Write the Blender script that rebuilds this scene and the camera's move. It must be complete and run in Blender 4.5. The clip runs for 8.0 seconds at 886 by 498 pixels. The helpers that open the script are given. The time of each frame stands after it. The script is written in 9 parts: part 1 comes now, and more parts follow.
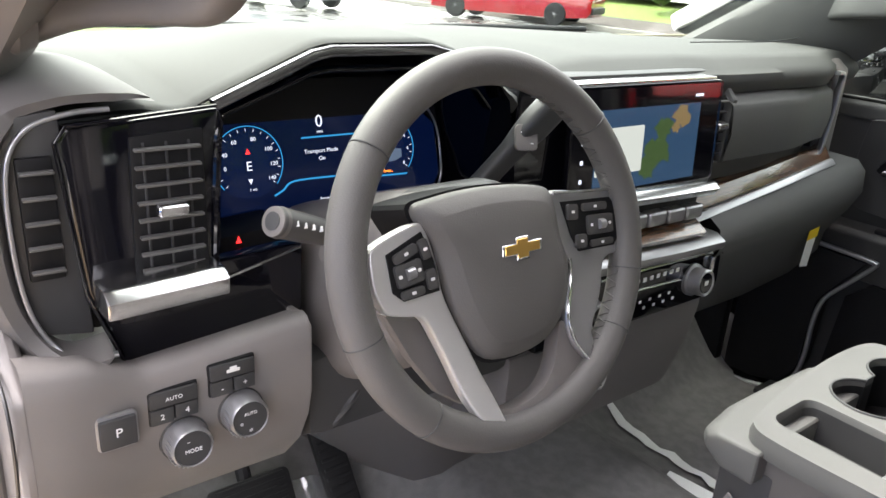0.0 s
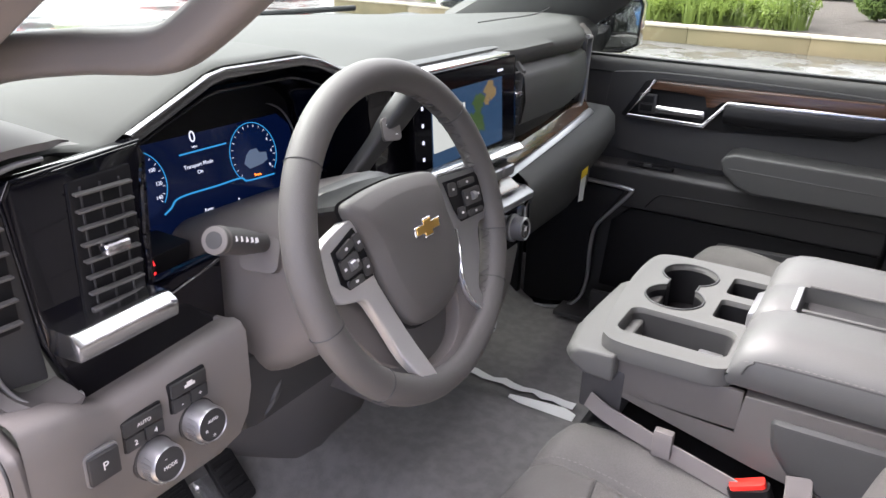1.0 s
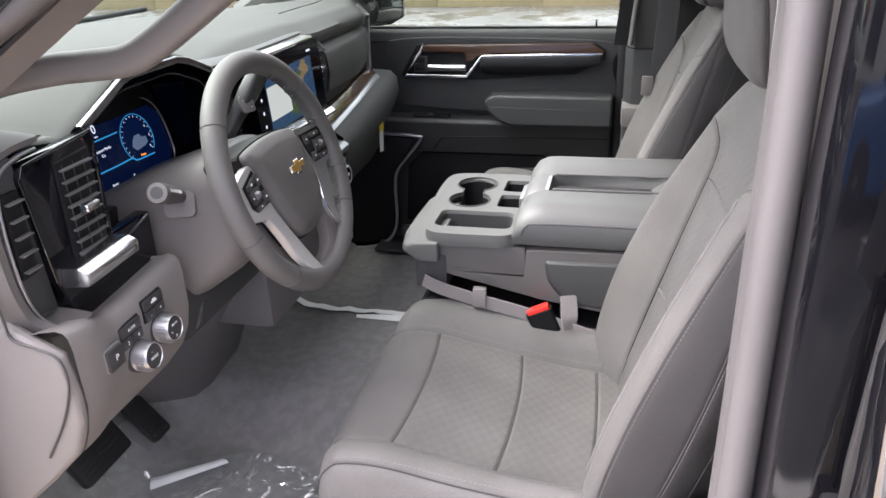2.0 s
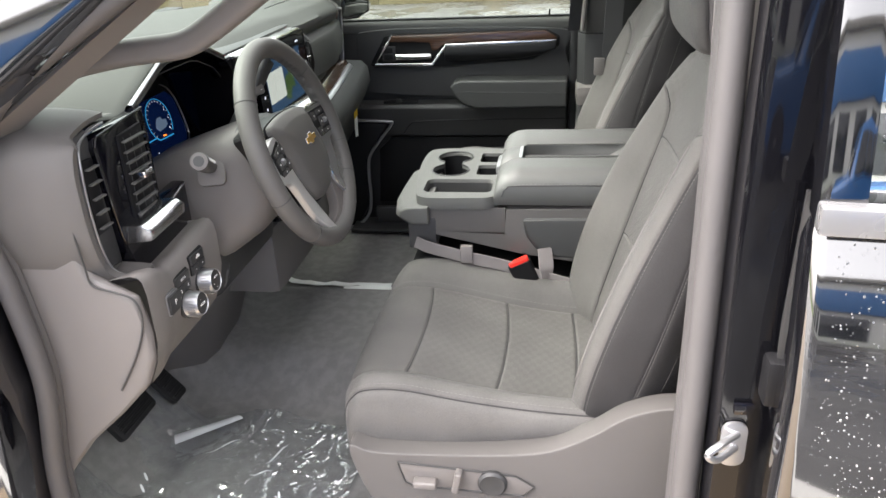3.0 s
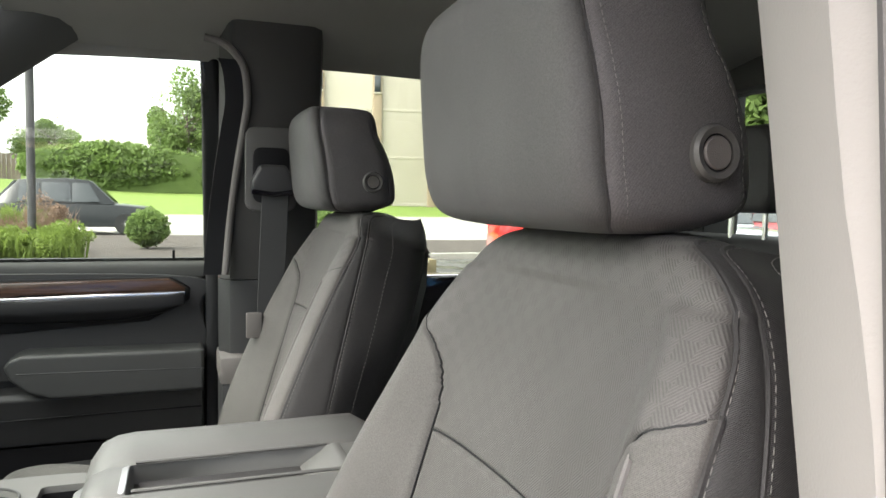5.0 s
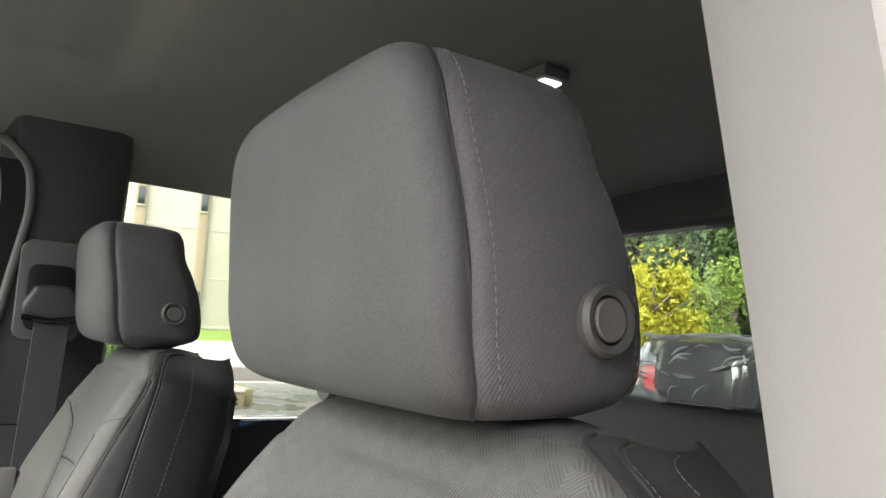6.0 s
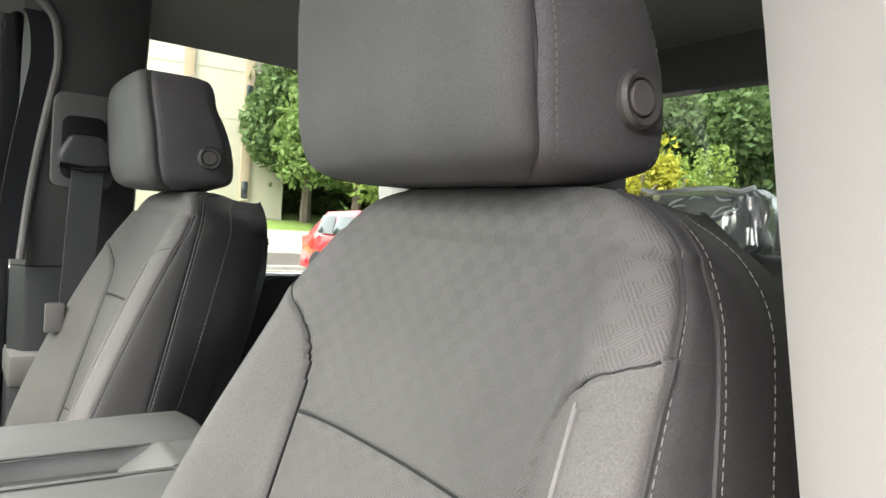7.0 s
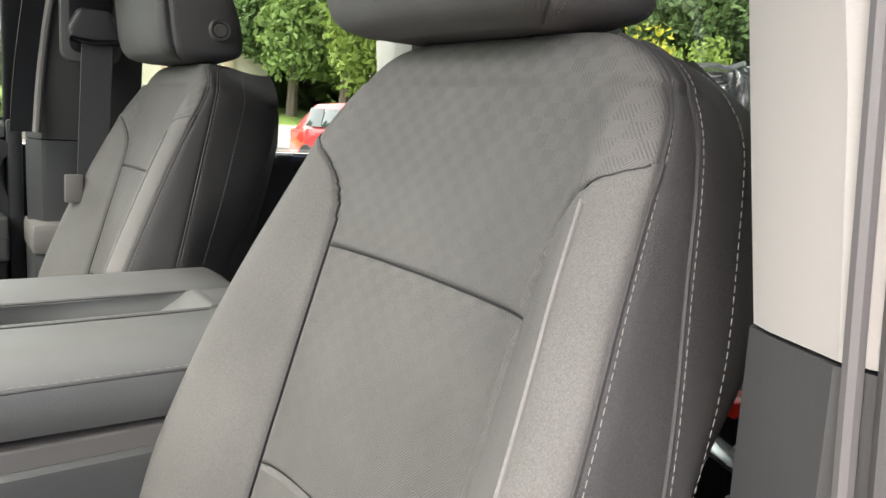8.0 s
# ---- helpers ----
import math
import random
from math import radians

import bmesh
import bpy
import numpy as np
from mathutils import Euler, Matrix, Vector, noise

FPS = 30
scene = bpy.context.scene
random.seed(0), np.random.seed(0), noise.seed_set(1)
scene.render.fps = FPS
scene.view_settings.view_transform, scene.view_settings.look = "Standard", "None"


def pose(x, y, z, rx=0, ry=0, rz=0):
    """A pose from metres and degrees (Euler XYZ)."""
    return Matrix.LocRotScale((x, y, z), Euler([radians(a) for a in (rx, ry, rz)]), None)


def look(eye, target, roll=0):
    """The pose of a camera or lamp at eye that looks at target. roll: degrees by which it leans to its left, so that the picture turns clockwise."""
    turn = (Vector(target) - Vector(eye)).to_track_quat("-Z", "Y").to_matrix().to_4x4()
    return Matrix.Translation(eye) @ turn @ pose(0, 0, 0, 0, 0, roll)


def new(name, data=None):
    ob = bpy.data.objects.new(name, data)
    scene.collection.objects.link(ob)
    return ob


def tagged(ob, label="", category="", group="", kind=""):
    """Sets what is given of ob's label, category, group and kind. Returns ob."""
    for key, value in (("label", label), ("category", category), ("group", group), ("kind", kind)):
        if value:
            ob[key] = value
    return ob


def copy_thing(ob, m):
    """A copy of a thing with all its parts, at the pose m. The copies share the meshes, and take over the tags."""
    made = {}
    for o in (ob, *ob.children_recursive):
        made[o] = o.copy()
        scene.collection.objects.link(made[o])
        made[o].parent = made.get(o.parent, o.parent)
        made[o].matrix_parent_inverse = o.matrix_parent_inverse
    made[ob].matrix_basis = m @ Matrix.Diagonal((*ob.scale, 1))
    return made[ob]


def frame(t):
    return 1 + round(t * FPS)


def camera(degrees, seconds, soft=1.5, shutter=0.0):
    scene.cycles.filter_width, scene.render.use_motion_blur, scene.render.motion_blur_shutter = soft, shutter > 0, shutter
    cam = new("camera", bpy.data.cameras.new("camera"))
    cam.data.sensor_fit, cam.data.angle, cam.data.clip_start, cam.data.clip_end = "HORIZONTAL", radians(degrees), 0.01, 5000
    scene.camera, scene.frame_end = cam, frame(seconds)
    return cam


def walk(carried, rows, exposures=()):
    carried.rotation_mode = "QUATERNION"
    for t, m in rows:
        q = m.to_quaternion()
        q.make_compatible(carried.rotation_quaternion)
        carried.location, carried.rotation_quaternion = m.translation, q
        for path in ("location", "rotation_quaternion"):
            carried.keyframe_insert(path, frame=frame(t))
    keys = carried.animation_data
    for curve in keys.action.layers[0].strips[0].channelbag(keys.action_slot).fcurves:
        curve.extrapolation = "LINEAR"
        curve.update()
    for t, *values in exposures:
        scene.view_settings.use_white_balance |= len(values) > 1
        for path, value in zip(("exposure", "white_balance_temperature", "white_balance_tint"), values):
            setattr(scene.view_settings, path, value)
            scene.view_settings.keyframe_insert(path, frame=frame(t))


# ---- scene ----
cam = camera(61.7, 8.0)
PATH = [
    (0, (0.453, -0.875, 1.515), (-1.001, 0.299, 0.803), 4.0),
    (0.5, (0.445, -0.899, 1.514), (-0.905, 0.394, 0.803), 3.2),
    (1, (0.401, -1.053, 1.564), (-0.547, 0.533, 0.798), 1.8),
    (1.5, (0.437, -1.248, 1.604), (-0.191, 0.472, 0.8), -0.8),
    (2, (0.475, -1.427, 1.624), (0.038, 0.341, 0.799), -2.1),
    (2.2, (0.478, -1.497, 1.634), (0.08, 0.272, 0.791), -2.6),
    (3.3, (0.417, -1.641, 1.635), (0.131, 0.155, 0.804), -2.7),
    (3.5, (0.421, -1.624, 1.633), (0.127, 0.174, 0.807), -2.3),
    (4, (0.407, -1.407, 1.557), (0.143, 0.419, 0.785), -1.3),
    (4.5, (0.412, -1.112, 1.449), (0.419, 0.818, 0.925), 0.6),
    (4.8, (0.395, -0.973, 1.424), (0.813, 0.959, 1.117), 0.5),
    (5, (0.409, -0.883, 1.436), (1.077, 0.998, 1.312), 0.9),
    (5.2, (0.413, -0.841, 1.443), (1.29, 0.955, 1.506), 2.7),
    (6.3, (0.47, -0.759, 1.457), (1.545, 0.911, 1.699), 3.2),
    (6.5, (0.467, -0.763, 1.456), (1.548, 0.908, 1.648), 3.3),
    (7, (0.384, -0.812, 1.388), (1.5, 0.847, 1.329), 3.7),
    (7.5, (0.328, -0.86, 1.349), (1.478, 0.76, 1.114), 4.0),
    (8, (0.325, -0.864, 1.351), (1.465, 0.745, 1.016), 3.9),
]
walk(cam, [(t, look(eye, target, roll)) for t, eye, target, roll in PATH], exposures=[(0, 3.94, 6850, 17), (1.5, 3.75, 6550, 25), (2.2, 3.65, 6600, 18), (3.5, 3.53, 6900, 13), (4.5, 3.68, 6900, 12), (5.2, 3.42, 6900, 13), (6.5, 3.83, 6750, 12), (8, 3.58, 6900, 13)])

# ---- sky, sun ----
world = bpy.data.worlds.new("overcast sky")
scene.world = world
world.use_nodes = True
wn = world.node_tree
sky = wn.nodes.new("ShaderNodeTexSky")
sky.sky_type, sky.sun_disc = "NISHITA", False
sky.sun_elevation, sky.sun_rotation = radians(55), radians(262)
sky.air_density, sky.dust_density, sky.ozone_density = 1.0, 4.0, 1.0
grey = wn.nodes.new("ShaderNodeHueSaturation")
grey.inputs["Saturation"].default_value = 0.22
wn.links.new(sky.outputs[0], grey.inputs["Color"])
wn.links.new(grey.outputs[0], wn.nodes["Background"].inputs["Color"])
wn.nodes["Background"].inputs["Strength"].default_value = 0.15
sun = new("sun", bpy.data.lights.new("sun", "SUN"))
sun.data.energy, sun.data.angle, sun.data.color = 0.2, radians(60), (1.0, 0.97, 0.96)
sun.matrix_basis = look((0, 0, 30), (0.72 * 30, 0.10 * 30, 0))

# ---- tools ----
def ease(a):
    a = max(0.0, min(1.0, a))
    return a * a * (3 - 2 * a)


def lerp(a, b, k):
    return a + (b - a) * k


def table(v, rows):
    """Straight-line reading of a short table of (v, a, b, ...) rows."""
    if v <= rows[0][0]:
        return rows[0][1:]
    for p, q in zip(rows, rows[1:]):
        if v <= q[0]:
            k = (v - p[0]) / (q[0] - p[0])
            return tuple(lerp(a, b, k) for a, b in zip(p[1:], q[1:]))
    return rows[-1][1:]


def curve(points, n=8, closed=False):
    """A smooth line through the points."""
    pts = [Vector(p) for p in points]
    out, m = [], len(pts)
    for i in range(m if closed else m - 1):
        a, b = pts[i], pts[(i + 1) % m]
        p = pts[i - 1] if (i or closed) else a * 2 - b
        q = pts[(i + 2) % m] if (i + 2 < m or closed) else b * 2 - a
        for k in range(n):
            t = k / n
            out.append(0.5 * (2 * a + (b - p) * t + (2 * p - 5 * a + 4 * b - q) * t * t + (3 * a - p - 3 * b + q) * t ** 3))
    if not closed:
        out.append(pts[-1])
    return out


def weld(bm, loops, closed=True, caps=True):
    """Skin through loops of points, each with the same count."""
    rows = [[bm.verts.new(p) for p in loop] for loop in loops]
    n = len(rows[0])
    for a, b in zip(rows, rows[1:]):
        for i in range(n if closed else n - 1):
            j = (i + 1) % n
            bm.faces.new((a[i], a[j], b[j], b[i]))
    if caps:
        bm.faces.new(rows[0][::-1])
        bm.faces.new(rows[-1])
    return bm


def loft(loops, closed=True, caps=True):
    bm = weld(bmesh.new(), loops, closed, caps)
    bmesh.ops.recalc_face_normals(bm, faces=bm.faces)
    return bm


def soften(bm, width, segments=2, angle=30):
    if width > 0:
        edges = [e for e in bm.edges if len(e.link_faces) == 2 and e.calc_face_angle(0) > radians(angle)]
        bmesh.ops.bevel(bm, geom=edges, offset=width, segments=segments, profile=0.6, affect="EDGES", clamp_overlap=True)
    return bm


def box(x0, x1, y0, y1, z0, z1, bevel=0.003, segments=2):
    bm = bmesh.new()
    weld(bm, [[(x0, y0, z), (x1, y0, z), (x1, y1, z), (x0, y1, z)] for z in (z0, z1)])
    bmesh.ops.recalc_face_normals(bm, faces=bm.faces)
    return soften(bm, bevel, segments)


def slab(outline, axis, a, b, bevel=0.003, segments=2):
    """A flat outline drawn out along an axis from a to b. The outline gives the two other coordinates in x, y, z order."""
    def put(p, v):
        p = list(p)
        p.insert("xyz".index(axis), v)
        return p
    bm = bmesh.new()
    weld(bm, [[put(p, v) for p in outline] for v in (a, b)])
    bmesh.ops.recalc_face_normals(bm, faces=bm.faces)
    return soften(bm, bevel, segments, 20)


def frame_of(way, up=(0, 0, 1)):
    way = Vector(way).normalized()
    side = way.cross(Vector(up))
    if side.length < 1e-4:
        side = way.cross(Vector((1, 0, 0)))
    side.normalize()
    return side, side.cross(way), way


def sweep(points, section, closed=False, up=(0, 0, 1), caps=True, scale=None):
    """A section of (side, above) points carried along a line."""
    pts = [Vector(p) for p in points]
    loops, n = [], len(pts)
    for i, p in enumerate(pts):
        a = pts[i - 1] if (i or closed) else p
        b = pts[(i + 1) % n] if (i + 1 < n or closed) else p
        side, above, _ = frame_of(b - a, up)
        k = scale(i / max(1, n - 1)) if scale else 1
        loops.append([p + side * (u * k) + above * (v * k) for u, v in section])
    if closed:
        loops.append(loops[0])
    bm = loft(loops, True, caps and not closed)
    if closed:
        bmesh.ops.remove_doubles(bm, verts=bm.verts, dist=1e-5)
    return bm


def disc(r, n=12, squash=1.0):
    return [(r * math.cos(2 * math.pi * i / n), squash * r * math.sin(2 * math.pi * i / n)) for i in range(n)]


def tube(points, r, n=10, closed=False, up=(0, 0, 1), scale=None):
    return sweep(points, disc(r, n), closed, up, True, scale)


def lathe(profile, origin, axis, n=32, up=(0, 0, 1)):
    """A turned shape: profile of (radius, height along axis)."""
    side, above, way = frame_of(axis, up)
    o = Vector(origin)
    loops = [[o + way * h + (side * math.cos(2 * math.pi * i / n) + above * math.sin(2 * math.pi * i / n)) * max(r, 1e-5) for i in range(n)] for r, h in profile]
    return loft(loops)


def rounded(w, h, r, n=4):
    """Outline of a rectangle w by h with round corners, about 0, 0."""
    r = min(r, w / 2 - 1e-5, h / 2 - 1e-5)
    out = []
    for cx, cy, a0 in ((w / 2 - r, h / 2 - r, 0), (-w / 2 + r, h / 2 - r, 90), (-w / 2 + r, -h / 2 + r, 180), (w / 2 - r, -h / 2 + r, 270)):
        for i in range(n + 1):
            a = radians(a0 + 90 * i / n)
            out.append((cx + r * math.cos(a), cy + r * math.sin(a)))
    return out


def moved(bm, m):
    bmesh.ops.transform(bm, matrix=m, verts=bm.verts)
    return bm


def joined(*bms):
    out = bmesh.new()
    for bm in bms:
        me = bpy.data.meshes.new("join")
        bm.to_mesh(me)
        bm.free()
        out.from_mesh(me)
        bpy.data.meshes.remove(me)
    return out


def meshed(name, bm, material, sharp=35):
    me = bpy.data.meshes.new(name)
    bm.to_mesh(me)
    bm.free()
    me.materials.append(material)
    me.shade_smooth()
    me.set_sharp_from_angle(angle=radians(sharp))
    return me


def thing(name, label, category, at=(0, 0, 0), group="", kind=""):
    """An Empty that carries a thing's parts; the parts are given in world metres."""
    ob = new(name)
    ob.empty_display_size = 0.05
    ob.matrix_basis = Matrix.Translation(at)
    return tagged(ob, label, category, group, kind)


def part(name, bm, material, parent, label="", sharp=35):
    """Links a bmesh, given in world metres, as one mesh under a thing or a part."""
    ob = new(name, meshed(name, bm, material, sharp))
    ob.parent = parent
    top = parent
    while top.parent:
        top = top.parent
    if parent is top:
        ob.matrix_parent_inverse = Matrix.Translation(-top.matrix_basis.translation)
    return tagged(ob, label)


def solo(name, bm, material, label, category, group="", kind="", sharp=35):
    """A thing or a piece of the setting that is one mesh."""
    return tagged(new(name, meshed(name, bm, material, sharp)), label, category, group, kind)


def written(name, text, size, m, material, parent, depth=0.0002, align="CENTER"):
    """Lettering in Blender's own font, turned into a mesh; m carries x right, y up, z out."""
    cu = bpy.data.curves.new(name, "FONT")
    cu.body, cu.size, cu.extrude, cu.align_x, cu.align_y, cu.resolution_u = text, size, depth, align, "CENTER", 3
    tmp = bpy.data.objects.new(name, cu)
    scene.collection.objects.link(tmp)
    me = bpy.data.meshes.new_from_object(tmp.evaluated_get(bpy.context.evaluated_depsgraph_get()))
    bpy.data.objects.remove(tmp)
    bpy.data.curves.remove(cu)
    bm = bmesh.new()
    bm.from_mesh(me)
    bpy.data.meshes.remove(me)
    bmesh.ops.transform(bm, matrix=m, verts=bm.verts)
    return part(name, bm, material, parent)


def facing(x, y, z, tilt=0.0, yaw=0.0):
    """A pose for flat marks on a surface that faces the rear of the cab (+x): x to the passenger side, y up, z out. tilt leans the face up, in degrees."""
    base = Matrix(((0, 0, 1), (1, 0, 0), (0, 1, 0))).to_4x4()
    return Matrix.Translation((x, y, z)) @ pose(0, 0, 0, 0, -tilt, yaw) @ base

# ---- materials ----
def base_material(name):
    m = bpy.data.materials.new(name)
    m.use_nodes = True
    nt = m.node_tree
    return m, nt, nt.nodes["Principled BSDF"]


def node(nt, kind, **values):
    n = nt.nodes.new(kind)
    for key, v in values.items():
        n.inputs[key].default_value = v
    return n


def shade(c, k):
    return tuple(min(1.0, v * k) for v in c[:3]) + (1,)


def surface(name, color, rough=0.5, metal=0.0, var=0.12, scale=6.0, grain=0.15, gscale=900.0, spec=0.5, coat=0.0, rvar=0.08, bump_distance=0.0006):
    """Paint, plastic, metal: a base colour that drifts a little over two scales, a fine grain in relief, uneven gloss."""
    m, nt, p = base_material(name)
    tc = node(nt, "ShaderNodeTexCoord")
    big = node(nt, "ShaderNodeTexNoise", Scale=scale, Detail=4.0, Roughness=0.6)
    fine = node(nt, "ShaderNodeTexNoise", Scale=gscale, Detail=2.0, Roughness=0.5)
    nt.links.new(tc.outputs["Object"], big.inputs["Vector"])
    nt.links.new(tc.outputs["Object"], fine.inputs["Vector"])
    mix = node(nt, "ShaderNodeMixRGB", Color1=shade(color, 1 - var), Color2=shade(color, 1 + var))
    nt.links.new(big.outputs["Fac"], mix.inputs["Fac"])
    nt.links.new(mix.outputs["Color"], p.inputs["Base Color"])
    rr = node(nt, "ShaderNodeMapRange")
    rr.inputs["To Min"].default_value = max(0.0, rough - rvar)
    rr.inputs["To Max"].default_value = min(1.0, rough + rvar)
    nt.links.new(big.outputs["Fac"], rr.inputs["Value"])
    nt.links.new(rr.outputs["Result"], p.inputs["Roughness"])
    if grain:
        b = node(nt, "ShaderNodeBump", Strength=grain, Distance=bump_distance)
        nt.links.new(fine.outputs["Fac"], b.inputs["Height"])
        nt.links.new(b.outputs["Normal"], p.inputs["Normal"])
    p.inputs["Metallic"].default_value = metal
    p.inputs["Specular IOR Level"].default_value = spec
    p.inputs["Coat Weight"].default_value = coat
    p.inputs["Coat Roughness"].default_value = 0.04
    return m


def math_node(nt, op, a, b=None):
    n = nt.nodes.new("ShaderNodeMath")
    n.operation = op
    for i, v in enumerate((a, b)):
        if v is None:
            continue
        if isinstance(v, (int, float)):
            n.inputs[i].default_value = v
        else:
            nt.links.new(v, n.inputs[i])
    return n.outputs[0]


def cloth(name, color, light, cell=(0.0125, 0.0105), thread=2500.0, plain=False, bump=0.45, var=0.12):
    """Woven seat cloth: blocks of fine ribs that lean one way and the other, or a plain twill."""
    m, nt, p = base_material(name)
    tc = node(nt, "ShaderNodeTexCoord")
    wob = node(nt, "ShaderNodeTexNoise", Scale=55.0, Detail=2.0)
    nt.links.new(tc.outputs["Object"], wob.inputs["Vector"])
    drift = math_node(nt, "MULTIPLY", wob.outputs["Fac"], 0.0004)
    sep = node(nt, "ShaderNodeSeparateXYZ")
    nt.links.new(tc.outputs["UV"], sep.inputs[0])
    s = math_node(nt, "ADD", sep.outputs["X"], drift)
    t = math_node(nt, "ADD", sep.outputs["Y"], drift)
    plus = math_node(nt, "ADD", s, t)
    minus = math_node(nt, "SUBTRACT", s, t)
    w1 = math_node(nt, "SINE", math_node(nt, "MULTIPLY", plus, thread))
    w2 = math_node(nt, "SINE", math_node(nt, "MULTIPLY", minus, thread if not plain else thread * 2.1))
    if plain:
        h = math_node(nt, "ADD", w1, math_node(nt, "MULTIPLY", w2, 0.35))
    else:
        a = math_node(nt, "SINE", math_node(nt, "MULTIPLY", s, math.pi / cell[0]))
        b = math_node(nt, "SINE", math_node(nt, "MULTIPLY", t, math.pi / cell[1]))
        pick = math_node(nt, "GREATER_THAN", math_node(nt, "MULTIPLY", a, b), 0.0)
        inv = math_node(nt, "SUBTRACT", 1.0, pick)
        h = math_node(nt, "ADD", math_node(nt, "MULTIPLY", w1, pick), math_node(nt, "MULTIPLY", w2, inv))
    h01 = math_node(nt, "ADD", math_node(nt, "MULTIPLY", h, 0.5), 0.5)
    noise_ = node(nt, "ShaderNodeTexNoise", Scale=850.0, Detail=3.0, Roughness=0.7)
    wide = node(nt, "ShaderNodeTexNoise", Scale=9.0, Detail=3.0)
    nt.links.new(tc.outputs["Object"], noise_.inputs["Vector"])
    nt.links.new(tc.outputs["Object"], wide.inputs["Vector"])
    speck = node(nt, "ShaderNodeMapRange")
    speck.inputs["From Min"].default_value, speck.inputs["From Max"].default_value = 0.32, 0.68
    nt.links.new(noise_.outputs["Fac"], speck.inputs["Value"])
    k = math_node(nt, "ADD", math_node(nt, "MULTIPLY", h01, 0.08 if plain else 0.36), math_node(nt, "MULTIPLY", speck.outputs["Result"], 0.40 if plain else 0.28))
    if not plain:
        k = math_node(nt, "ADD", k, math_node(nt, "MULTIPLY", pick, 0.09))
    k = math_node(nt, "ADD", k, 0.10)
    mix = node(nt, "ShaderNodeMixRGB", Color1=shade(color, 1 - var), Color2=shade(light, 1 + var))
    nt.links.new(k, mix.inputs["Fac"])
    over = node(nt, "ShaderNodeMixRGB", Color2=(0.5, 0.5, 0.5, 1))
    over.blend_type = "OVERLAY"
    nt.links.new(mix.outputs["Color"], over.inputs["Color1"])
    nt.links.new(wide.outputs["Fac"], over.inputs["Color2"])
    over.inputs["Fac"].default_value = 0.3
    nt.links.new(over.outputs["Color"], p.inputs["Base Color"])
    b = node(nt, "ShaderNodeBump", Strength=bump, Distance=0.0005)
    nt.links.new(math_node(nt, "ADD", h01, math_node(nt, "MULTIPLY", noise_.outputs["Fac"], 0.5)), b.inputs["Height"])
    nt.links.new(b.outputs["Normal"], p.inputs["Normal"])
    p.inputs["Roughness"].default_value = 0.62
    p.inputs["Specular IOR Level"].default_value = 0.32
    p.inputs["Sheen Weight"].default_value = 0.06
    p.inputs["Sheen Roughness"].default_value = 0.4
    return m


def glass_material(name, tint=(0.92, 0.96, 0.94, 1), rough=0.0, mirror_share=0.03):
    m, nt, p = base_material(name)
    nt.nodes.remove(p)
    out = nt.nodes["Material Output"]
    clear = node(nt, "ShaderNodeBsdfTransparent", Color=tint)
    gloss = node(nt, "ShaderNodeBsdfGlossy", Roughness=rough)
    lw = node(nt, "ShaderNodeLayerWeight", Blend=0.5)
    mix = nt.nodes.new("ShaderNodeMixShader")
    edge = math_node(nt, "POWER", lw.outputs["Facing"], 5.0)
    nt.links.new(math_node(nt, "ADD", math_node(nt, "MULTIPLY", edge, 0.5), mirror_share), mix.inputs[0])
    nt.links.new(clear.outputs[0], mix.inputs[1])
    nt.links.new(gloss.outputs[0], mix.inputs[2])
    nt.links.new(mix.outputs[0], out.inputs[0])
    return m


def glowing(name, color, strength, var=0.0):
    m, nt, p = base_material(name)
    p.inputs["Base Color"].default_value = shade(color, 0.1)
    p.inputs["Emission Color"].default_value = (*color[:3], 1)
    p.inputs["Emission Strength"].default_value = strength
    p.inputs["Roughness"].default_value = 0.15
    return m


def wood_material(name, dark, light, axis_scale=(3, 60, 60), gloss=0.25):
    m, nt, p = base_material(name)
    tc = node(nt, "ShaderNodeTexCoord")
    mp = node(nt, "ShaderNodeMapping", Scale=axis_scale)
    nz = node(nt, "ShaderNodeTexNoise", Scale=3.0, Detail=8.0, Roughness=0.65, Distortion=0.6)
    nt.links.new(tc.outputs["Object"], mp.inputs["Vector"])
    nt.links.new(mp.outputs["Vector"], nz.inputs["Vector"])
    ramp = nt.nodes.new("ShaderNodeValToRGB")
    ramp.color_ramp.elements[0].position, ramp.color_ramp.elements[0].color = 0.35, (*dark, 1)
    ramp.color_ramp.elements[1].position, ramp.color_ramp.elements[1].color = 0.7, (*light, 1)
    nt.links.new(nz.outputs["Fac"], ramp.inputs["Fac"])
    nt.links.new(ramp.outputs["Color"], p.inputs["Base Color"])
    p.inputs["Roughness"].default_value = gloss
    p.inputs["Coat Weight"].default_value = 0.5
    return m


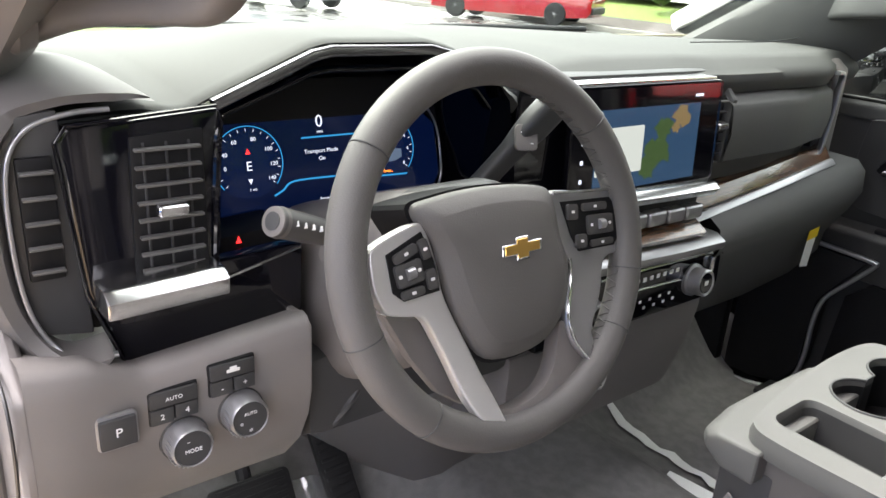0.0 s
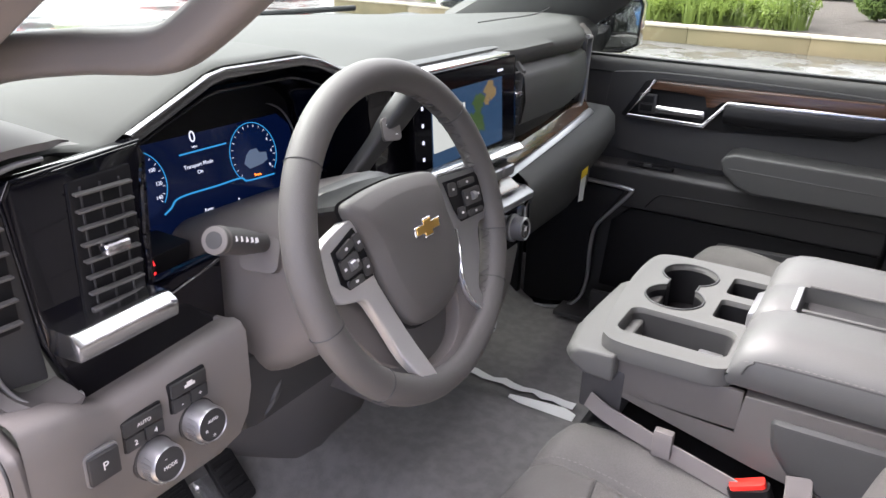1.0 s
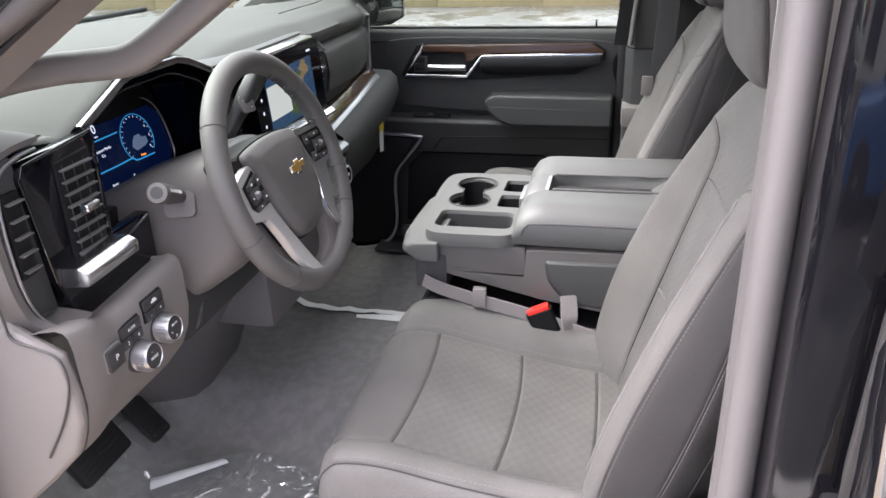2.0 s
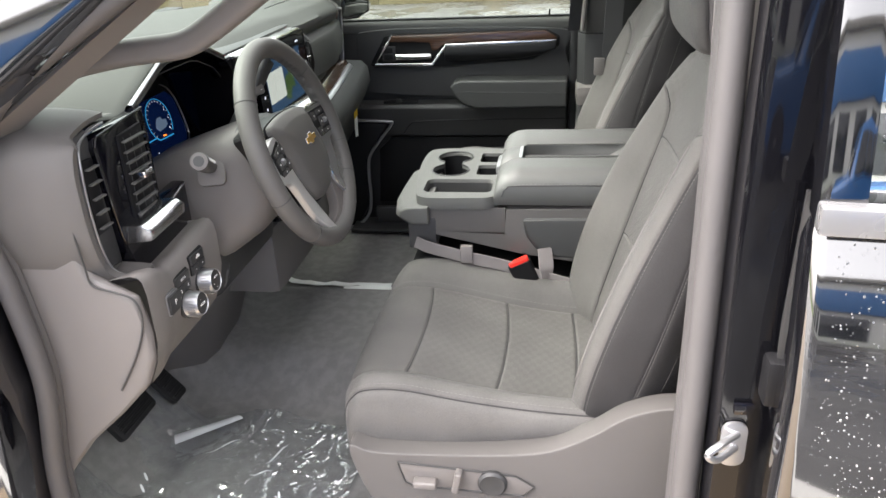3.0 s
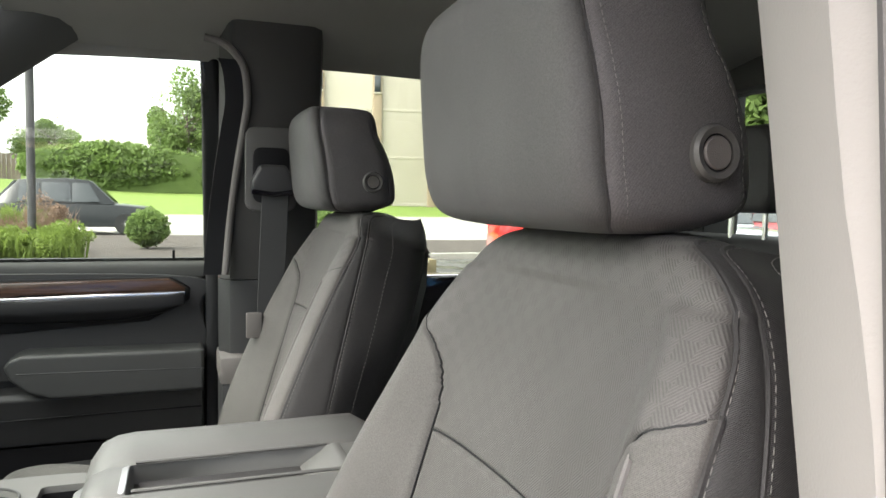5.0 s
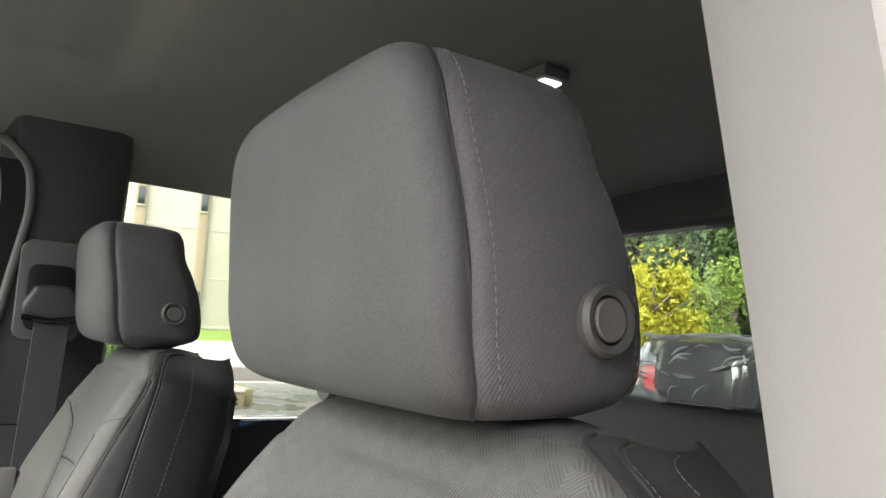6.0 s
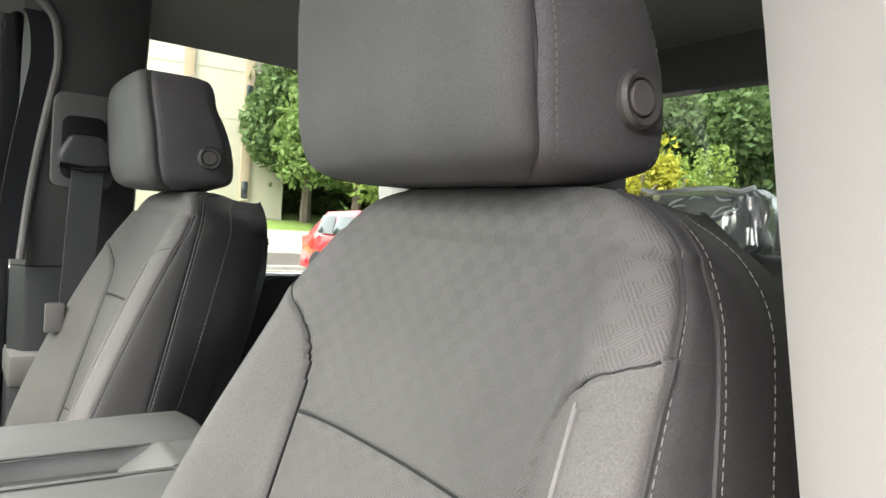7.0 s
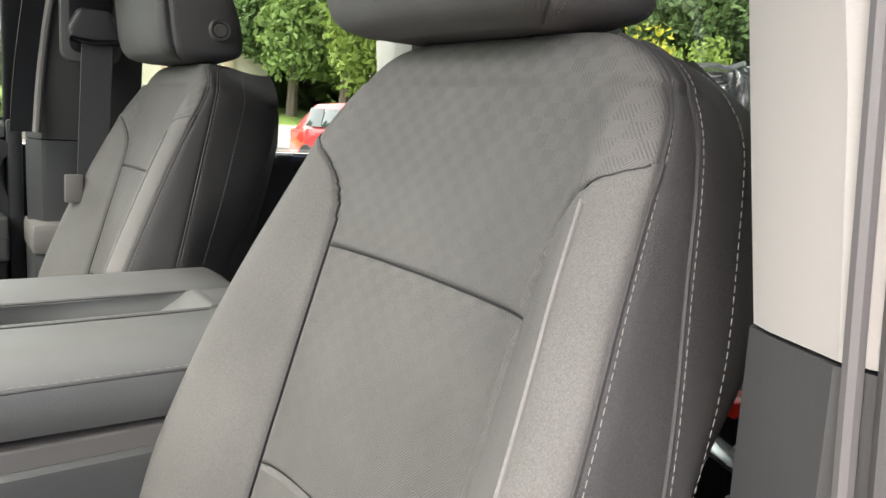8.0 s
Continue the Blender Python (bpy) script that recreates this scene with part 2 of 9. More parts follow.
def mottled(name, c1, c2, scale=3.0, rough=0.95, bump=0.6, distance=0.03, c3=None, spec=0.5):
    """Soil, grass, asphalt: two colours broken up over two scales."""
    m, nt, p = base_material(name)
    tc = node(nt, "ShaderNodeTexCoord")
    a = node(nt, "ShaderNodeTexNoise", Scale=scale, Detail=8.0, Roughness=0.75)
    b = node(nt, "ShaderNodeTexNoise", Scale=scale * 0.09, Detail=3.0)
    nt.links.new(tc.outputs["Object"], a.inputs["Vector"])
    nt.links.new(tc.outputs["Object"], b.inputs["Vector"])
    mix = node(nt, "ShaderNodeMixRGB", Color1=(*c1, 1), Color2=(*c2, 1))
    nt.links.new(a.outputs["Fac"], mix.inputs["Fac"])
    mix2 = node(nt, "ShaderNodeMixRGB", Color2=(*(c3 or c2), 1))
    nt.links.new(mix.outputs["Color"], mix2.inputs["Color1"])
    ramp = nt.nodes.new("ShaderNodeMapRange")
    ramp.inputs["From Min"].default_value, ramp.inputs["From Max"].default_value = 0.4, 0.62
    ramp.inputs["To Max"].default_value = 0.7
    nt.links.new(b.outputs["Fac"], ramp.inputs["Value"])
    nt.links.new(ramp.outputs["Result"], mix2.inputs["Fac"])
    nt.links.new(mix2.outputs["Color"], p.inputs["Base Color"])
    bp = node(nt, "ShaderNodeBump", Strength=bump, Distance=distance)
    nt.links.new(a.outputs["Fac"], bp.inputs["Height"])
    nt.links.new(bp.outputs["Normal"], p.inputs["Normal"])
    p.inputs["Specular IOR Level"].default_value = spec
    p.inputs["Roughness"].default_value = rough
    return m


PLASTIC = surface("grained plastic", (0.122, 0.112, 0.107), 0.55, grain=0.3, gscale=1300)
SHELL = surface("grained end shell", (0.088, 0.082, 0.079), 0.62, grain=0.3, gscale=1300, spec=0.35)
# PLASTIC made lighter for daylight reaching the knee panel from the doorway.
KNEE_LIT = surface("grained knee plastic, lit", (0.155, 0.143, 0.136), 0.55, grain=0.3, gscale=1300)
PLASTIC_DARK = surface("dark plastic", (0.030, 0.030, 0.031), 0.5, grain=0.25, gscale=1300)
PAD_TOP = surface("dash top skin", (0.060, 0.061, 0.059), 0.75, grain=0.35, gscale=900, spec=0.25)
PAD = surface("soft dash skin", (0.076, 0.077, 0.075), 0.72, grain=0.35, gscale=900, spec=0.3)
BLACK = surface("black plastic", (0.006, 0.006, 0.007), 0.5, grain=0.15, spec=0.25)
GLOSS = surface("gloss black trim", (0.003, 0.003, 0.005), 0.06, grain=0.0, coat=0.0, rvar=0.03)
CHROME = surface("satin chrome", (0.72, 0.72, 0.73), 0.22, metal=1.0, var=0.04, grain=0.0, rvar=0.06)
DARK_CHROME = surface("dark chrome", (0.24, 0.24, 0.25), 0.22, metal=1.0, var=0.05, grain=0.0, rvar=0.05)
SILVER = surface("silver paint", (0.36, 0.36, 0.37), 0.34, metal=0.8, var=0.05, grain=0.05, gscale=2500)
SATIN = surface("satin silver", (0.66, 0.65, 0.65), 0.40, metal=0.75, var=0.04, grain=0.0, rvar=0.06)
SLAT = surface("vent slat plastic", (0.075, 0.073, 0.071), 0.5, grain=0.2)
LEATHER = surface("wheel leather", (0.078, 0.074, 0.071), 0.58, grain=0.45, gscale=700, var=0.15)
VINYL = surface("armrest vinyl", (0.084, 0.085, 0.083), 0.5, grain=0.4, gscale=800)
TRAY = surface("tray plastic", (0.082, 0.082, 0.079), 0.6, grain=0.3, gscale=1300)
ARMREST = surface("dark armrest vinyl", (0.040, 0.041, 0.041), 0.5, grain=0.4, gscale=800)
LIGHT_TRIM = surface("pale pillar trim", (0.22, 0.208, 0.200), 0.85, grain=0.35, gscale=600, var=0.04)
SEAL = surface("grey door seal", (0.066, 0.062, 0.063), 0.6, grain=0.25)
# Far-side pillar trim, its colour darkened for the shade on that side.
PILLAR_SHADED = surface("shaded pillar trim", (0.040, 0.039, 0.038), 0.8, grain=0.35, gscale=600, var=0.06)
RUBBER = surface("black rubber", (0.009, 0.009, 0.010), 0.6, grain=0.2)
JAMB = surface("black jamb paint", (0.003, 0.003, 0.004), 0.06, grain=0.0, spec=0.3, rvar=0.02)
PAINT = surface("black paint", (0.003, 0.003, 0.004), 0.05, grain=0.0, spec=1.0, coat=1.0, rvar=0.02)
CARPET = mottled("carpet", (0.108, 0.106, 0.103), (0.205, 0.201, 0.196), 420, 0.95, 0.8, 0.003)
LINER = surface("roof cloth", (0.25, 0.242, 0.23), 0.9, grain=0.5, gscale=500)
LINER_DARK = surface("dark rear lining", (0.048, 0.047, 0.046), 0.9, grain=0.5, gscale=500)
RED = surface("red plastic", (0.75, 0.03, 0.02), 0.35, grain=0.0, var=0.05)
STRAP = surface("belt webbing", (0.17, 0.155, 0.15), 0.7, grain=0.5, gscale=1500)
STRAP_DARK = surface("dark belt webbing", (0.035, 0.036, 0.037), 0.7, grain=0.5, gscale=1500)
THREAD = surface("pale thread", (0.15, 0.142, 0.137), 0.8, grain=0.3)
CORD = surface("pale cord", (0.118, 0.112, 0.108), 0.75, grain=0.5, gscale=1800)
PAPER = surface("white paper", (0.75, 0.77, 0.75), 0.7, grain=0.3, gscale=60, var=0.05)
YELLOW = surface("yellow print", (0.80, 0.55, 0.02), 0.6, grain=0.1)
GOLD = surface("gold badge", (0.70, 0.42, 0.12), 0.3, metal=0.9, var=0.08, grain=0.2, gscale=1500)
WOOD = wood_material("open-pore wood", (0.055, 0.026, 0.014), (0.17, 0.085, 0.045), (40, 3, 60))
WOOD_DOOR = wood_material("door wood", (0.035, 0.017, 0.010), (0.095, 0.046, 0.027), (3, 40, 60))
MARK = surface("white print", (0.65, 0.65, 0.65), 0.6, grain=0.0)
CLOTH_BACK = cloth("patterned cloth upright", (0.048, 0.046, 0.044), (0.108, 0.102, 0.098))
# Cushion copy of the back cloth, lightened because more light falls there.
CLOTH_SEAT_LIT = cloth("patterned cloth flat, lit", (0.062, 0.060, 0.057), (0.140, 0.133, 0.128))
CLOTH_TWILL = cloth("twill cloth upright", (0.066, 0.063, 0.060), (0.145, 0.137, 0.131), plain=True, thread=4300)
# Bolster twill with the cushion's extra light put into its colour.
CLOTH_TWILL_LIT = cloth("twill cloth flat, lit", (0.070, 0.067, 0.064), (0.155, 0.147, 0.141), plain=True, thread=4300)
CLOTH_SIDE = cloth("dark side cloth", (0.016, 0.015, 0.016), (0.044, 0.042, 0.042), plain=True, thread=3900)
CLOTH_HEAD = cloth("head restraint cloth", (0.045, 0.044, 0.044), (0.110, 0.107, 0.106), plain=True, thread=3400, bump=0.22)
GLASS = glass_material("window glass", (0.74, 0.78, 0.75, 1))
SCREEN_GLASS = glass_material("windscreen glass", (0.72, 0.77, 0.74, 1))
GLASS_DARK = glass_material("privacy glass", (0.40, 0.42, 0.41, 1), 0.0, 0.6)

# ---- outside ground ----
def ground_height(x, y):
    far = math.hypot(x, y)
    up = 0.045 * max(0.0, y - 24) + 0.03 * max(0.0, y - 40) if y > 0 else 0.0
    up += 0.055 * min(14.0, max(0.0, -x - 2)) * ease((y - 21.5) / 3.5)
    return min(up, 4.5) + 0.01 * max(0.0, far - 300)


def sheet(x0, x1, y0, y1, z, nx=2, ny=2):
    bm = bmesh.new()
    weld(bm, [[(lerp(x0, x1, i / nx), lerp(y0, y1, j / ny), z + ground_height(lerp(x0, x1, i / nx), lerp(y0, y1, j / ny))) for i in range(nx + 1)] for j in range(ny + 1)], closed=False, caps=False)
    for f in bm.faces:
        f.normal_update()
        if f.normal.z < 0:
            f.normal_flip()
    return bm


ASPHALT = mottled("wet asphalt", (0.035, 0.035, 0.034), (0.075, 0.073, 0.068), 9.0, 0.75, 0.08, 0.004, (0.085, 0.085, 0.082), 0.5)
GRASS = mottled("lawn", (0.06, 0.115, 0.014), (0.13, 0.19, 0.03), 30.0, 0.9, 0.8, 0.03)
MULCH = mottled("bark mulch", (0.022, 0.018, 0.016), (0.09, 0.075, 0.065), 40.0, 0.95, 1.0, 0.05)
CONCRETE = mottled("concrete", (0.20, 0.19, 0.17), (0.28, 0.27, 0.24), 14.0, 0.85, 0.3, 0.01)
solo("ground", sheet(-400, 400, -400, 500, -0.06, 220, 260), GRASS, "mown green lawn that rises gently behind the parking lot", "ground", kind="structure")
nt = ASPHALT.node_tree
wet = node(nt, "ShaderNodeTexNoise", Scale=0.9, Detail=5.0, Roughness=0.6)
nt.links.new(node(nt, "ShaderNodeTexCoord").outputs["Object"], wet.inputs["Vector"])
film_depth = nt.nodes.new("ShaderNodeMapRange")
film_depth.inputs["From Min"].default_value, film_depth.inputs["From Max"].default_value = 0.40, 0.60
film_depth.inputs["To Min"].default_value, film_depth.inputs["To Max"].default_value = 0.10, 0.48
nt.links.new(wet.outputs["Fac"], film_depth.inputs["Value"])
nt.links.new(film_depth.outputs["Result"], nt.nodes["Principled BSDF"].inputs["Roughness"])
solo("road", sheet(-40, 34, -17.4, 17.0, 0.0), ASPHALT, "wet grey asphalt of the parking lot round the truck", "road", kind="structure")

# ---- cab floor ----
def floor_z(x, y):
    hump = ease((0.30 - abs(y - 0.02)) / 0.16) * 0.085
    rise = ease((-0.36 - x) / 0.35) * 0.30
    return 0.575 + hump + rise


rows = []
for i in range(61):
    x = lerp(-0.80, 1.30, i / 60)
    rows.append([(x, lerp(-0.80, 0.80, j / 50), floor_z(x, lerp(-0.80, 0.80, j / 50))) for j in range(51)])
bm = loft(rows, closed=False, caps=False)
for f in bm.faces:
    f.normal_update()
    if f.normal.z < 0:
        f.normal_flip()
bmesh.ops.solidify(bm, geom=bm.faces[:], thickness=0.02)
solo("floor", bm, CARPET, "dark grey carpeted cab floor with a low tunnel", "floor", kind="structure", sharp=60)
for side in (-1, 1):
    sill = thing("door_sill", "black painted door sill with a grey plastic tread", "door sill", (0.1, side * 0.83, 0.5), kind="structure")
    part("sill_body", box(-0.42, 1.35, *sorted((side * 0.79, side * 0.93)), 0.40, 0.585, 0.02), PAINT, sill)
    part("tread", box(-0.30, 0.60, *sorted((side * 0.74, side * 0.86)), 0.585, 0.60, 0.006), PLASTIC_DARK, sill)

# ---- roof lining ----
def roof_z(x, y):
    return 1.835 - 0.10 * (abs(y) / 0.72) ** 3.2 - 0.05 * ((x - 0.6) / 1.0) ** 2 + 0.026 * ease((0.655 - x) / 0.045) * ease((0.48 - abs(y)) / 0.05)


rows = [[(lerp(0.12, 1.66, i / 70), lerp(-0.75, 0.75, j / 70), roof_z(lerp(0.12, 1.66, i / 70), lerp(-0.75, 0.75, j / 70))) for j in range(71)] for i in range(71)]
bm = loft(rows, closed=False, caps=False)
for f in bm.faces:
    f.normal_update()
    if f.normal.z > 0:
        f.normal_flip()
solo("ceiling", bm, LINER, "dark grey cloth roof lining", "ceiling", kind="structure", sharp=60)
rows = [[(lerp(0.05, 1.75, i / 12), lerp(-0.80, 0.80, j / 16), 1.90 - 0.13 * (abs(lerp(-0.80, 0.80, j / 16)) / 0.80) ** 3 - 0.04 * ((lerp(0.05, 1.75, i / 12) - 0.7) / 1.0) ** 2) for j in range(17)] for i in range(13)]
bm = loft(rows, closed=False, caps=False)
bmesh.ops.solidify(bm, geom=bm.faces[:], thickness=0.02)
solo("roof", bm, PAINT, "black painted steel roof of the truck cab", "roof", kind="structure")

# ---- pillars, side walls and glass ----
def mirrored(p, side):
    return Vector((p[0], p[1] * side, p[2]))


GLASS_EDGE = Vector((-0.66, 0.75, 1.387)), Vector((0.10, 0.62, 1.79))
DOOR_EDGE = Vector((-0.32, 0.805, 1.355)), Vector((0.30, 0.69, 1.785))
for side in (-1, 1):
    pil = thing("a_pillar", "wide grey A-pillar trim sloping up from the dash", "pillar", (-0.3, side * 0.8, 1.4), kind="structure")
    loops, skins = [], []
    for k in [lerp(-0.06, 1.04, i / 14) for i in range(15)]:
        g, d = lerp(*GLASS_EDGE, k), lerp(*DOOR_EDGE, k)
        bow = [lerp(g, d, u) + Vector((0.010 * math.sin(math.pi * u), -0.030 * math.sin(math.pi * u) ** 0.8, -0.012 * math.sin(math.pi * u))) for u in (0.0, 0.06, 0.2, 0.4, 0.6, 0.8, 0.94, 1.0)]
        back_ = [d + Vector((-0.01, 0.035, 0.01)), g + Vector((-0.02, 0.045, 0.02))]
        loops.append([mirrored(p, side) for p in bow + back_])
        skins.append([mirrored(p, side) for p in (d + Vector((-0.005, 0.040, 0.012)), d + Vector((-0.03, 0.095, 0.02)), g + Vector((-0.07, 0.14, 0.05)), g + Vector((-0.10, 0.09, 0.07)), g + Vector((-0.05, 0.05, 0.03)))])
    part("pillar_trim", loft(loops), PLASTIC if side < 0 else PAD, pil, "", 50)
    part("pillar_skin", soften(loft(skins), 0.012), PAINT, pil, "gloss black outer skin")

for side in (-1, 1):
    pil = thing("b_pillar", "B-pillar with pale upper trim and dark grained lower trim", "pillar", (0.66, side * 0.75, 0.6), kind="structure")
    def section(z, side=side):
        e = table(z, [(0.58, 0.745), (1.27, 0.727), (1.385, 0.713), (1.446, 0.699), (1.516, 0.689), (1.80, 0.645)])[0]
        inn = table(z, [(0.58, 0.695), (1.27, 0.678), (1.389, 0.658), (1.458, 0.647), (1.53, 0.634), (1.80, 0.585)])[0]
        back = 0.79 if side < 0 else 0.69
        pts = [(0.606, e + 0.004), (0.610, e - 0.006), (0.620, inn + 0.016), (0.627, inn + 0.004), (0.636, inn), (0.66, inn + 0.002), (back - 0.012, inn + 0.012), (back, inn + 0.06), (back, e + 0.06), (0.62, e + 0.06)]
        if side > 0:
            pts = [(x, y + 0.012) for x, y in pts]
        front = 0.122 if side > 0 else 0.0
        return [(x - front * (1 if x < 0.66 else 0), side * y, z) for x, y in pts]
    part("upper_trim", loft([section(lerp(1.272, 1.80, k / 16)) for k in range(17)]), LIGHT_TRIM if side < 0 else PILLAR_SHADED, pil, "pale cloth-grained trim" if side < 0 else "cloth-grained trim coloured as if shaded")
    part("lower_trim", loft([[(x + 0.004 * ease((1.2 - z) / 0.3), y - side * 0.002, z) for x, y, z in section(z)] for z in [lerp(0.585, 1.270, k / 16) for k in range(17)]]), PLASTIC_DARK, pil, "dark grained plastic trim")
    if side < 0:
        part("outer_panel", slab([(0.625, 0.45), (0.708, 0.45), (0.708, 1.30), (0.712, 1.80), (0.63, 1.80), (0.625, 1.30)], "y", -0.80, -0.875, 0.012), JAMB, pil, "black painted jamb")
        part("outer_edge", slab([(0.711, 0.45), (0.80, 0.45), (0.80, 1.30), (0.80, 1.80), (0.715, 1.80), (0.711, 1.30)], "y", -0.80, -0.878, 0.010), PAINT, pil, "gloss black painted jamb edge")
    else:
        part("outer_panel", slab([(0.525, 0.45), (0.70, 0.45), (0.70, 1.30), (0.69, 1.80), (0.53, 1.80), (0.525, 1.30)], "y", 0.80, 0.875, 0.012), PAINT, pil, "gloss black painted jamb")

    if side > 0:
        inner = [(1.39, 0.670), (1.458, 0.659), (1.53, 0.646), (1.70, 0.615)]
        edge_run = curve([(x - 0.006, table(z, inner)[0] - 0.003, z) for x, z in ((0.460, 1.742), (0.494, 1.734), (0.518, 1.714), (0.534, 1.686), (0.540, 1.630), (0.534, 1.580), (0.521, 1.494), (0.509, 1.390), (0.500, 1.285))], 5)
        # Edge coloured paler than the pillar for the window light it catches.
        part("frame_edge", tube(edge_run, 0.0075, 10, up=(0, 1, 0)), PLASTIC, pil, "door-frame edge paled for window light")
        part("frame_shut", loft([[(p.x - 0.042, p.y + 0.004, p.z), (p.x - 0.042, p.y - 0.002, p.z), (p.x - 0.005, p.y - 0.002, p.z), (p.x - 0.005, p.y + 0.004, p.z)] for p in edge_run[12:]]), BLACK, pil, "black shut line of the door frame")

# wall below and behind the glass, passenger side
side_wall = thing("wall_side", "black painted outer body side of the truck cab", "wall", (0.5, 0.93, 0.5), kind="structure")
part("lower_panel", slab([(-0.75, 0.42), (1.75, 0.42), (1.75, 1.25), (-0.75, 1.25)], "y", 0.93, 0.97, 0.01), PAINT, side_wall)
part("roof_rail", sweep([(0.12, 0.735, 1.762), (0.45, 0.745, 1.782), (0.9, 0.745, 1.792), (1.4, 0.735, 1.785), (1.72, 0.72, 1.75)], rounded(0.05, 0.11, 0.02)), LINER, side_wall)
part("rear_quarter", slab([(1.35, 1.22), (1.75, 1.22), (1.70, 1.80), (1.30, 1.80)], "y", 0.74, 0.93, 0.03), LINER, side_wall)
rail = thing("roof_rail", "grey cloth-covered roof rail over the open door", "rail", (0.5, -0.74, 1.77), kind="structure")
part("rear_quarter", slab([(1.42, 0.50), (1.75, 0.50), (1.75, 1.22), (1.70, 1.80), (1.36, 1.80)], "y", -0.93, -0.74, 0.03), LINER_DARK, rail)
part("rail_body", sweep([(0.12, -0.735, 1.775), (0.45, -0.745, 1.795), (0.9, -0.745, 1.80), (1.4, -0.735, 1.785), (1.72, -0.72, 1.76)], rounded(0.05, 0.07, 0.02)), LINER, rail)

def pane(name, corners, material, label, bulge=(0, 0, 0), thick=0.004):
    a, b, c, d = (Vector(p) for p in corners)
    n, off = 10, Vector(bulge)
    rows = [[lerp(lerp(a, b, i / n), lerp(d, c, i / n), j / n) + off * (4 * (i / n) * (1 - i / n)) for i in range(n + 1)] for j in range(n + 1)]
    bm = loft(rows, closed=False, caps=False)
    bmesh.ops.solidify(bm, geom=bm.faces[:], thickness=thick)
    ob = solo(name, bm, material, label, "window", kind="structure")
    return ob

pane("window_1", [(-0.78, -0.86, 1.34), (-0.78, 0.86, 1.34), (0.12, 0.68, 1.80), (0.12, -0.68, 1.80)], SCREEN_GLASS, "clear windscreen with rain drops", (-0.32, 0, 0.02))
pane("window_2", [(-0.50, 0.895, 1.26), (0.56, 0.895, 1.26), (0.56, 0.74, 1.80), (0.20, 0.74, 1.80)], GLASS, "clear passenger door window wet with rain")
pane("window_3", [(0.66, 0.895, 1.26), (1.38, 0.895, 1.26), (1.32, 0.74, 1.80), (0.66, 0.74, 1.80)], GLASS, "clear rear door window wet with rain")
pane("window_4", [(1.70, -0.70, 1.36), (1.70, 0.70, 1.36), (1.63, 0.62, 1.74), (1.63, -0.62, 1.74)], GLASS, "clear rear cab window")
back = thing("wall_rear", "dark cloth-covered rear wall of the cab with a window opening", "wall", (1.7, 0, 0.6), kind="structure")
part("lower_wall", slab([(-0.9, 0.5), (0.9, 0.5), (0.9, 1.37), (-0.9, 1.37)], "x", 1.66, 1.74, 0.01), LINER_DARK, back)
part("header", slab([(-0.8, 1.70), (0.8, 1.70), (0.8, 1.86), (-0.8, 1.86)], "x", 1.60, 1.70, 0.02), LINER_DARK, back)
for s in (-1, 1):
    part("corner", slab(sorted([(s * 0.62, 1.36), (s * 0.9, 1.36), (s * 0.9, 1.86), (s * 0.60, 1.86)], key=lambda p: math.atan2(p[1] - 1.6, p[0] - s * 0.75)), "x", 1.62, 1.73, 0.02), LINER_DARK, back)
firewall = thing("wall_front", "black bulkhead under the windscreen", "wall", (-0.85, 0, 0.6), kind="structure")
part("panel", slab([(-0.93, 0.42), (0.93, 0.42), (0.93, 1.36), (-0.93, 1.36)], "x", -0.95, -0.88, 0.01), RUBBER, firewall)

# door seal round the open driver's doorway
seal = thing("door_seal", "grey rubber door seal round the open doorway", "door seal", (0.1, -0.84, 0.6), kind="structure")
run = curve([(-0.20, -0.845, 0.605), (-0.290, -0.85, 0.67), (-0.318, -0.85, 0.76), (-0.316, -0.85, 0.88), (-0.287, -0.85, 1.05), (-0.295, -0.85, 1.20), (-0.310, -0.85, 1.33), (-0.265, -0.84, 1.42), (-0.19, -0.83, 1.485), (-0.05, -0.815, 1.570), (0.12, -0.79, 1.675), (0.30, -0.77, 1.765), (0.48, -0.765, 1.795), (0.580, -0.77, 1.755), (0.612, -0.770, 1.62), (0.612, -0.797, 1.30), (0.608, -0.82, 1.0), (0.598, -0.835, 0.70), (0.55, -0.84, 0.615)], 8)
part("bulb", tube(run, 0.0145, 14, up=(0, 1, 0), scale=lambda k: 1 + 0.18 * ease((k - 0.66) / 0.06)), SEAL, seal)
part("lip", tube([p + Vector((0, 0.022 + 0.020 * ease((i / (len(run) - 1) - 0.66) / 0.06), 0)) for i, p in enumerate(run)], 0.009, 10, up=(0, 1, 0), scale=lambda k: 1 + 0.5 * ease((k - 0.66) / 0.06)), SEAL, seal)
part("lip_edge", tube([p + Vector((-0.008, 0.030 + 0.032 * ease((i / (len(run) - 1) - 0.66) / 0.06), 0)) for i, p in enumerate(run)], 0.004, 8, up=(0, 1, 0)), SEAL, seal)
jamb = thing("hinge_pillar", "gloss black hinge pillar with a white round plug", "pillar", (-0.4, -0.87, 0.5), kind="structure")
part("post", slab([(-0.62, 0.45), (-0.31, 0.45), (-0.332, 0.85), (-0.302, 1.05), (-0.31, 1.20), (-0.325, 1.34), (-0.31, 1.40), (-0.62, 1.36)], "y", -0.93, -0.845, 0.01), PAINT, jamb)
part("plug", lathe([(0.0, 0.0), (0.019, 0.0), (0.019, 0.003), (0.014, 0.007), (0.0, 0.008)], (-0.335, -0.931, 1.015), (0, -1, 0)), LIGHT_TRIM, jamb, "white plastic plug")

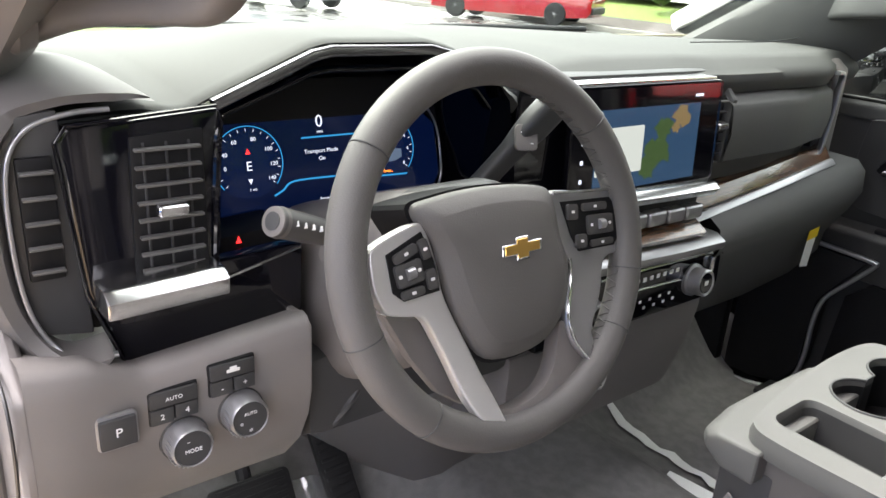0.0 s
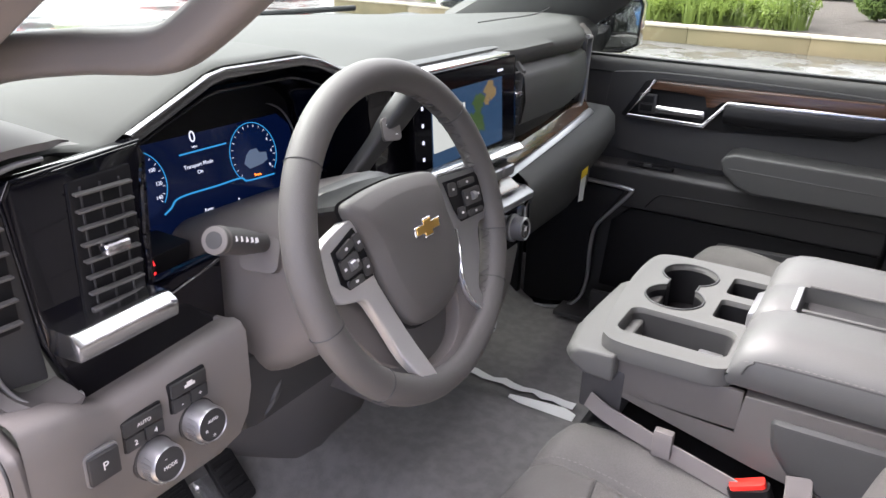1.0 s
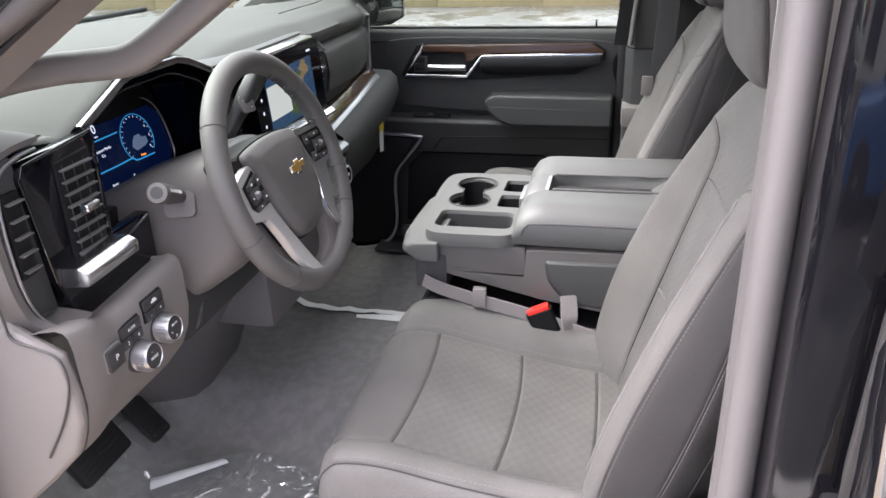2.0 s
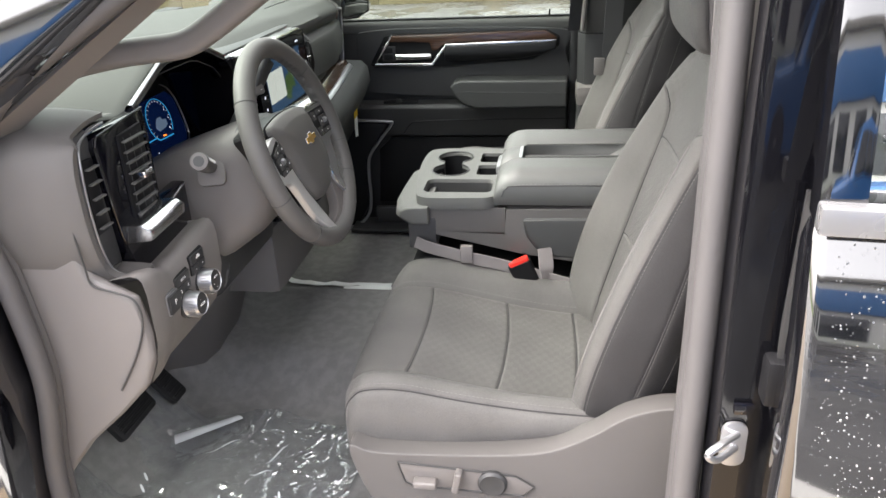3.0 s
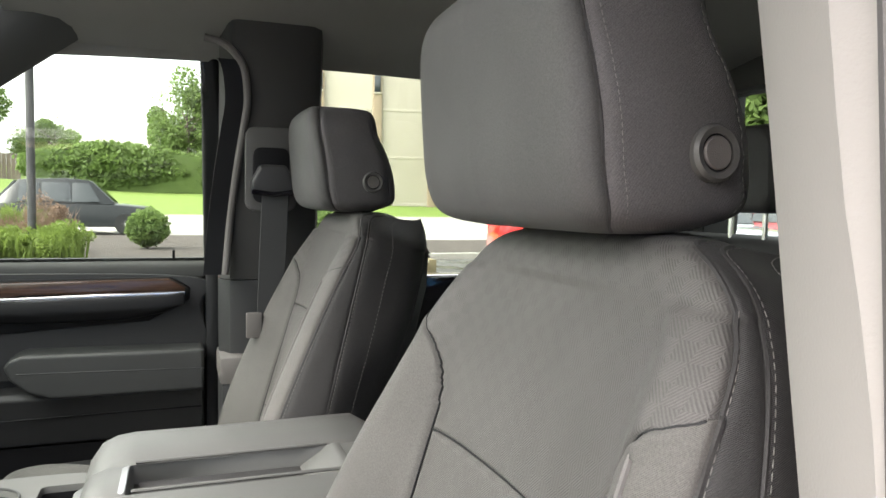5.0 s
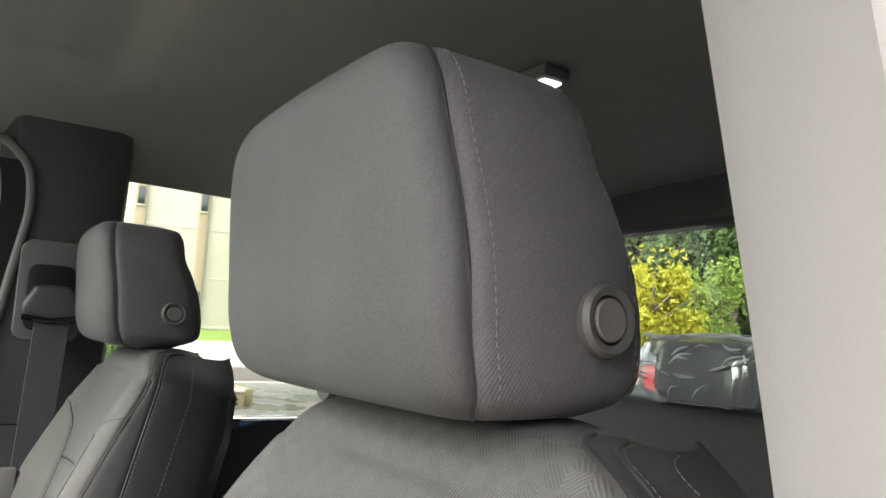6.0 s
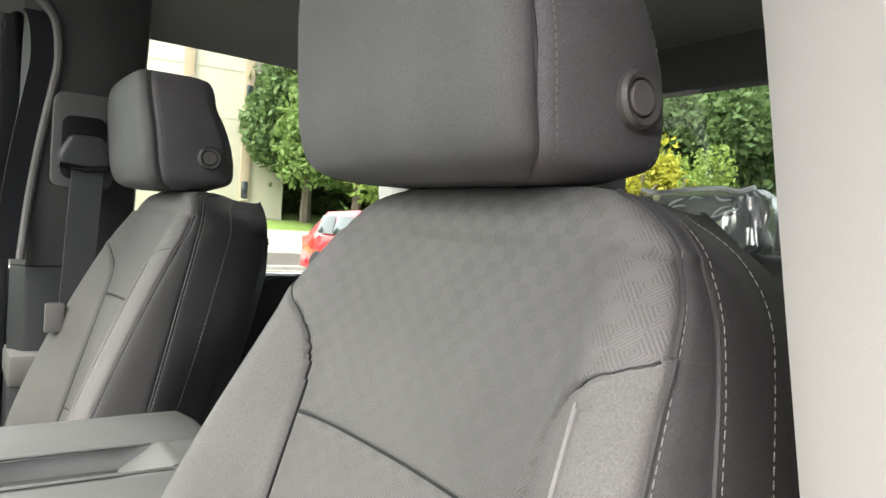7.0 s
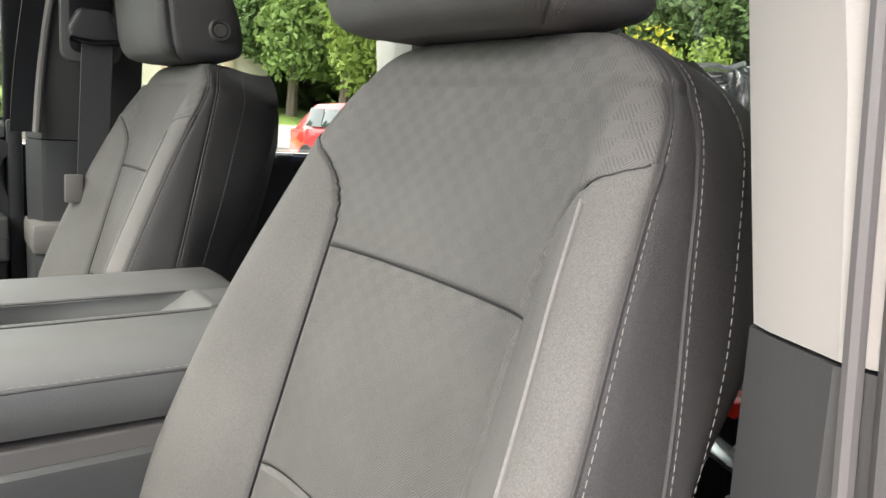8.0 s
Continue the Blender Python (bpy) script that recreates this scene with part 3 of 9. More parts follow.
# ---- dashboard ----
dash = thing("dashboard", "grey soft-skinned truck dashboard with gloss black and chrome trim", "dashboard", (-0.4, 0, 1.0))


def windscreen_edge(y):
    return -1.02 + 0.50 * (abs(y) / 0.80) ** 2.2


HOOD = [(-0.650, 1.382), (-0.628, 1.393), (-0.525, 1.437), (-0.505, 1.441), (-0.385, 1.441), (-0.355, 1.434), (-0.290, 1.407), (-0.262, 1.380)]


def driver_side(y):
    return 1 - ease((y + 0.27) / 0.07)


def lip(y):
    """x and z of the front edge of the dash pad."""
    x = -0.235 + 0.028 * driver_side(y) + 0.02 * ease((y - 0.14) / 0.10) - 0.03 * ease((-0.655 - y) / 0.03)
    z = max(1.382 + 0.021 * ease((y + 0.25) / 0.25), table(y, HOOD)[0])
    end = ease((abs(y) - 0.66) / 0.16)
    far = 0.075 * ease((y - 0.52) / 0.26)
    return x + 0.015 * end - far, z - 0.005 * end


rows = []
for j in range(161):
    y = lerp(-0.80, 0.80, j / 160)
    xf, zf = lip(y)
    xb = windscreen_edge(y)
    row = []
    for i in range(41):
        k = i / 40
        x = lerp(xb, xf, k)
        z = 1.385 + (zf - 1.385) * ease(k * 1.25 - 0.25) + 0.015 * math.sin(math.pi * k)
        z -= 0.020 * ease((k - 0.93) / 0.07) * (1 - driver_side(y))
        row.append((x, y, z))
    x, y, z = row[-1]
    u = 1 - 0.75 * driver_side(y)
    row += [(x + 0.004, y, z - 0.012 * u), (x - 0.004, y, z - 0.030 * u), (x - 0.06, y, z - 0.036 * u)]
    rows.append(row)
part("dash_pad", loft(rows, closed=False, caps=False), PAD_TOP, dash, "light-grained soft pad", 50)
part("stitch_seam", tube(curve([(lip(y)[0] - 0.10, y, 1.412 + (0.01 if y > 0.2 else 0.0)) for y in (0.25, 0.35, 0.5, 0.65, 0.72)], 6), 0.0012, 6), PLASTIC_DARK, dash)

# hood over the instruments: black bezel with a bright edge
arch = [(-0.640, 1.372), (-0.625, 1.385), (-0.525, 1.427), (-0.505, 1.431), (-0.385, 1.431), (-0.355, 1.424), (-0.290, 1.397), (-0.265, 1.370), (-0.245, 1.280), (-0.240, 1.20)]
arch3 = [Vector((-0.200, y, z)) for y, z in arch]
part("hood_lining", loft([[Vector((-0.196, y, z)) for y, z in arch], [Vector((-0.30, lerp(y, -0.43, 0.10), lerp(z, 1.30, 0.22))) for y, z in arch], [Vector((-0.335, lerp(y, -0.43, 0.12), lerp(z, 1.30, 0.26))) for y, z in arch]], closed=False, caps=False), GLOSS, dash, "black hood lining")
part("hood_edge", sweep(arch3[1:7], rounded(0.011, 0.012, 0.002), up=(1, 0, 0)), DARK_CHROME, dash, "dark chrome hood edge")
part("hood_ridge", sweep([Vector((-0.222, lerp(y, -0.43, 0.07), lerp(z, 1.30, 0.16))) for y, z in arch[1:8]], rounded(0.005, 0.016, 0.002), up=(1, 0, 0)), GLOSS, dash, "gloss black inner ridge")
part("panel_ridge", tube(curve([(-0.200, -0.625, 1.384), (-0.186, -0.628, 1.366), (-0.183, -0.632, 1.320), (-0.183, -0.636, 1.240), (-0.184, -0.638, 1.205)], 6), 0.0045, 10), GLOSS, dash, "gloss black ridge beside the vent")
part("cluster_backing", slab([(-0.66, 1.10), (-0.24, 1.10), (-0.25, 1.34), (-0.31, 1.385), (-0.55, 1.385), (-0.62, 1.35)], "x", -0.36, -0.322, 0.004), BLACK, dash)

# gloss black vent panel at the driver's end
panel = slab([(-0.760, 1.365), (-0.752, 1.376), (-0.628, 1.386), (-0.622, 1.372), (-0.634, 1.240), (-0.545, 1.244), (-0.546, 1.160), (-0.640, 1.148), (-0.708, 1.142), (-0.724, 1.154), (-0.748, 1.230)], "x", -0.205, -0.182, 0.004)
vent_panel = part("vent_panel", panel, GLOSS, dash, "gloss black vent panel")
part("panel_edge", tube([(-0.180, -0.630, 1.388), (-0.180, -0.752, 1.378), (-0.180, -0.762, 1.366), (-0.178, -0.751, 1.232), (-0.178, -0.724, 1.156), (-0.180, -0.706, 1.145)], 0.0016, 8), GLOSS, dash)


def vent(parent, x, y0, y1, z0, z1, slats, vanes, tab=None, drop=0.0):
    """An air vent: dark box, level slats, upright vanes behind them, a bright tab."""
    part("vent_box", box(x - 0.05, x + 0.001, y0, y1, z0, z1, 0.002), BLACK, parent, "dark vent box")
    for i in range(vanes):
        y = lerp(y0, y1, (i + 0.5) / vanes)
        part("vent_vane", box(x + 0.0008, x + 0.0024, y - 0.0013, y + 0.0013, z0 + 0.003, z1 - 0.003, 0.0005, 1), PLASTIC_DARK, parent)
    for i in range(slats):
        z = lerp(z0, z1, (i + 0.5) / slats)
        bm = box(x + 0.003, x + 0.0095, y0 + 0.001, y1 - 0.001, z - 0.0012, z + 0.0012, 0.0008, 2)
        part("vent_slat", moved(bm, Matrix.Translation((x, 0, z)) @ pose(0, 0, 0, 0, 4, 0) @ Matrix.Translation((-x, 0, -z))), SLAT, parent)
    if tab:
        y, z = tab
        part("vent_tab", box(x + 0.006, x + 0.020, y - 0.015, y + 0.012, z - 0.0055, z + 0.0055, 0.004, 3), CHROME, parent, "bright vent tab")


part("vent_frame", slab([(-0.709, 1.236), (-0.643, 1.240), (-0.643, 1.370), (-0.706, 1.366)], "x", -0.184, -0.178, 0.003), BLACK, dash)
vent(dash, -0.180, -0.705, -0.647, 1.240, 1.364, 8, 3, (-0.676, 1.303))
bar = loft([[(-0.183, y, z + 0.012), (-0.150, y, z + 0.014), (-0.136, y, z + 0.006), (-0.138, y, z - 0.010), (-0.183, y, z - 0.016)] for y, z in ((-0.745, 1.233), (-0.735, 1.233), (-0.650, 1.236), (-0.640, 1.236))])
part("chrome_bar", soften(bar, 0.003), CHROME, dash, "brushed chrome bar")
part("slot_line", tube([(-0.181, -0.628, 1.222), (-0.181, -0.548, 1.241)], 0.0014, 6), CHROME, dash)

# outer trim round the end: pale shell, silver frame and side grille
shell = [(-0.676, 1.391), (-0.694, 1.393), (-0.722, 1.394), (-0.752, 1.392), (-0.784, 1.382), (-0.802, 1.356), (-0.806, 1.300), (-0.802, 1.240), (-0.788, 1.200), (-0.768, 1.184), (-0.740, 1.186)]


def shell_set(y, z):
    return max(0.034 * ease((-0.755 - y) / 0.04), 0.046 * ease((z - 1.36) / 0.025)) + 0.022 * ease((y + 0.712) / 0.036)


loops = []
for (y, z) in [(p.x, p.y) for p in curve([(a, b, 0) for a, b in shell], 5)]:
    ny, nz = y + 0.66, z - 1.29
    n = math.hypot(ny, nz)
    ny, nz = ny / n, nz / n
    e = shell_set(y, z)
    k = 0.06 + 0.94 * math.sqrt(ease((-0.674 - y) / 0.045))
    loops.append([(-0.44, y + ny * 0.030 * k, z + nz * 0.012 * k), (-0.34, y + ny * 0.030 * k, z + nz * 0.021 * k), (-0.205 - e, y + ny * 0.030 * k, z + nz * 0.019 * k), (-0.163 - e, y + ny * 0.024 * k, z + nz * 0.014 * k), (-0.145 - e, y + ny * 0.013 * k, z + nz * 0.008 * k), (-0.146 - e, y + ny * 0.002 * k, z), (-0.170 - e * 0.6, y - ny * 0.004 * k, z), (-0.198, y - ny * 0.006 * k, z)])
part("end_shell", loft(loops, closed=False, caps=False), SHELL, dash, "grained grey end shell", 50)
part("end_frame", sweep(curve([(-0.162 - 0.65 * shell_set(y, z), y + 0.006, z - 0.006) for y, z in shell[2:]], 5), rounded(0.004, 0.007, 0.0015), up=(1, 0, 0)), SILVER, dash, "silver end frame")
part("end_face", slab([(-0.800, 1.20), (-0.745, 1.19), (-0.755, 1.39), (-0.792, 1.385), (-0.803, 1.35)], "x", -0.22, -0.190, 0.004), PLASTIC_DARK, dash)
vent(dash, -0.186, -0.790, -0.763, 1.250, 1.354, 5, 0)

# upright end of the dash beside the door
side_face = slab([(-0.62, 1.36), (-0.30, 1.375), (-0.240, 1.338), (-0.212, 1.296), (-0.196, 1.206), (-0.160, 1.186), (-0.132, 1.172), (-0.124, 1.12), (-0.126, 1.075), (-0.145, 1.030), (-0.200, 0.975), (-0.262, 0.92), (-0.32, 0.85), (-0.40, 0.60), (-0.62, 0.60)], "y", -0.825, -0.805, 0.010, 3)
part("end_panel", side_face, PLASTIC, dash, "grained grey end panel")
part("end_gap", tube(curve([(-0.271, -0.8265, 1.350), (-0.246, -0.8265, 1.348), (-0.230, -0.8265, 1.343), (-0.209, -0.8265, 1.326), (-0.197, -0.8265, 1.282), (-0.192, -0.8265, 1.220), (-0.188, -0.8265, 1.193), (-0.158, -0.8265, 1.184), (-0.132, -0.8265, 1.172), (-0.128, -0.8265, 1.138), (-0.150, -0.8265, 1.083), (-0.187, -0.8265, 1.023)], 6), 0.0017, 6, up=(0, 1, 0)), PLASTIC_DARK, dash, "dark joint")

# lower driver's panel
low = []
for j in range(41):
    y = lerp(-0.815, -0.560, j / 40)
    w = 0.016 * ease((-0.70 - y) / 0.10)
    t = table(y, [(-0.815, 1.203), (-0.765, 1.192), (-0.742, 1.180), (-0.722, 1.171), (-0.646, 1.177), (-0.545, 1.186)])[0]
    low.append([(-0.30, y, t - 0.030), (-0.200, y, t - 0.018), (-0.168 + w * 0.4, y, t - 0.006), (-0.154 + w, y, t - 0.001), (-0.1440 + w, y, t - 0.003), (-0.1385 + w, y, t - 0.010), (-0.1360 + w, y, t - 0.028), (-0.1365 + w, y, 1.10), (-0.144 + w, y, 1.065), (-0.160 + w, y, 1.030), (-0.198, y, 0.985), (-0.26, y, 0.94), (-0.40, y, 0.90)])
low.insert(0, [(x, y + 0.0, z) for x, y, z in low[0]])
part("knee_panel", loft(low[1:], closed=False, caps=False), KNEE_LIT, dash, "grained grey knee panel", 55)
part("knee_side", slab([(-0.30, 1.165), (-0.152, 1.180), (-0.139, 1.172), (-0.138, 1.10), (-0.146, 1.065), (-0.164, 1.030), (-0.202, 0.985), (-0.26, 0.94), (-0.40, 0.90), (-0.40, 1.20)], "y", -0.564, -0.557, 0.002), KNEE_LIT, dash)
part("release_lever", tube(curve([(-0.185, -0.525, 1.01), (-0.165, -0.515, 1.03), (-0.160, -0.50, 1.05), (-0.165, -0.485, 1.065)], 5), 0.005, 8), PLASTIC_DARK, dash)


def knob(x, y, z, r, name, marks):
    k = part(name, lathe([(r * 1.08, 0.0), (r * 1.08, 0.006), (r, 0.009), (r * 0.98, 0.024), (r * 0.90, 0.027), (r * 0.86, 0.025)], (x, y, z), (1, 0, 0.10), 40), SILVER, dash, "knurled silver rotary knob")
    part("ring", lathe([(r * 1.16, -0.002), (r * 1.16, 0.004), (r * 1.06, 0.005)], (x, y, z), (1, 0, 0.10), 40), PLASTIC_DARK, k)
    part("cap", lathe([(r * 0.86, 0.0), (r * 0.86, 0.0255), (0.0, 0.0262)], (x, y, z), (1, 0, 0.10), 40), PLASTIC_DARK, k)
    for i in range(28):
        a = 2 * math.pi * i / 28
        cy, cz = y + r * 1.0 * math.cos(a), z + r * 1.0 * math.sin(a)
        part("ridge", box(x + 0.010, x + 0.022, cy - 0.0008, cy + 0.0008, cz - 0.0008, cz + 0.0008, 0, 1), SILVER, k)
    for text, dy, dz, size in marks:
        written("print", text, size, facing(x + 0.0268, y + dy, z + dz, 5), MARK, k)
    return k


knob(-0.138, -0.691, 1.092, 0.0195, "mode_knob", [("MODE", 0, 0.001, 0.0055), ("\u2013", -0.004, 0.011, 0.005)])
knob(-0.138, -0.636, 1.104, 0.0195, "headlamp_knob", [("AUTO", 0, 0.009, 0.0045), ("o", -0.009, 0.000, 0.006), ("*", 0, -0.011, 0.009)])


def key(name, y0, y1, z0, z1, x=-0.131, tilt=0.0, words=()):
    bm = box(x - 0.006, x, y0, y1, z0, z1, 0.0016, 2)
    ob = part(name, bm, PLASTIC_DARK, dash, "dark push button")
    for text, size in words:
        written("print", text, size, facing(x + 0.0006, (y0 + y1) / 2, (z0 + z1) / 2, tilt), MARK, ob)
    return ob


for y0, z0, words in ((-0.7205, 1.116, ("AUTO", "2", "4")), (-0.6650, 1.1275, ("", "-", "+"))):
    part("key_frame", slab([(y0 - 0.0015, z0 - 0.0015), (y0 + 0.0445, z0 + 0.0025), (y0 + 0.0445, z0 + 0.0345), (y0 - 0.0015, z0 + 0.0325)], "x", -0.142, -0.1335, 0.003), BLACK, dash, "black key frame")
    key("mode_button", y0, y0 + 0.043, z0 + 0.0170, z0 + 0.0320, words=((words[0], 0.0055),) if words[0] else ())
    key("mode_button", y0, y0 + 0.0208, z0, z0 + 0.0155, words=((words[1], 0.008),))
    key("mode_button", y0 + 0.0222, y0 + 0.043, z0 + 0.001, z0 + 0.0160, words=((words[2], 0.008),))
part("lamp_print", box(-0.1312, -0.1304, -0.650, -0.637, 1.1500, 1.1535, 0.0006, 1), MARK, dash)
part("lamp_print", box(-0.1312, -0.1304, -0.647, -0.640, 1.1535, 1.1560, 0.0006, 1), MARK, dash)
park = part("key_frame", slab(rounded(0.034, 0.034, 0.005), "x", 0, 0.004, 0.001), SILVER, dash)
park.data.transform(Matrix.Translation((-0.127, -0.750, 1.128)))
ob = key("parking_brake_button", -0.765, -0.735, 1.114, 1.142, x=-0.119)
written("print", "P", 0.012, facing(-0.1184, -0.750, 1.129), MARK, ob)

# instrument display: angled glass with its picture
CL = facing(-0.312, -0.432, 1.291, 12)


def on(m, u, v, w=0.0):
    return m @ Vector((u, v, w))


def plate(m, outline, w0, w1, bevel=0.0006):
    bm = slab(outline, "z", w0, w1, bevel, 1)
    return moved(bm, m)


NIGHT = glowing("display navy", (0.003, 0.013, 0.072), 0.024)
CYAN = glowing("display cyan", (0.02, 0.30, 0.62), 0.075)
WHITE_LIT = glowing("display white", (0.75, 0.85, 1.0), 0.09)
PICTURE = glowing("display picture", (0.20, 0.30, 0.45), 0.035)
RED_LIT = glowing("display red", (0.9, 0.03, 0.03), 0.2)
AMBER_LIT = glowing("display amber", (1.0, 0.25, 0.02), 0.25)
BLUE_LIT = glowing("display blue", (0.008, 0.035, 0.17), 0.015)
cluster = thing("instrument_cluster", "lit dark blue digital instrument display", "display", (-0.31, -0.43, 1.23))
edge = [(-0.160, 0.040), (-0.118, 0.058), (0.060, 0.064), (0.115, 0.060), (0.148, 0.030), (0.152, -0.035), (0.132, -0.062), (-0.158, -0.062), (-0.166, -0.040)]
part("bezel", plate(CL, [(u * 1.04, v * 1.07) for u, v in edge], -0.010, -0.001, 0.002), GLOSS, cluster, "gloss black bezel")
part("panel", plate(CL, edge, -0.001, 0.0, 0.0), NIGHT, cluster, "glowing navy panel")
part("bright_frame", tube([on(CL, p.x * 1.02, p.y * 1.03, 0.002) for p in curve([(0.040, 0.064, 0), (0.112, 0.062, 0), (0.146, 0.032, 0), (0.151, -0.036, 0), (0.130, -0.063, 0)], 6)], 0.0016, 6), SILVER, cluster)
for cu, r in ((-0.112, 0.040), (0.072, 0.040)):
    part("dial_face", plate(CL, [(cu + u, 0.004 + v) for u, v in disc(r, 40)], 0.0002, 0.0005, 0), BLUE_LIT, cluster, "glowing blue dial")
    part("dial_ring", tube([on(CL, cu + (r + 0.001) * math.cos(a), 0.004 + (r + 0.001) * math.sin(a), 0.0008) for a in [radians(-40 + 260 * i / 40) for i in range(41)]], 0.0006, 5), CYAN, cluster)
    for i in range(19):
        a = radians(-40 + 260 * i / 18)
        part("tick", tube([on(CL, cu + k * r * math.cos(a), 0.004 + k * r * math.sin(a), 0.0008) for k in (0.88, 0.96)], 0.00035, 4), WHITE_LIT, cluster)
for text, u, v, size, m in (("0", -0.020, 0.044, 0.020, WHITE_LIT), ("MPH", -0.020, 0.032, 0.004, WHITE_LIT), ("Transport Mode", -0.020, 0.010, 0.0068, WHITE_LIT), ("On", -0.020, 0.001, 0.0068, WHITE_LIT), ("E", -0.112, 0.000, 0.015, WHITE_LIT),
                            ("40", -0.139, 0.015, 0.0065, WHITE_LIT), ("60", -0.127, 0.028, 0.0065, WHITE_LIT), ("80", -0.104, 0.030, 0.0065, WHITE_LIT), ("100", -0.087, 0.018, 0.0065, WHITE_LIT), ("120", -0.082, 0.001, 0.0065, WHITE_LIT), ("140", -0.086, -0.015, 0.0065, WHITE_LIT), ("0", -0.140, 0.000, 0.0065, WHITE_LIT),
                            ("1 mi", -0.110, -0.026, 0.005, WHITE_LIT), ("Range:", -0.020, -0.047, 0.0055, WHITE_LIT), ("P", 0.030, -0.048, 0.0055, WHITE_LIT), ("Press..", 0.072, -0.024, 0.0055, AMBER_LIT), ("4", 0.100, 0.018, 0.006, WHITE_LIT), ("6", 0.104, 0.002, 0.006, WHITE_LIT), ("8", 0.097, -0.016, 0.006, WHITE_LIT)):
    written("readout", text, size, CL @ Matrix.Translation((u, v, 0.0008)), m, cluster, 0.0001)
for v, s in ((0.014, 1), (-0.014, -1)):
    part("gear_arrow", plate(CL, [(-0.115, v), (-0.109, v), (-0.112, v + 0.006 * s)][::s], 0.0007, 0.001, 0), RED_LIT if s > 0 else WHITE_LIT, cluster)
part("truck_picture", plate(CL, [(0.052, -0.006), (0.058, 0.004), (0.066, 0.010), (0.078, 0.010), (0.082, 0.004), (0.094, 0.002), (0.094, -0.008), (0.084, -0.012), (0.060, -0.014)], 0.0007, 0.001, 0), PICTURE, cluster, "pale truck picture")
part("wave_line", tube([on(CL, p.x, p.y, 0.001) for p in curve([(-0.085, -0.036, 0), (-0.074, -0.031, 0), (-0.058, -0.022, 0), (0.0, -0.022, 0), (0.040, -0.022, 0), (0.052, -0.028, 0), (0.10, -0.030, 0)], 6)], 0.0012, 5), CYAN, cluster)
part("bar_line", plate(CL, [(-0.045, 0.0255), (0.030, 0.0255), (0.030, 0.0275), (-0.045, 0.0275)], 0.0006, 0.0009, 0), CYAN, cluster)
part("fuel_mark", plate(CL, [(-0.014, -0.058), (-0.005, -0.058), (-0.005, -0.050), (-0.014, -0.050)], 0.0006, 0.0009, 0), AMBER_LIT, cluster)
for v in (-0.040, -0.046):
    part("scale_line", plate(CL, [(-0.155, v - 0.006), (-0.085, v - 0.006), (-0.085, v - 0.0055), (-0.155, v - 0.0055)], 0.0006, 0.0009, 0), BLUE_LIT, cluster)
gap = thing("gear_slot", "black slot under the display with red gear marks", "gear slot", (-0.25, -0.56, 1.2))
part("slot", slab([(-0.625, 1.190), (-0.545, 1.190), (-0.535, 1.245), (-0.615, 1.240)], "x", -0.30, -0.24, 0.004), BLACK, gap)
part("red_mark", slab([(-0.592, 1.232), (-0.586, 1.232), (-0.589, 1.240)], "x", -0.2395, -0.239, 0), RED_LIT, gap)
part("red_mark", slab([(-0.592, 1.224), (-0.589, 1.216), (-0.586, 1.224)], "x", -0.2395, -0.239, 0), RED_LIT, gap)

# centre of the dash: screen, key row, climate panel
centre = thing("centre_stack", "gloss black centre stack with screen surround and climate panel", "centre stack", (-0.25, 0.02, 1.0))
part("core", slab([(-0.235, 0.98), (0.205, 0.98), (0.225, 1.10), (0.205, 1.39), (-0.22, 1.39)], "x", -0.42, -0.235, 0.01), PLASTIC_DARK, centre)
part("screen_surround", slab([(-0.235, 1.225), (0.195, 1.205), (0.205, 1.372), (-0.225, 1.385)], "x", -0.245, -0.222, 0.006), GLOSS, centre, "gloss black surround")
part("top_tray", slab([(-0.215, 1.372), (0.170, 1.366), (0.160, 1.382), (-0.20, 1.388)], "x", -0.262, -0.236, 0.003), BLACK, centre, "dark tray above the screen")
part("tray_edge", box(-0.26, -0.205, -0.20, 0.175, 1.378, 1.384, 0.002), CHROME, centre)
SC = facing(-0.196, 0.018, 1.302, 4)
display = part("display", plate(SC, rounded(0.330, 0.150, 0.006), -0.012, 0.0, 0.002), GLOSS, centre, "black glass touch screen")
MAP_BLUE = glowing("map blue", (0.028, 0.070, 0.135), 0.065)
MAP_GREEN = glowing("map green", (0.05, 0.095, 0.035), 0.065)
MAP_SAND = glowing("map sand", (0.22, 0.165, 0.08), 0.065)
CARD = glowing("screen card", (0.55, 0.62, 0.58), 0.075)
part("map_picture", plate(SC, [(-0.118, -0.068), (0.116, -0.068), (0.116, 0.046), (-0.118, 0.046)], 0.0003, 0.0006, 0), MAP_BLUE, display, "blue map picture")
rng = random.Random(4)
for cu, cv, r, m in ((0.022, -0.020, 0.030, MAP_GREEN), (0.030, 0.014, 0.020, MAP_GREEN), (0.000, -0.045, 0.022, MAP_GREEN), (0.070, 0.028, 0.022, MAP_SAND), (0.060, 0.012, 0.010, MAP_SAND)):
    ring = [(cu + r * rng.uniform(0.6, 1.25) * math.cos(a), cv + r * rng.uniform(0.5, 1.1) * math.sin(a)) for a in [2 * math.pi * i / 18 for i in range(18)]]
    part("land_shape", plate(SC, [(max(-0.117, min(0.115, u)), max(-0.067, min(0.045, v))) for u, v in ring], 0.0007, 0.0009, 0), m, display)
part("message_card", plate(SC, rounded(0.100, 0.066, 0.003), 0.001, 0.0013, 0), CARD, display, "pale message card").data.transform(SC @ Matrix.Translation((-0.066, -0.012, 0)) @ SC.inverted())
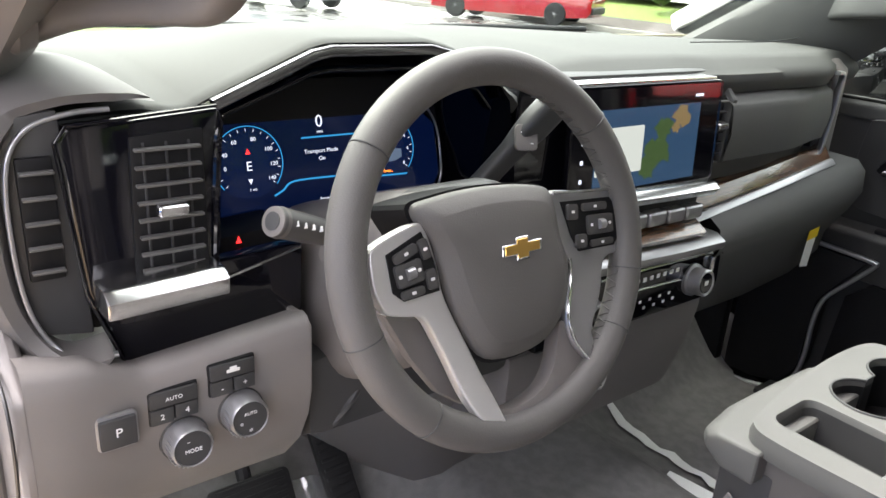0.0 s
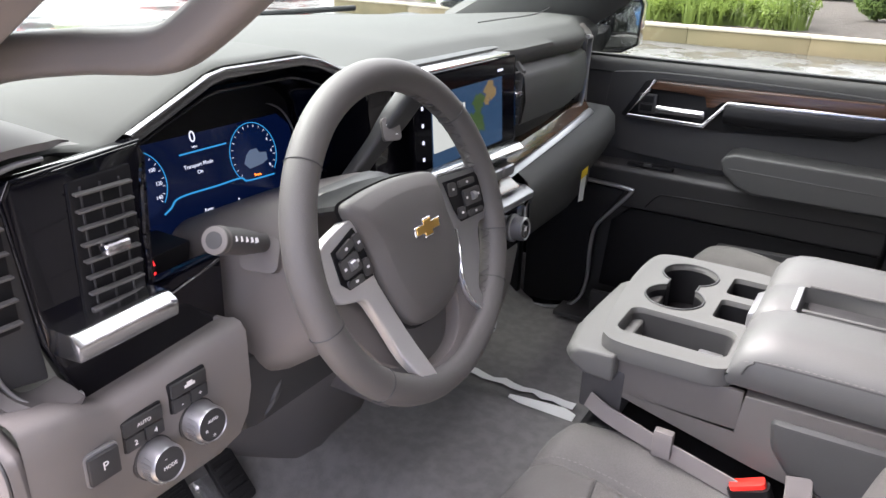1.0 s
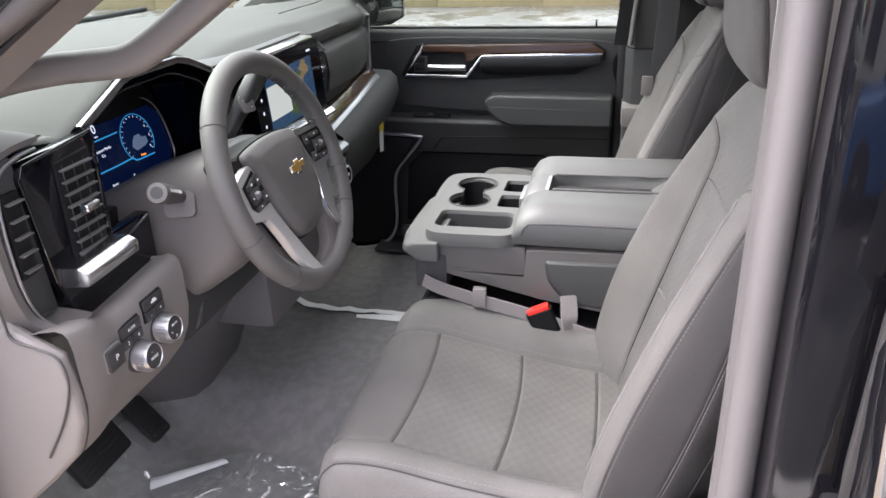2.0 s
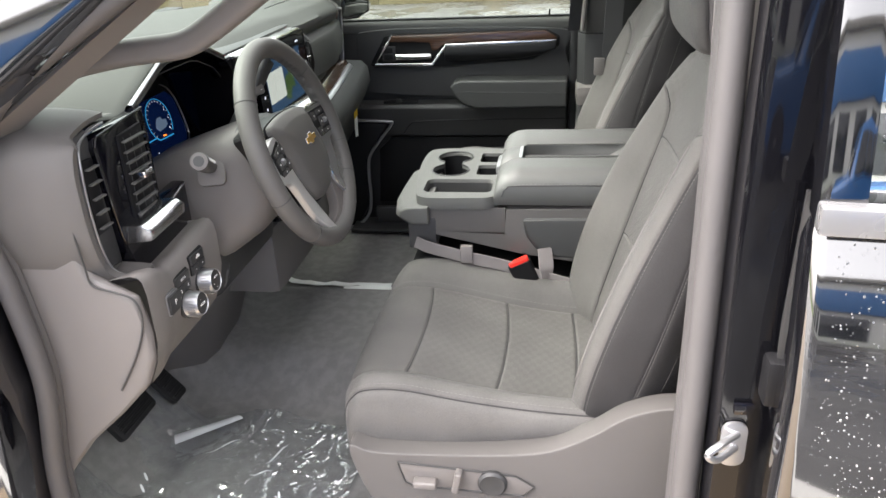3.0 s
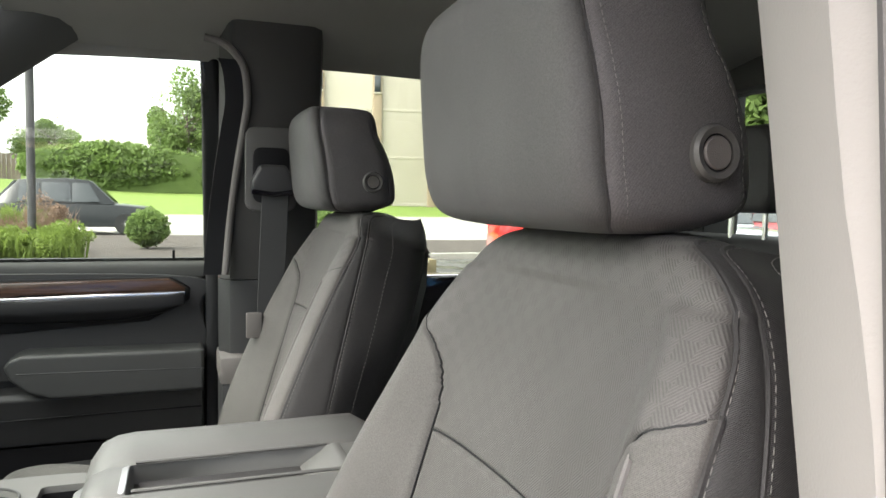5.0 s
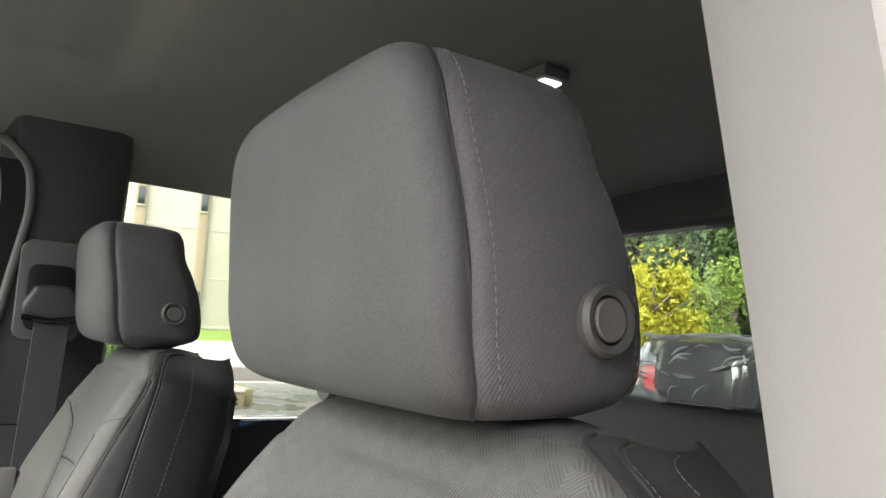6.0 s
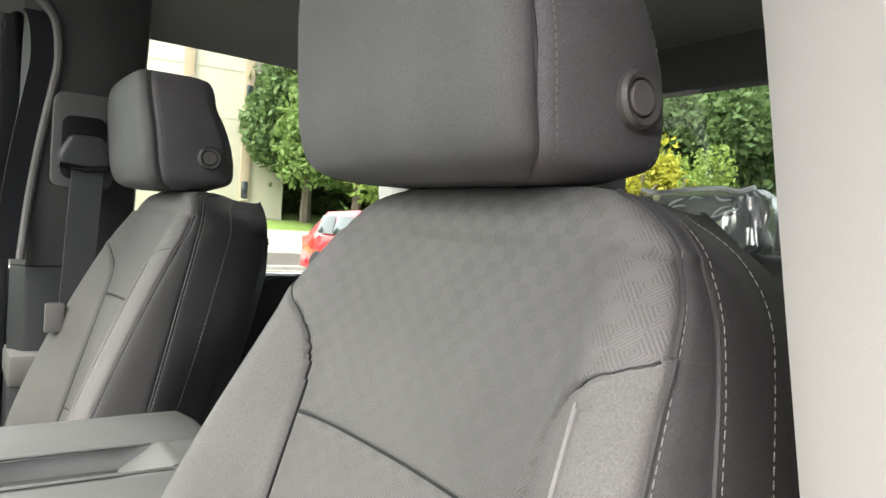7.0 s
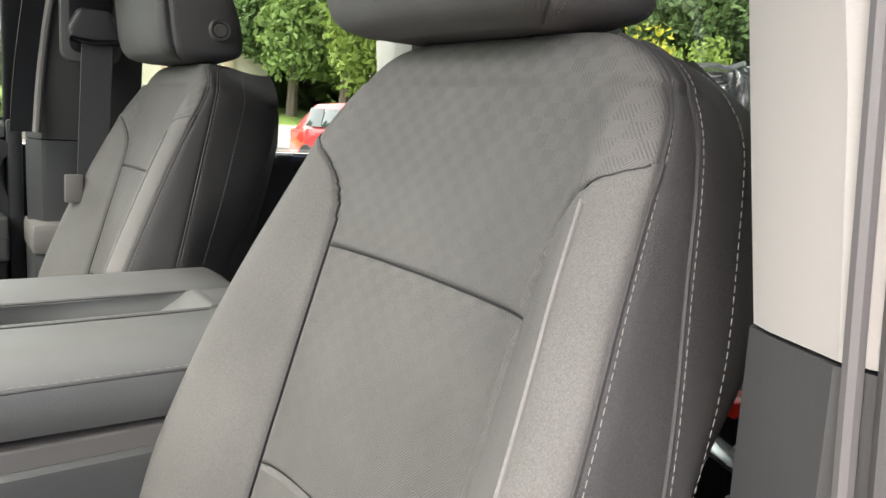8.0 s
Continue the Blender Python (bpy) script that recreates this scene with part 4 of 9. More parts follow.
for i in range(4):
    part("menu_icon", plate(SC, rounded(0.0055, 0.006, 0.0015), 0.0004, 0.0007, 0), WHITE_LIT, display).data.transform(SC @ Matrix.Translation((-0.143, 0.030 - 0.026 * i, 0)) @ SC.inverted())
part("clock_bar", plate(SC, [(0.10, 0.055), (0.12, 0.055), (0.12, 0.059), (0.10, 0.059)], 0.0004, 0.0007, 0), WHITE_LIT, display)
part("screen_rim", tube([on(SC, u, v, 0.0) for u, v in rounded(0.334, 0.154, 0.007)], 0.0014, 6, closed=True, up=(1, 0, 0)), GLOSS, display)
part("vent_frame", slab([(0.188, 1.232), (0.222, 1.228), (0.226, 1.352), (0.190, 1.358)], "x", -0.235, -0.216, 0.003), BLACK, centre)
vent(centre, -0.214, 0.190, 0.222, 1.236, 1.352, 7, 2, (0.206, 1.305))
vent(centre, -0.240, -0.232, -0.180, 1.262, 1.352, 5, 2)
part("chrome_ledge", soften(loft([[(-0.215, y, z + 0.012), (-0.180, y, z + 0.010), (-0.168, y, z), (-0.176, y, z - 0.012), (-0.215, y, z - 0.012)] for y, z in ((-0.16, 1.226), (0.185, 1.213))]), 0.003), CHROME, centre, "chrome ledge below the screen")
part("key_row", slab([(-0.13, 1.172), (0.150, 1.166), (0.155, 1.203), (-0.13, 1.210)], "x", -0.22, -0.186, 0.004), BLACK, centre)
for i in range(6):
    y = lerp(-0.105, 0.128, i / 5)
    part("toggle_key", box(-0.190, -0.168, y - 0.021, y + 0.021, 1.176 - 0.006 * i / 5, 1.198 - 0.006 * i / 5, 0.006, 3), SILVER, centre, "silver toggle key")
part("wood_ledge", soften(loft([[(-0.23, y, z + 0.014), (-0.185, y, z + 0.012), (-0.160, y, z - 0.004), (-0.165, y, z - 0.012), (-0.23, y, z - 0.012)] for y, z in ((-0.235, 1.168), (0.16, 1.150))]), 0.003), WOOD, centre, "brown wood strip")
part("silver_band", soften(loft([[(-0.23, y, z + 0.014), (-0.168, y, z + 0.012), (-0.150, y, z + 0.002), (-0.152, y, z - 0.012), (-0.23, y, z - 0.014)] for y, z in ((-0.235, 1.142), (0.10, 1.126), (0.205, 1.124))]), 0.004), SILVER, centre, "silver band")
part("climate_panel", slab([(-0.20, 1.022), (0.215, 1.020), (0.232, 1.040), (0.226, 1.100), (0.215, 1.108), (-0.20, 1.116)], "x", -0.21, -0.166, 0.006), GLOSS, centre, "gloss black climate panel")
part("panel_line", tube([(-0.165, -0.20, 1.112), (-0.165, 0.215, 1.104), (-0.165, 0.226, 1.096)], 0.0016, 6), CHROME, centre)
part("panel_line", tube([(-0.165, 0.00, 1.076), (-0.165, 0.118, 1.070)], 0.0014, 6), CHROME, centre)
for i in range(8):
    part("climate_mark", box(-0.166, -0.1652, lerp(-0.01, 0.105, i / 7) - 0.004, lerp(-0.01, 0.105, i / 7) + 0.004, 1.086, 1.093, 0.0005, 1), MARK, centre)
    part("climate_mark", box(-0.166, -0.1652, lerp(0.02, 0.105, i / 7) - 0.003, lerp(0.02, 0.105, i / 7) + 0.003, 1.050 - 0.012 * (i % 2), 1.055 - 0.012 * (i % 2), 0.0004, 1), MARK, centre)
for y in (-0.105, 0.150):
    k = part("temperature_knob", lathe([(0.027, 0.0), (0.027, 0.006), (0.023, 0.008), (0.0225, 0.028), (0.020, 0.030), (0.017, 0.028)], (-0.167, y, 1.064), (1, 0, 0.1), 40), SILVER, centre, "silver rotary knob")
    part("cap", lathe([(0.017, 0.0), (0.017, 0.0285), (0.0, 0.029)], (-0.167, y, 1.064), (1, 0, 0.1), 32), GLOSS, k)
    part("print", box(-0.1385, -0.1378, y - 0.005, y + 0.005, 1.063, 1.071, 0.0005, 1), MARK, k)
part("side_key", box(-0.168, -0.160, 0.192, 0.204, 1.062, 1.096, 0.003), CHROME, centre)
part("lower_face", slab([(-0.235, 0.86), (0.15, 0.86), (0.20, 0.93), (0.226, 1.018), (-0.235, 1.02)], "x", -0.36, -0.178, 0.02), PLASTIC, centre, "grained grey lower face")

# passenger side of the dash
pdash = thing("passenger_dash", "grey padded passenger side of the dashboard with wood strip", "dashboard", (-0.4, 0.5, 1.0))
face = []
for j in range(33):
    y = lerp(0.222, 0.622, j / 32)
    s = 0.036 * ease((y - 0.40) / 0.25)
    face.append([(-0.27, y, 1.354), (-0.222 - s, y, 1.352), (-0.212 - s, y, 1.348), (-0.208 - s, y, 1.343), (-0.200 - s, y, 1.340), (-0.197 - s, y, 1.336), (-0.195 - s, y, 1.328), (-0.190 - s, y, 1.290), (-0.198 - s, y, 1.246), (-0.214 - s, y, 1.240), (-0.228 - s, y, 1.232), (-0.240 - s, y, 1.20), (-0.30, y, 1.19)])
part("airbag_face", loft(face, closed=False, caps=False), PAD, pdash, "soft grey padded face", 50)
part("wood_strip", soften(loft([[(-0.25, y, z + 0.013), (-0.216 - 0.02 * k, y, z + 0.012), (-0.200 - 0.02 * k, y, z - 0.012), (-0.25, y, z - 0.014)] for y, z, k in ((0.165, 1.176, 0), (0.42, 1.194, 0.5), (0.685, 1.208, 1.6))]), 0.003), WOOD, pdash, "brown open-pore wood strip")
part("silver_strip", soften(loft([[(-0.25, y, z + 0.006), (-0.196 - 0.02 * k, y, z + 0.006), (-0.186 - 0.02 * k, y, z - 0.003), (-0.192 - 0.02 * k, y, z - 0.008), (-0.25, y, z - 0.010)] for y, z, k in ((0.170, 1.156, 0), (0.42, 1.176, 0.5), (0.685, 1.192, 1.6))]), 0.002), SILVER, pdash, "silver strip")
roll = []
for j in range(25):
    y = lerp(0.205, 0.775, j / 24)
    k = j / 24
    roll.append([(-0.30, y, 1.165 + 0.03 * k), (-0.195 - 0.02 * k, y, 1.160 + 0.03 * k), (-0.165 - 0.03 * k, y, 1.140 + 0.03 * k), (-0.160 - 0.03 * k, y, 1.105 + 0.02 * k), (-0.180 - 0.03 * k, y, 1.06 + 0.02 * k), (-0.215 - 0.03 * k, y, 1.02), (-0.25, y, 0.975), (-0.30, y, 0.90), (-0.40, y, 0.80)])
part("glovebox_face", loft(roll, closed=False, caps=False), PAD, pdash, "grey glovebox face", 50)
part("glovebox_gap", tube([(-0.212, 0.24, 1.030), (-0.228, 0.50, 1.032), (-0.243, 0.74, 1.034)], 0.002, 6), BLACK, pdash)
part("end_frame", sweep(curve([(-0.232, 0.622, 1.372), (-0.233, 0.645, 1.370), (-0.237, 0.656, 1.355), (-0.239, 0.656, 1.300), (-0.241, 0.652, 1.245), (-0.242, 0.646, 1.214), (-0.246, 0.630, 1.206)], 5), rounded(0.008, 0.012, 0.003), up=(1, 0, 0)), SILVER, pdash, "silver end frame")
part("end_vent", slab([(0.622, 1.222), (0.648, 1.228), (0.652, 1.352), (0.622, 1.362)], "x", -0.30, -0.250, 0.004), BLACK, pdash)
for i in range(4):
    part("vent_slat", box(-0.252, -0.244, 0.626, 0.648, 1.252 + 0.024 * i, 1.255 + 0.024 * i, 0.001, 1), PLASTIC, pdash)
part("end_cover", soften(loft([[(-0.60, y, 1.02), (-0.26 - k, y, 1.06), (-0.243 - k, y, 1.15), (-0.245 - k, y, 1.37), (-0.27 - k, y, 1.392), (-0.60, y, 1.392)] for y, k in ((0.660, 0.0), (0.72, 0.012), (0.77, 0.035), (0.80, 0.07))]), 0.006), PLASTIC, pdash, "grained end cover")
part("screen_cheek", soften(loft([[(-0.30, y, 1.235), (-0.205, y, 1.240), (-0.200, y, 1.345), (-0.225, y, 1.372), (-0.30, y, 1.375)] for y in (0.2265, 0.238)]), 0.003), PAD, pdash)
part("kick_panel", slab([(-0.80, 0.58), (-0.43, 0.58), (-0.43, 1.02), (-0.80, 1.05)], "y", 0.77, 0.80, 0.006), BLACK, pdash, "black kick panel in the footwell")
label_tag = thing("paper_tag", "white and yellow paper tag hung on a string under the dash", "tag", (-0.24, 0.68, 1.0))
part("string", tube([(-0.229, 0.675, 1.095), (-0.226, 0.672, 1.075), (-0.222, 0.668, 1.055)], 0.003, 6), PAPER, label_tag)
part("tag_head", slab([(0.648, 1.026), (0.688, 1.030), (0.690, 1.056), (0.650, 1.054)], "x", -0.222, -0.2205, 0.0003, 1), YELLOW, label_tag, "yellow printed band")
part("tag_body", slab([(0.644, 0.968), (0.676, 0.963), (0.684, 1.028), (0.650, 1.026)], "x", -0.2225, -0.221, 0.0003, 1), PAPER, label_tag, "white paper")

# ---- steering ----
WC, TILT = Vector((-0.030, -0.418, 1.265)), 18
WM = facing(*WC, TILT)


def wheel_pt(u, v, w=0.0):
    return WM @ Vector((u, v, w))


wheel = thing("steering_wheel", "grey leather-wrapped steering wheel with satin chrome spokes", "steering wheel", tuple(WC))
R = 0.1715
ringpts = [wheel_pt(R * math.cos(a) * 1.0, R * math.sin(a) * 1.0, 0.012) for a in [2 * math.pi * i / 96 for i in range(96)]]
part("rim", sweep(ringpts, disc(0.0175, 16, 1.0), closed=True, up=tuple(WM.to_3x3() @ Vector((0, 0, 1)))), LEATHER, wheel, "grey leather rim", 60)
for a in (142, 40, 229, -16, 196, -38):
    m = [wheel_pt(R * math.cos(radians(a)) * 1.02 + 0, R * math.sin(radians(a)) * 1.0, 0.012)]
    c = Vector((R * math.cos(radians(a)), R * math.sin(radians(a)), 0.012))
    out = Vector((math.cos(radians(a)), math.sin(radians(a)), 0))
    part("rim_seam", tube([WM @ (c + out * (0.0177 * math.cos(t)) + Vector((0, 0, 1)) * (0.0177 * math.sin(t))) for t in [2 * math.pi * i / 20 for i in range(20)]], 0.0007, 5, closed=True), PLASTIC_DARK, wheel)
# lacing on the inner side of the rim, right hand
for i in range(44):
    a = radians(lerp(-52, 66, i / 43))
    if 10 > math.degrees(a) > -14:
        continue
    c = Vector((R * math.cos(a), R * math.sin(a), 0.012))
    inn = Vector((-math.cos(a), -math.sin(a), 0))
    tan = Vector((-math.sin(a), math.cos(a), 0))
    s = 1 if i % 2 else -1
    part("lacing", tube([WM @ (c + inn * 0.0176 + Vector((0, 0, 0.006)) * s - tan * 0.0022), WM @ (c + inn * 0.0182), WM @ (c + inn * 0.0176 - Vector((0, 0, 0.006)) * s + tan * 0.0022)], 0.0007, 5), LEATHER, wheel)
# hub pad
pad = [(-0.100, 0.052), (-0.076, 0.060), (-0.02, 0.063), (0.040, 0.058), (0.064, 0.047), (0.070, 0.005), (0.077, -0.028), (0.068, -0.066), (0.038, -0.094), (-0.010, -0.101), (-0.046, -0.090), (-0.070, -0.042), (-0.084, 0.016)]
pad = [(p.x, p.y) for p in curve([(u, v, 0) for u, v in pad], 4, True)]


def shrunk(k):
    return [(u * k - 0.004 * (1 - k), v * k - 0.014 * (1 - k)) for u, v in pad]


loops = [[wheel_pt(u, v, w) for u, v in shrunk(k)] for k, w in ((0.96, -0.050), (1.0, -0.02), (1.0, 0.008), (0.985, 0.0145), (0.955, 0.018), (0.80, 0.0255), (0.785, 0.0262), (0.50, 0.0290), (0.20, 0.0305), (0.03, 0.031))]
hub = part("hub_pad", loft(loops), LEATHER, wheel, "grained grey airbag pad", 60)
loops = [[wheel_pt(u * 1.035 - 0.001, v * 1.03, w) for u, v in pad] for w in (-0.052, 0.0, 0.006)]
part("hub_gap", loft(loops), BLACK, wheel, "dark gap round the pad")
badge = [(-0.032, -0.0045), (-0.030, 0.0055), (-0.0095, 0.0055), (-0.0085, 0.011), (0.011, 0.011), (0.010, 0.0055), (0.032, 0.0055), (0.030, -0.0055), (0.0095, -0.0055), (0.0085, -0.011), (-0.011, -0.011), (-0.010, -0.0055), (-0.0315, -0.0055)]
BM_ = WM @ Matrix.Translation((0.004, 0.002, 0.0285)) @ pose(0, 0, 0, -3, 0, 0)
part("badge_rim", moved(slab([(u * 0.80, v * 0.96) for u, v in badge], "z", 0, 0.003, 0.0007, 1), BM_), CHROME, hub, "chrome badge rim")
part("badge", moved(slab([(u * 0.70, v * 0.78) for u, v in badge], "z", 0.002, 0.0036, 0.0005, 1), BM_), GOLD, hub, "gold cross-shaped badge")
for k, (du, dv, w_, h_) in enumerate(((0.008, -0.026, 0.007, 0.003), (0.008, -0.052, 0.020, 0.006))):
    part("pad_mark", moved(slab(rounded(w_, h_, 0.001), "z", 0, 0.0005, 0, 1), WM @ Matrix.Translation((du, dv, 0.0288 - 0.0013 * k)) @ pose(0, 0, 0, 3 + 2 * k, 0, 0)), PLASTIC, hub)


def rise(v):
    return 0.010 * ease((-0.10 - v) / 0.06)


def spoke_plate(name, outline, material, label, w0=0.0, w1=0.0135):
    """A spoke's face plate, lifted towards the rim at its foot."""
    pts = [(p.x, p.y) for p in curve([(u, v, 0) for u, v in outline], 3, True)]
    return part(name, soften(loft([[wheel_pt(u, v, w + rise(v)) for u, v in pts] for w in (w0, w1)]), 0.0028, 3, 40), material, wheel, label, 40)


left_spoke = spoke_plate("spoke", [(-0.098, 0.041), (-0.125, 0.035), (-0.146, 0.026), (-0.150, 0.012), (-0.148, -0.014), (-0.138, -0.031), (-0.120, -0.037), (-0.104, -0.042), (-0.093, -0.064), (-0.080, -0.097), (-0.070, -0.128), (-0.056, -0.154), (-0.044, -0.165), (-0.028, -0.168), (-0.034, -0.152), (-0.044, -0.118), (-0.058, -0.082), (-0.071, -0.050), (-0.080, -0.024), (-0.082, 0.0), (-0.090, 0.034)], SATIN, "satin silver spoke")
# Right spoke takes the darker SILVER because it faces away from the light.
right_spoke = spoke_plate("spoke", [(0.062, 0.046), (0.110, 0.043), (0.152, 0.040), (0.166, 0.024), (0.168, -0.010), (0.157, -0.027), (0.133, -0.032), (0.122, -0.066), (0.103, -0.104), (0.112, -0.134), (0.108, -0.154), (0.094, -0.162), (0.091, -0.134), (0.074, -0.110), (0.068, -0.080), (0.077, -0.046), (0.079, -0.020), (0.070, 0.006)], SILVER, "silver spoke coloured duller for facing away, with a bright edge")
part("inner_web", soften(loft([[wheel_pt(u, v, w + rise(v)) for u, v in ((-0.126, -0.036), (-0.082, -0.050), (-0.062, -0.094), (-0.054, -0.140), (-0.080, -0.120), (-0.104, -0.082))] for w in (-0.030, -0.016)]), 0.003), PLASTIC, wheel, "grey web behind the spoke")
part("lower_bridge", soften(loft([[wheel_pt(u, v, w + rise(v) * 0.6) for u, v in [(p.x, p.y) for p in curve([(-0.040, -0.163, 0), (0.0, -0.172, 0), (0.050, -0.168, 0), (0.098, -0.150, 0), (0.088, -0.120, 0), (0.072, -0.090, 0), (0.062, -0.084, 0), (0.050, -0.118, 0), (0.024, -0.142, 0), (-0.016, -0.149, 0), (-0.042, -0.142, 0)], 3, True)]] for w in (-0.010, 0.0095)]), 0.003), PLASTIC, wheel, "grey lower bridge", 40)
part("spoke_edge", tube(curve([wheel_pt(0.068, 0.046, 0.0135), wheel_pt(0.110, 0.0425, 0.014), wheel_pt(0.150, 0.039, 0.014), wheel_pt(0.163, 0.024, 0.0135), wheel_pt(0.165, -0.008, 0.0135)], 5), 0.0016, 8), CHROME, right_spoke, "bright edge")
part("spoke_edge", tube(curve([wheel_pt(0.081, -0.022, 0.0140), wheel_pt(0.079, -0.046, 0.0140), wheel_pt(0.071, -0.080, 0.0140), wheel_pt(0.077, -0.109, 0.0148), wheel_pt(0.093, -0.134, 0.019), wheel_pt(0.096, -0.158, 0.0235)], 5), 0.0018, 8), CHROME, right_spoke, "bright edge")
KEY = surface("wheel key plastic", (0.042, 0.041, 0.041), 0.5, grain=0.2)
for arm, bed_, keys in (
        (left_spoke, [(-0.134, 0.019), (-0.096, 0.033), (-0.088, 0.014), (-0.084, -0.006), (-0.084, -0.021), (-0.122, -0.023), (-0.132, -0.014)],
         (("mode_key", (-0.116, 0.017), 0.026, 0.009, 20), ("mode_key", (-0.096, 0.018), 0.010, 0.018, 14), ("mode_key", (-0.092, -0.009), 0.011, 0.018, 6), ("mode_key", (-0.113, -0.017), 0.024, 0.008, 4), ("thumb_pad", (-0.1145, 0.0), 0.028, 0.020, 8))),
        (right_spoke, [(0.076, 0.036), (0.148, 0.032), (0.160, 0.016), (0.160, -0.008), (0.148, -0.019), (0.095, -0.017), (0.086, 0.0)],
         (("mode_key", (0.122, 0.0255), 0.036, 0.008, -3), ("mode_key", (0.089, 0.024), 0.015, 0.016, -6), ("mode_key", (0.098, -0.007), 0.015, 0.014, -4), ("mode_key", (0.128, -0.0125), 0.034, 0.007, -2), ("thumb_pad", (0.128, 0.0065), 0.038, 0.020, -3)))):
    bed_ = bed_ if arm is left_spoke else bed_[::-1]
    part("key_bed", loft([[wheel_pt(u, v, w) for u, v in bed_] for w in (0.010, 0.0150)]), BLACK, arm, "black gaps between the keys")
    for name, (u, v), w_, h_, turn in keys:
        k = part(name, moved(slab(rounded(w_, h_, 0.003), "z", 0.012, 0.0182, 0.0012, 2), WM @ Matrix.Translation((u, v, 0)) @ pose(0, 0, 0, 0, 0, turn)), KEY, arm)
        if name == "thumb_pad":
            part("thumb_roller", moved(tube([(-0.004, 0, 0.0185), (0.004, 0, 0.0185)], 0.0052, 12), WM @ Matrix.Translation((u, v, 0)) @ pose(0, 0, 0, 0, 0, turn)), SILVER, k, "ribbed silver roller")
            for du in (-0.36, 0.36):
                part("print", moved(slab(rounded(0.0035, 0.0030, 0.0008), "z", 0.0180, 0.0186, 0, 1), WM @ Matrix.Translation((u, v, 0)) @ pose(0, 0, 0, 0, 0, turn) @ Matrix.Translation((du * w_, 0, 0))), MARK, k)
        else:
            part("print", moved(slab(rounded(0.0042, 0.0026, 0.0008), "z", 0.0180, 0.0186, 0, 1), WM @ Matrix.Translation((u, v, 0)) @ pose(0, 0, 0, 0, 0, turn)), MARK, k)

column = thing("steering_column", "grey plastic steering column shroud with control stalks", "steering column", (-0.2, -0.43, 1.2))
loops = []
for k, (w, ru, rv, dv) in enumerate(((-0.040, 0.070, 0.062, -0.006), (-0.055, 0.086, 0.078, -0.012), (-0.10, 0.098, 0.092, -0.024), (-0.16, 0.108, 0.10, -0.034), (-0.24, 0.112, 0.105, -0.040), (-0.30, 0.11, 0.10, -0.04))):
    loops.append([wheel_pt(u, v + dv, w) for u, v in rounded(2 * ru, 2 * rv, 0.045, 6)])
part("shroud", loft(loops), PLASTIC, column, "grained grey shroud", 60)
part("shroud_collar", loft([[wheel_pt(u, v - 0.008, w) for u, v in rounded(2 * r, 2 * r * 0.9, 0.05, 6)] for w, r in ((-0.030, 0.066), (-0.045, 0.082), (-0.065, 0.086))]), PLASTIC_DARK, column)
# indicator stalk
s0, s1 = Vector((-0.150, -0.500, 1.250)), Vector((-0.118, -0.606, 1.296))
axis = (s1 - s0)
L = axis.length
STALK = surface("stalk plastic", (0.060, 0.058, 0.057), 0.5, grain=0.25, gscale=1300)
stalk = part("indicator_stalk", lathe([(0.0100, 0.0), (0.0105, L * 0.30), (0.0120, L * 0.38), (0.0138, L * 0.60), (0.0144, L * 0.97), (0.0140, L * 1.0), (0.0105, L * 1.012), (0.0100, L * 0.99)], s0, axis, 28), STALK, column, "dark grey twist stalk")
part("stalk_tip", lathe([(0.0142, L * 0.93), (0.0148, L * 0.95), (0.0136, L * 1.012), (0.0090, L * 1.018), (0.0, L * 1.014)], s0, axis, 28), PLASTIC, stalk)
part("stalk_tip", lathe([(0.0085, L * 1.0), (0.0085, L * 1.024), (0.0, L * 1.026)], s0, axis, 24), PLASTIC_DARK, stalk)
part("stalk_base", slab(rounded(0.046, 0.040, 0.010), "z", -0.03, -0.004, 0.003), PLASTIC, column).data.transform(Matrix.Translation((-0.142, -0.530, 1.250)) @ (s1 - s0).to_track_quat("Z", "Y").to_matrix().to_4x4())
for i in range(5):
    part("print", box(-0.0026, 0.0026, -0.0026, 0.0026, 0.0, 0.0006, 0.0004, 1), MARK, stalk).data.transform(Matrix.Translation(s0 + axis * (0.46 + 0.09 * i) + Vector((0.0142, -0.002, 0.006))) @ Vector((0.9, -0.1, 0.42)).to_track_quat("Z", "Y").to_matrix().to_4x4())
# gear lever on the right of the column
g0, g1 = Vector((-0.190, -0.330, 1.255)), Vector((-0.130, -0.250, 1.385))
gear = part("gear_lever", sweep([lerp(g0, g1, k / 8) for k in range(9)], rounded(0.030, 0.022, 0.008), up=(1, 0, 0), scale=lambda k: 0.9 + 0.35 * ease((k - 0.45) / 0.3)), PLASTIC_DARK, column, "dark gear lever")
part("lever_key", moved(slab(rounded(0.026, 0.030, 0.005), "z", 0.010, 0.0165, 0.001), Matrix.Translation(lerp(g0, g1, 0.62)) @ facing(0, 0, 0, 18, -25) ), PLASTIC, gear)
written("print", "+", 0.014, Matrix.Translation(lerp(g0, g1, 0.62)) @ facing(0, 0, 0, 18, -25) @ Matrix.Translation((-0.004, 0.005, 0.0168)), MARK, gear)
written("print", "-", 0.014, Matrix.Translation(lerp(g0, g1, 0.62)) @ facing(0, 0, 0, 18, -25) @ Matrix.Translation((0.006, -0.006, 0.0168)), MARK, gear)
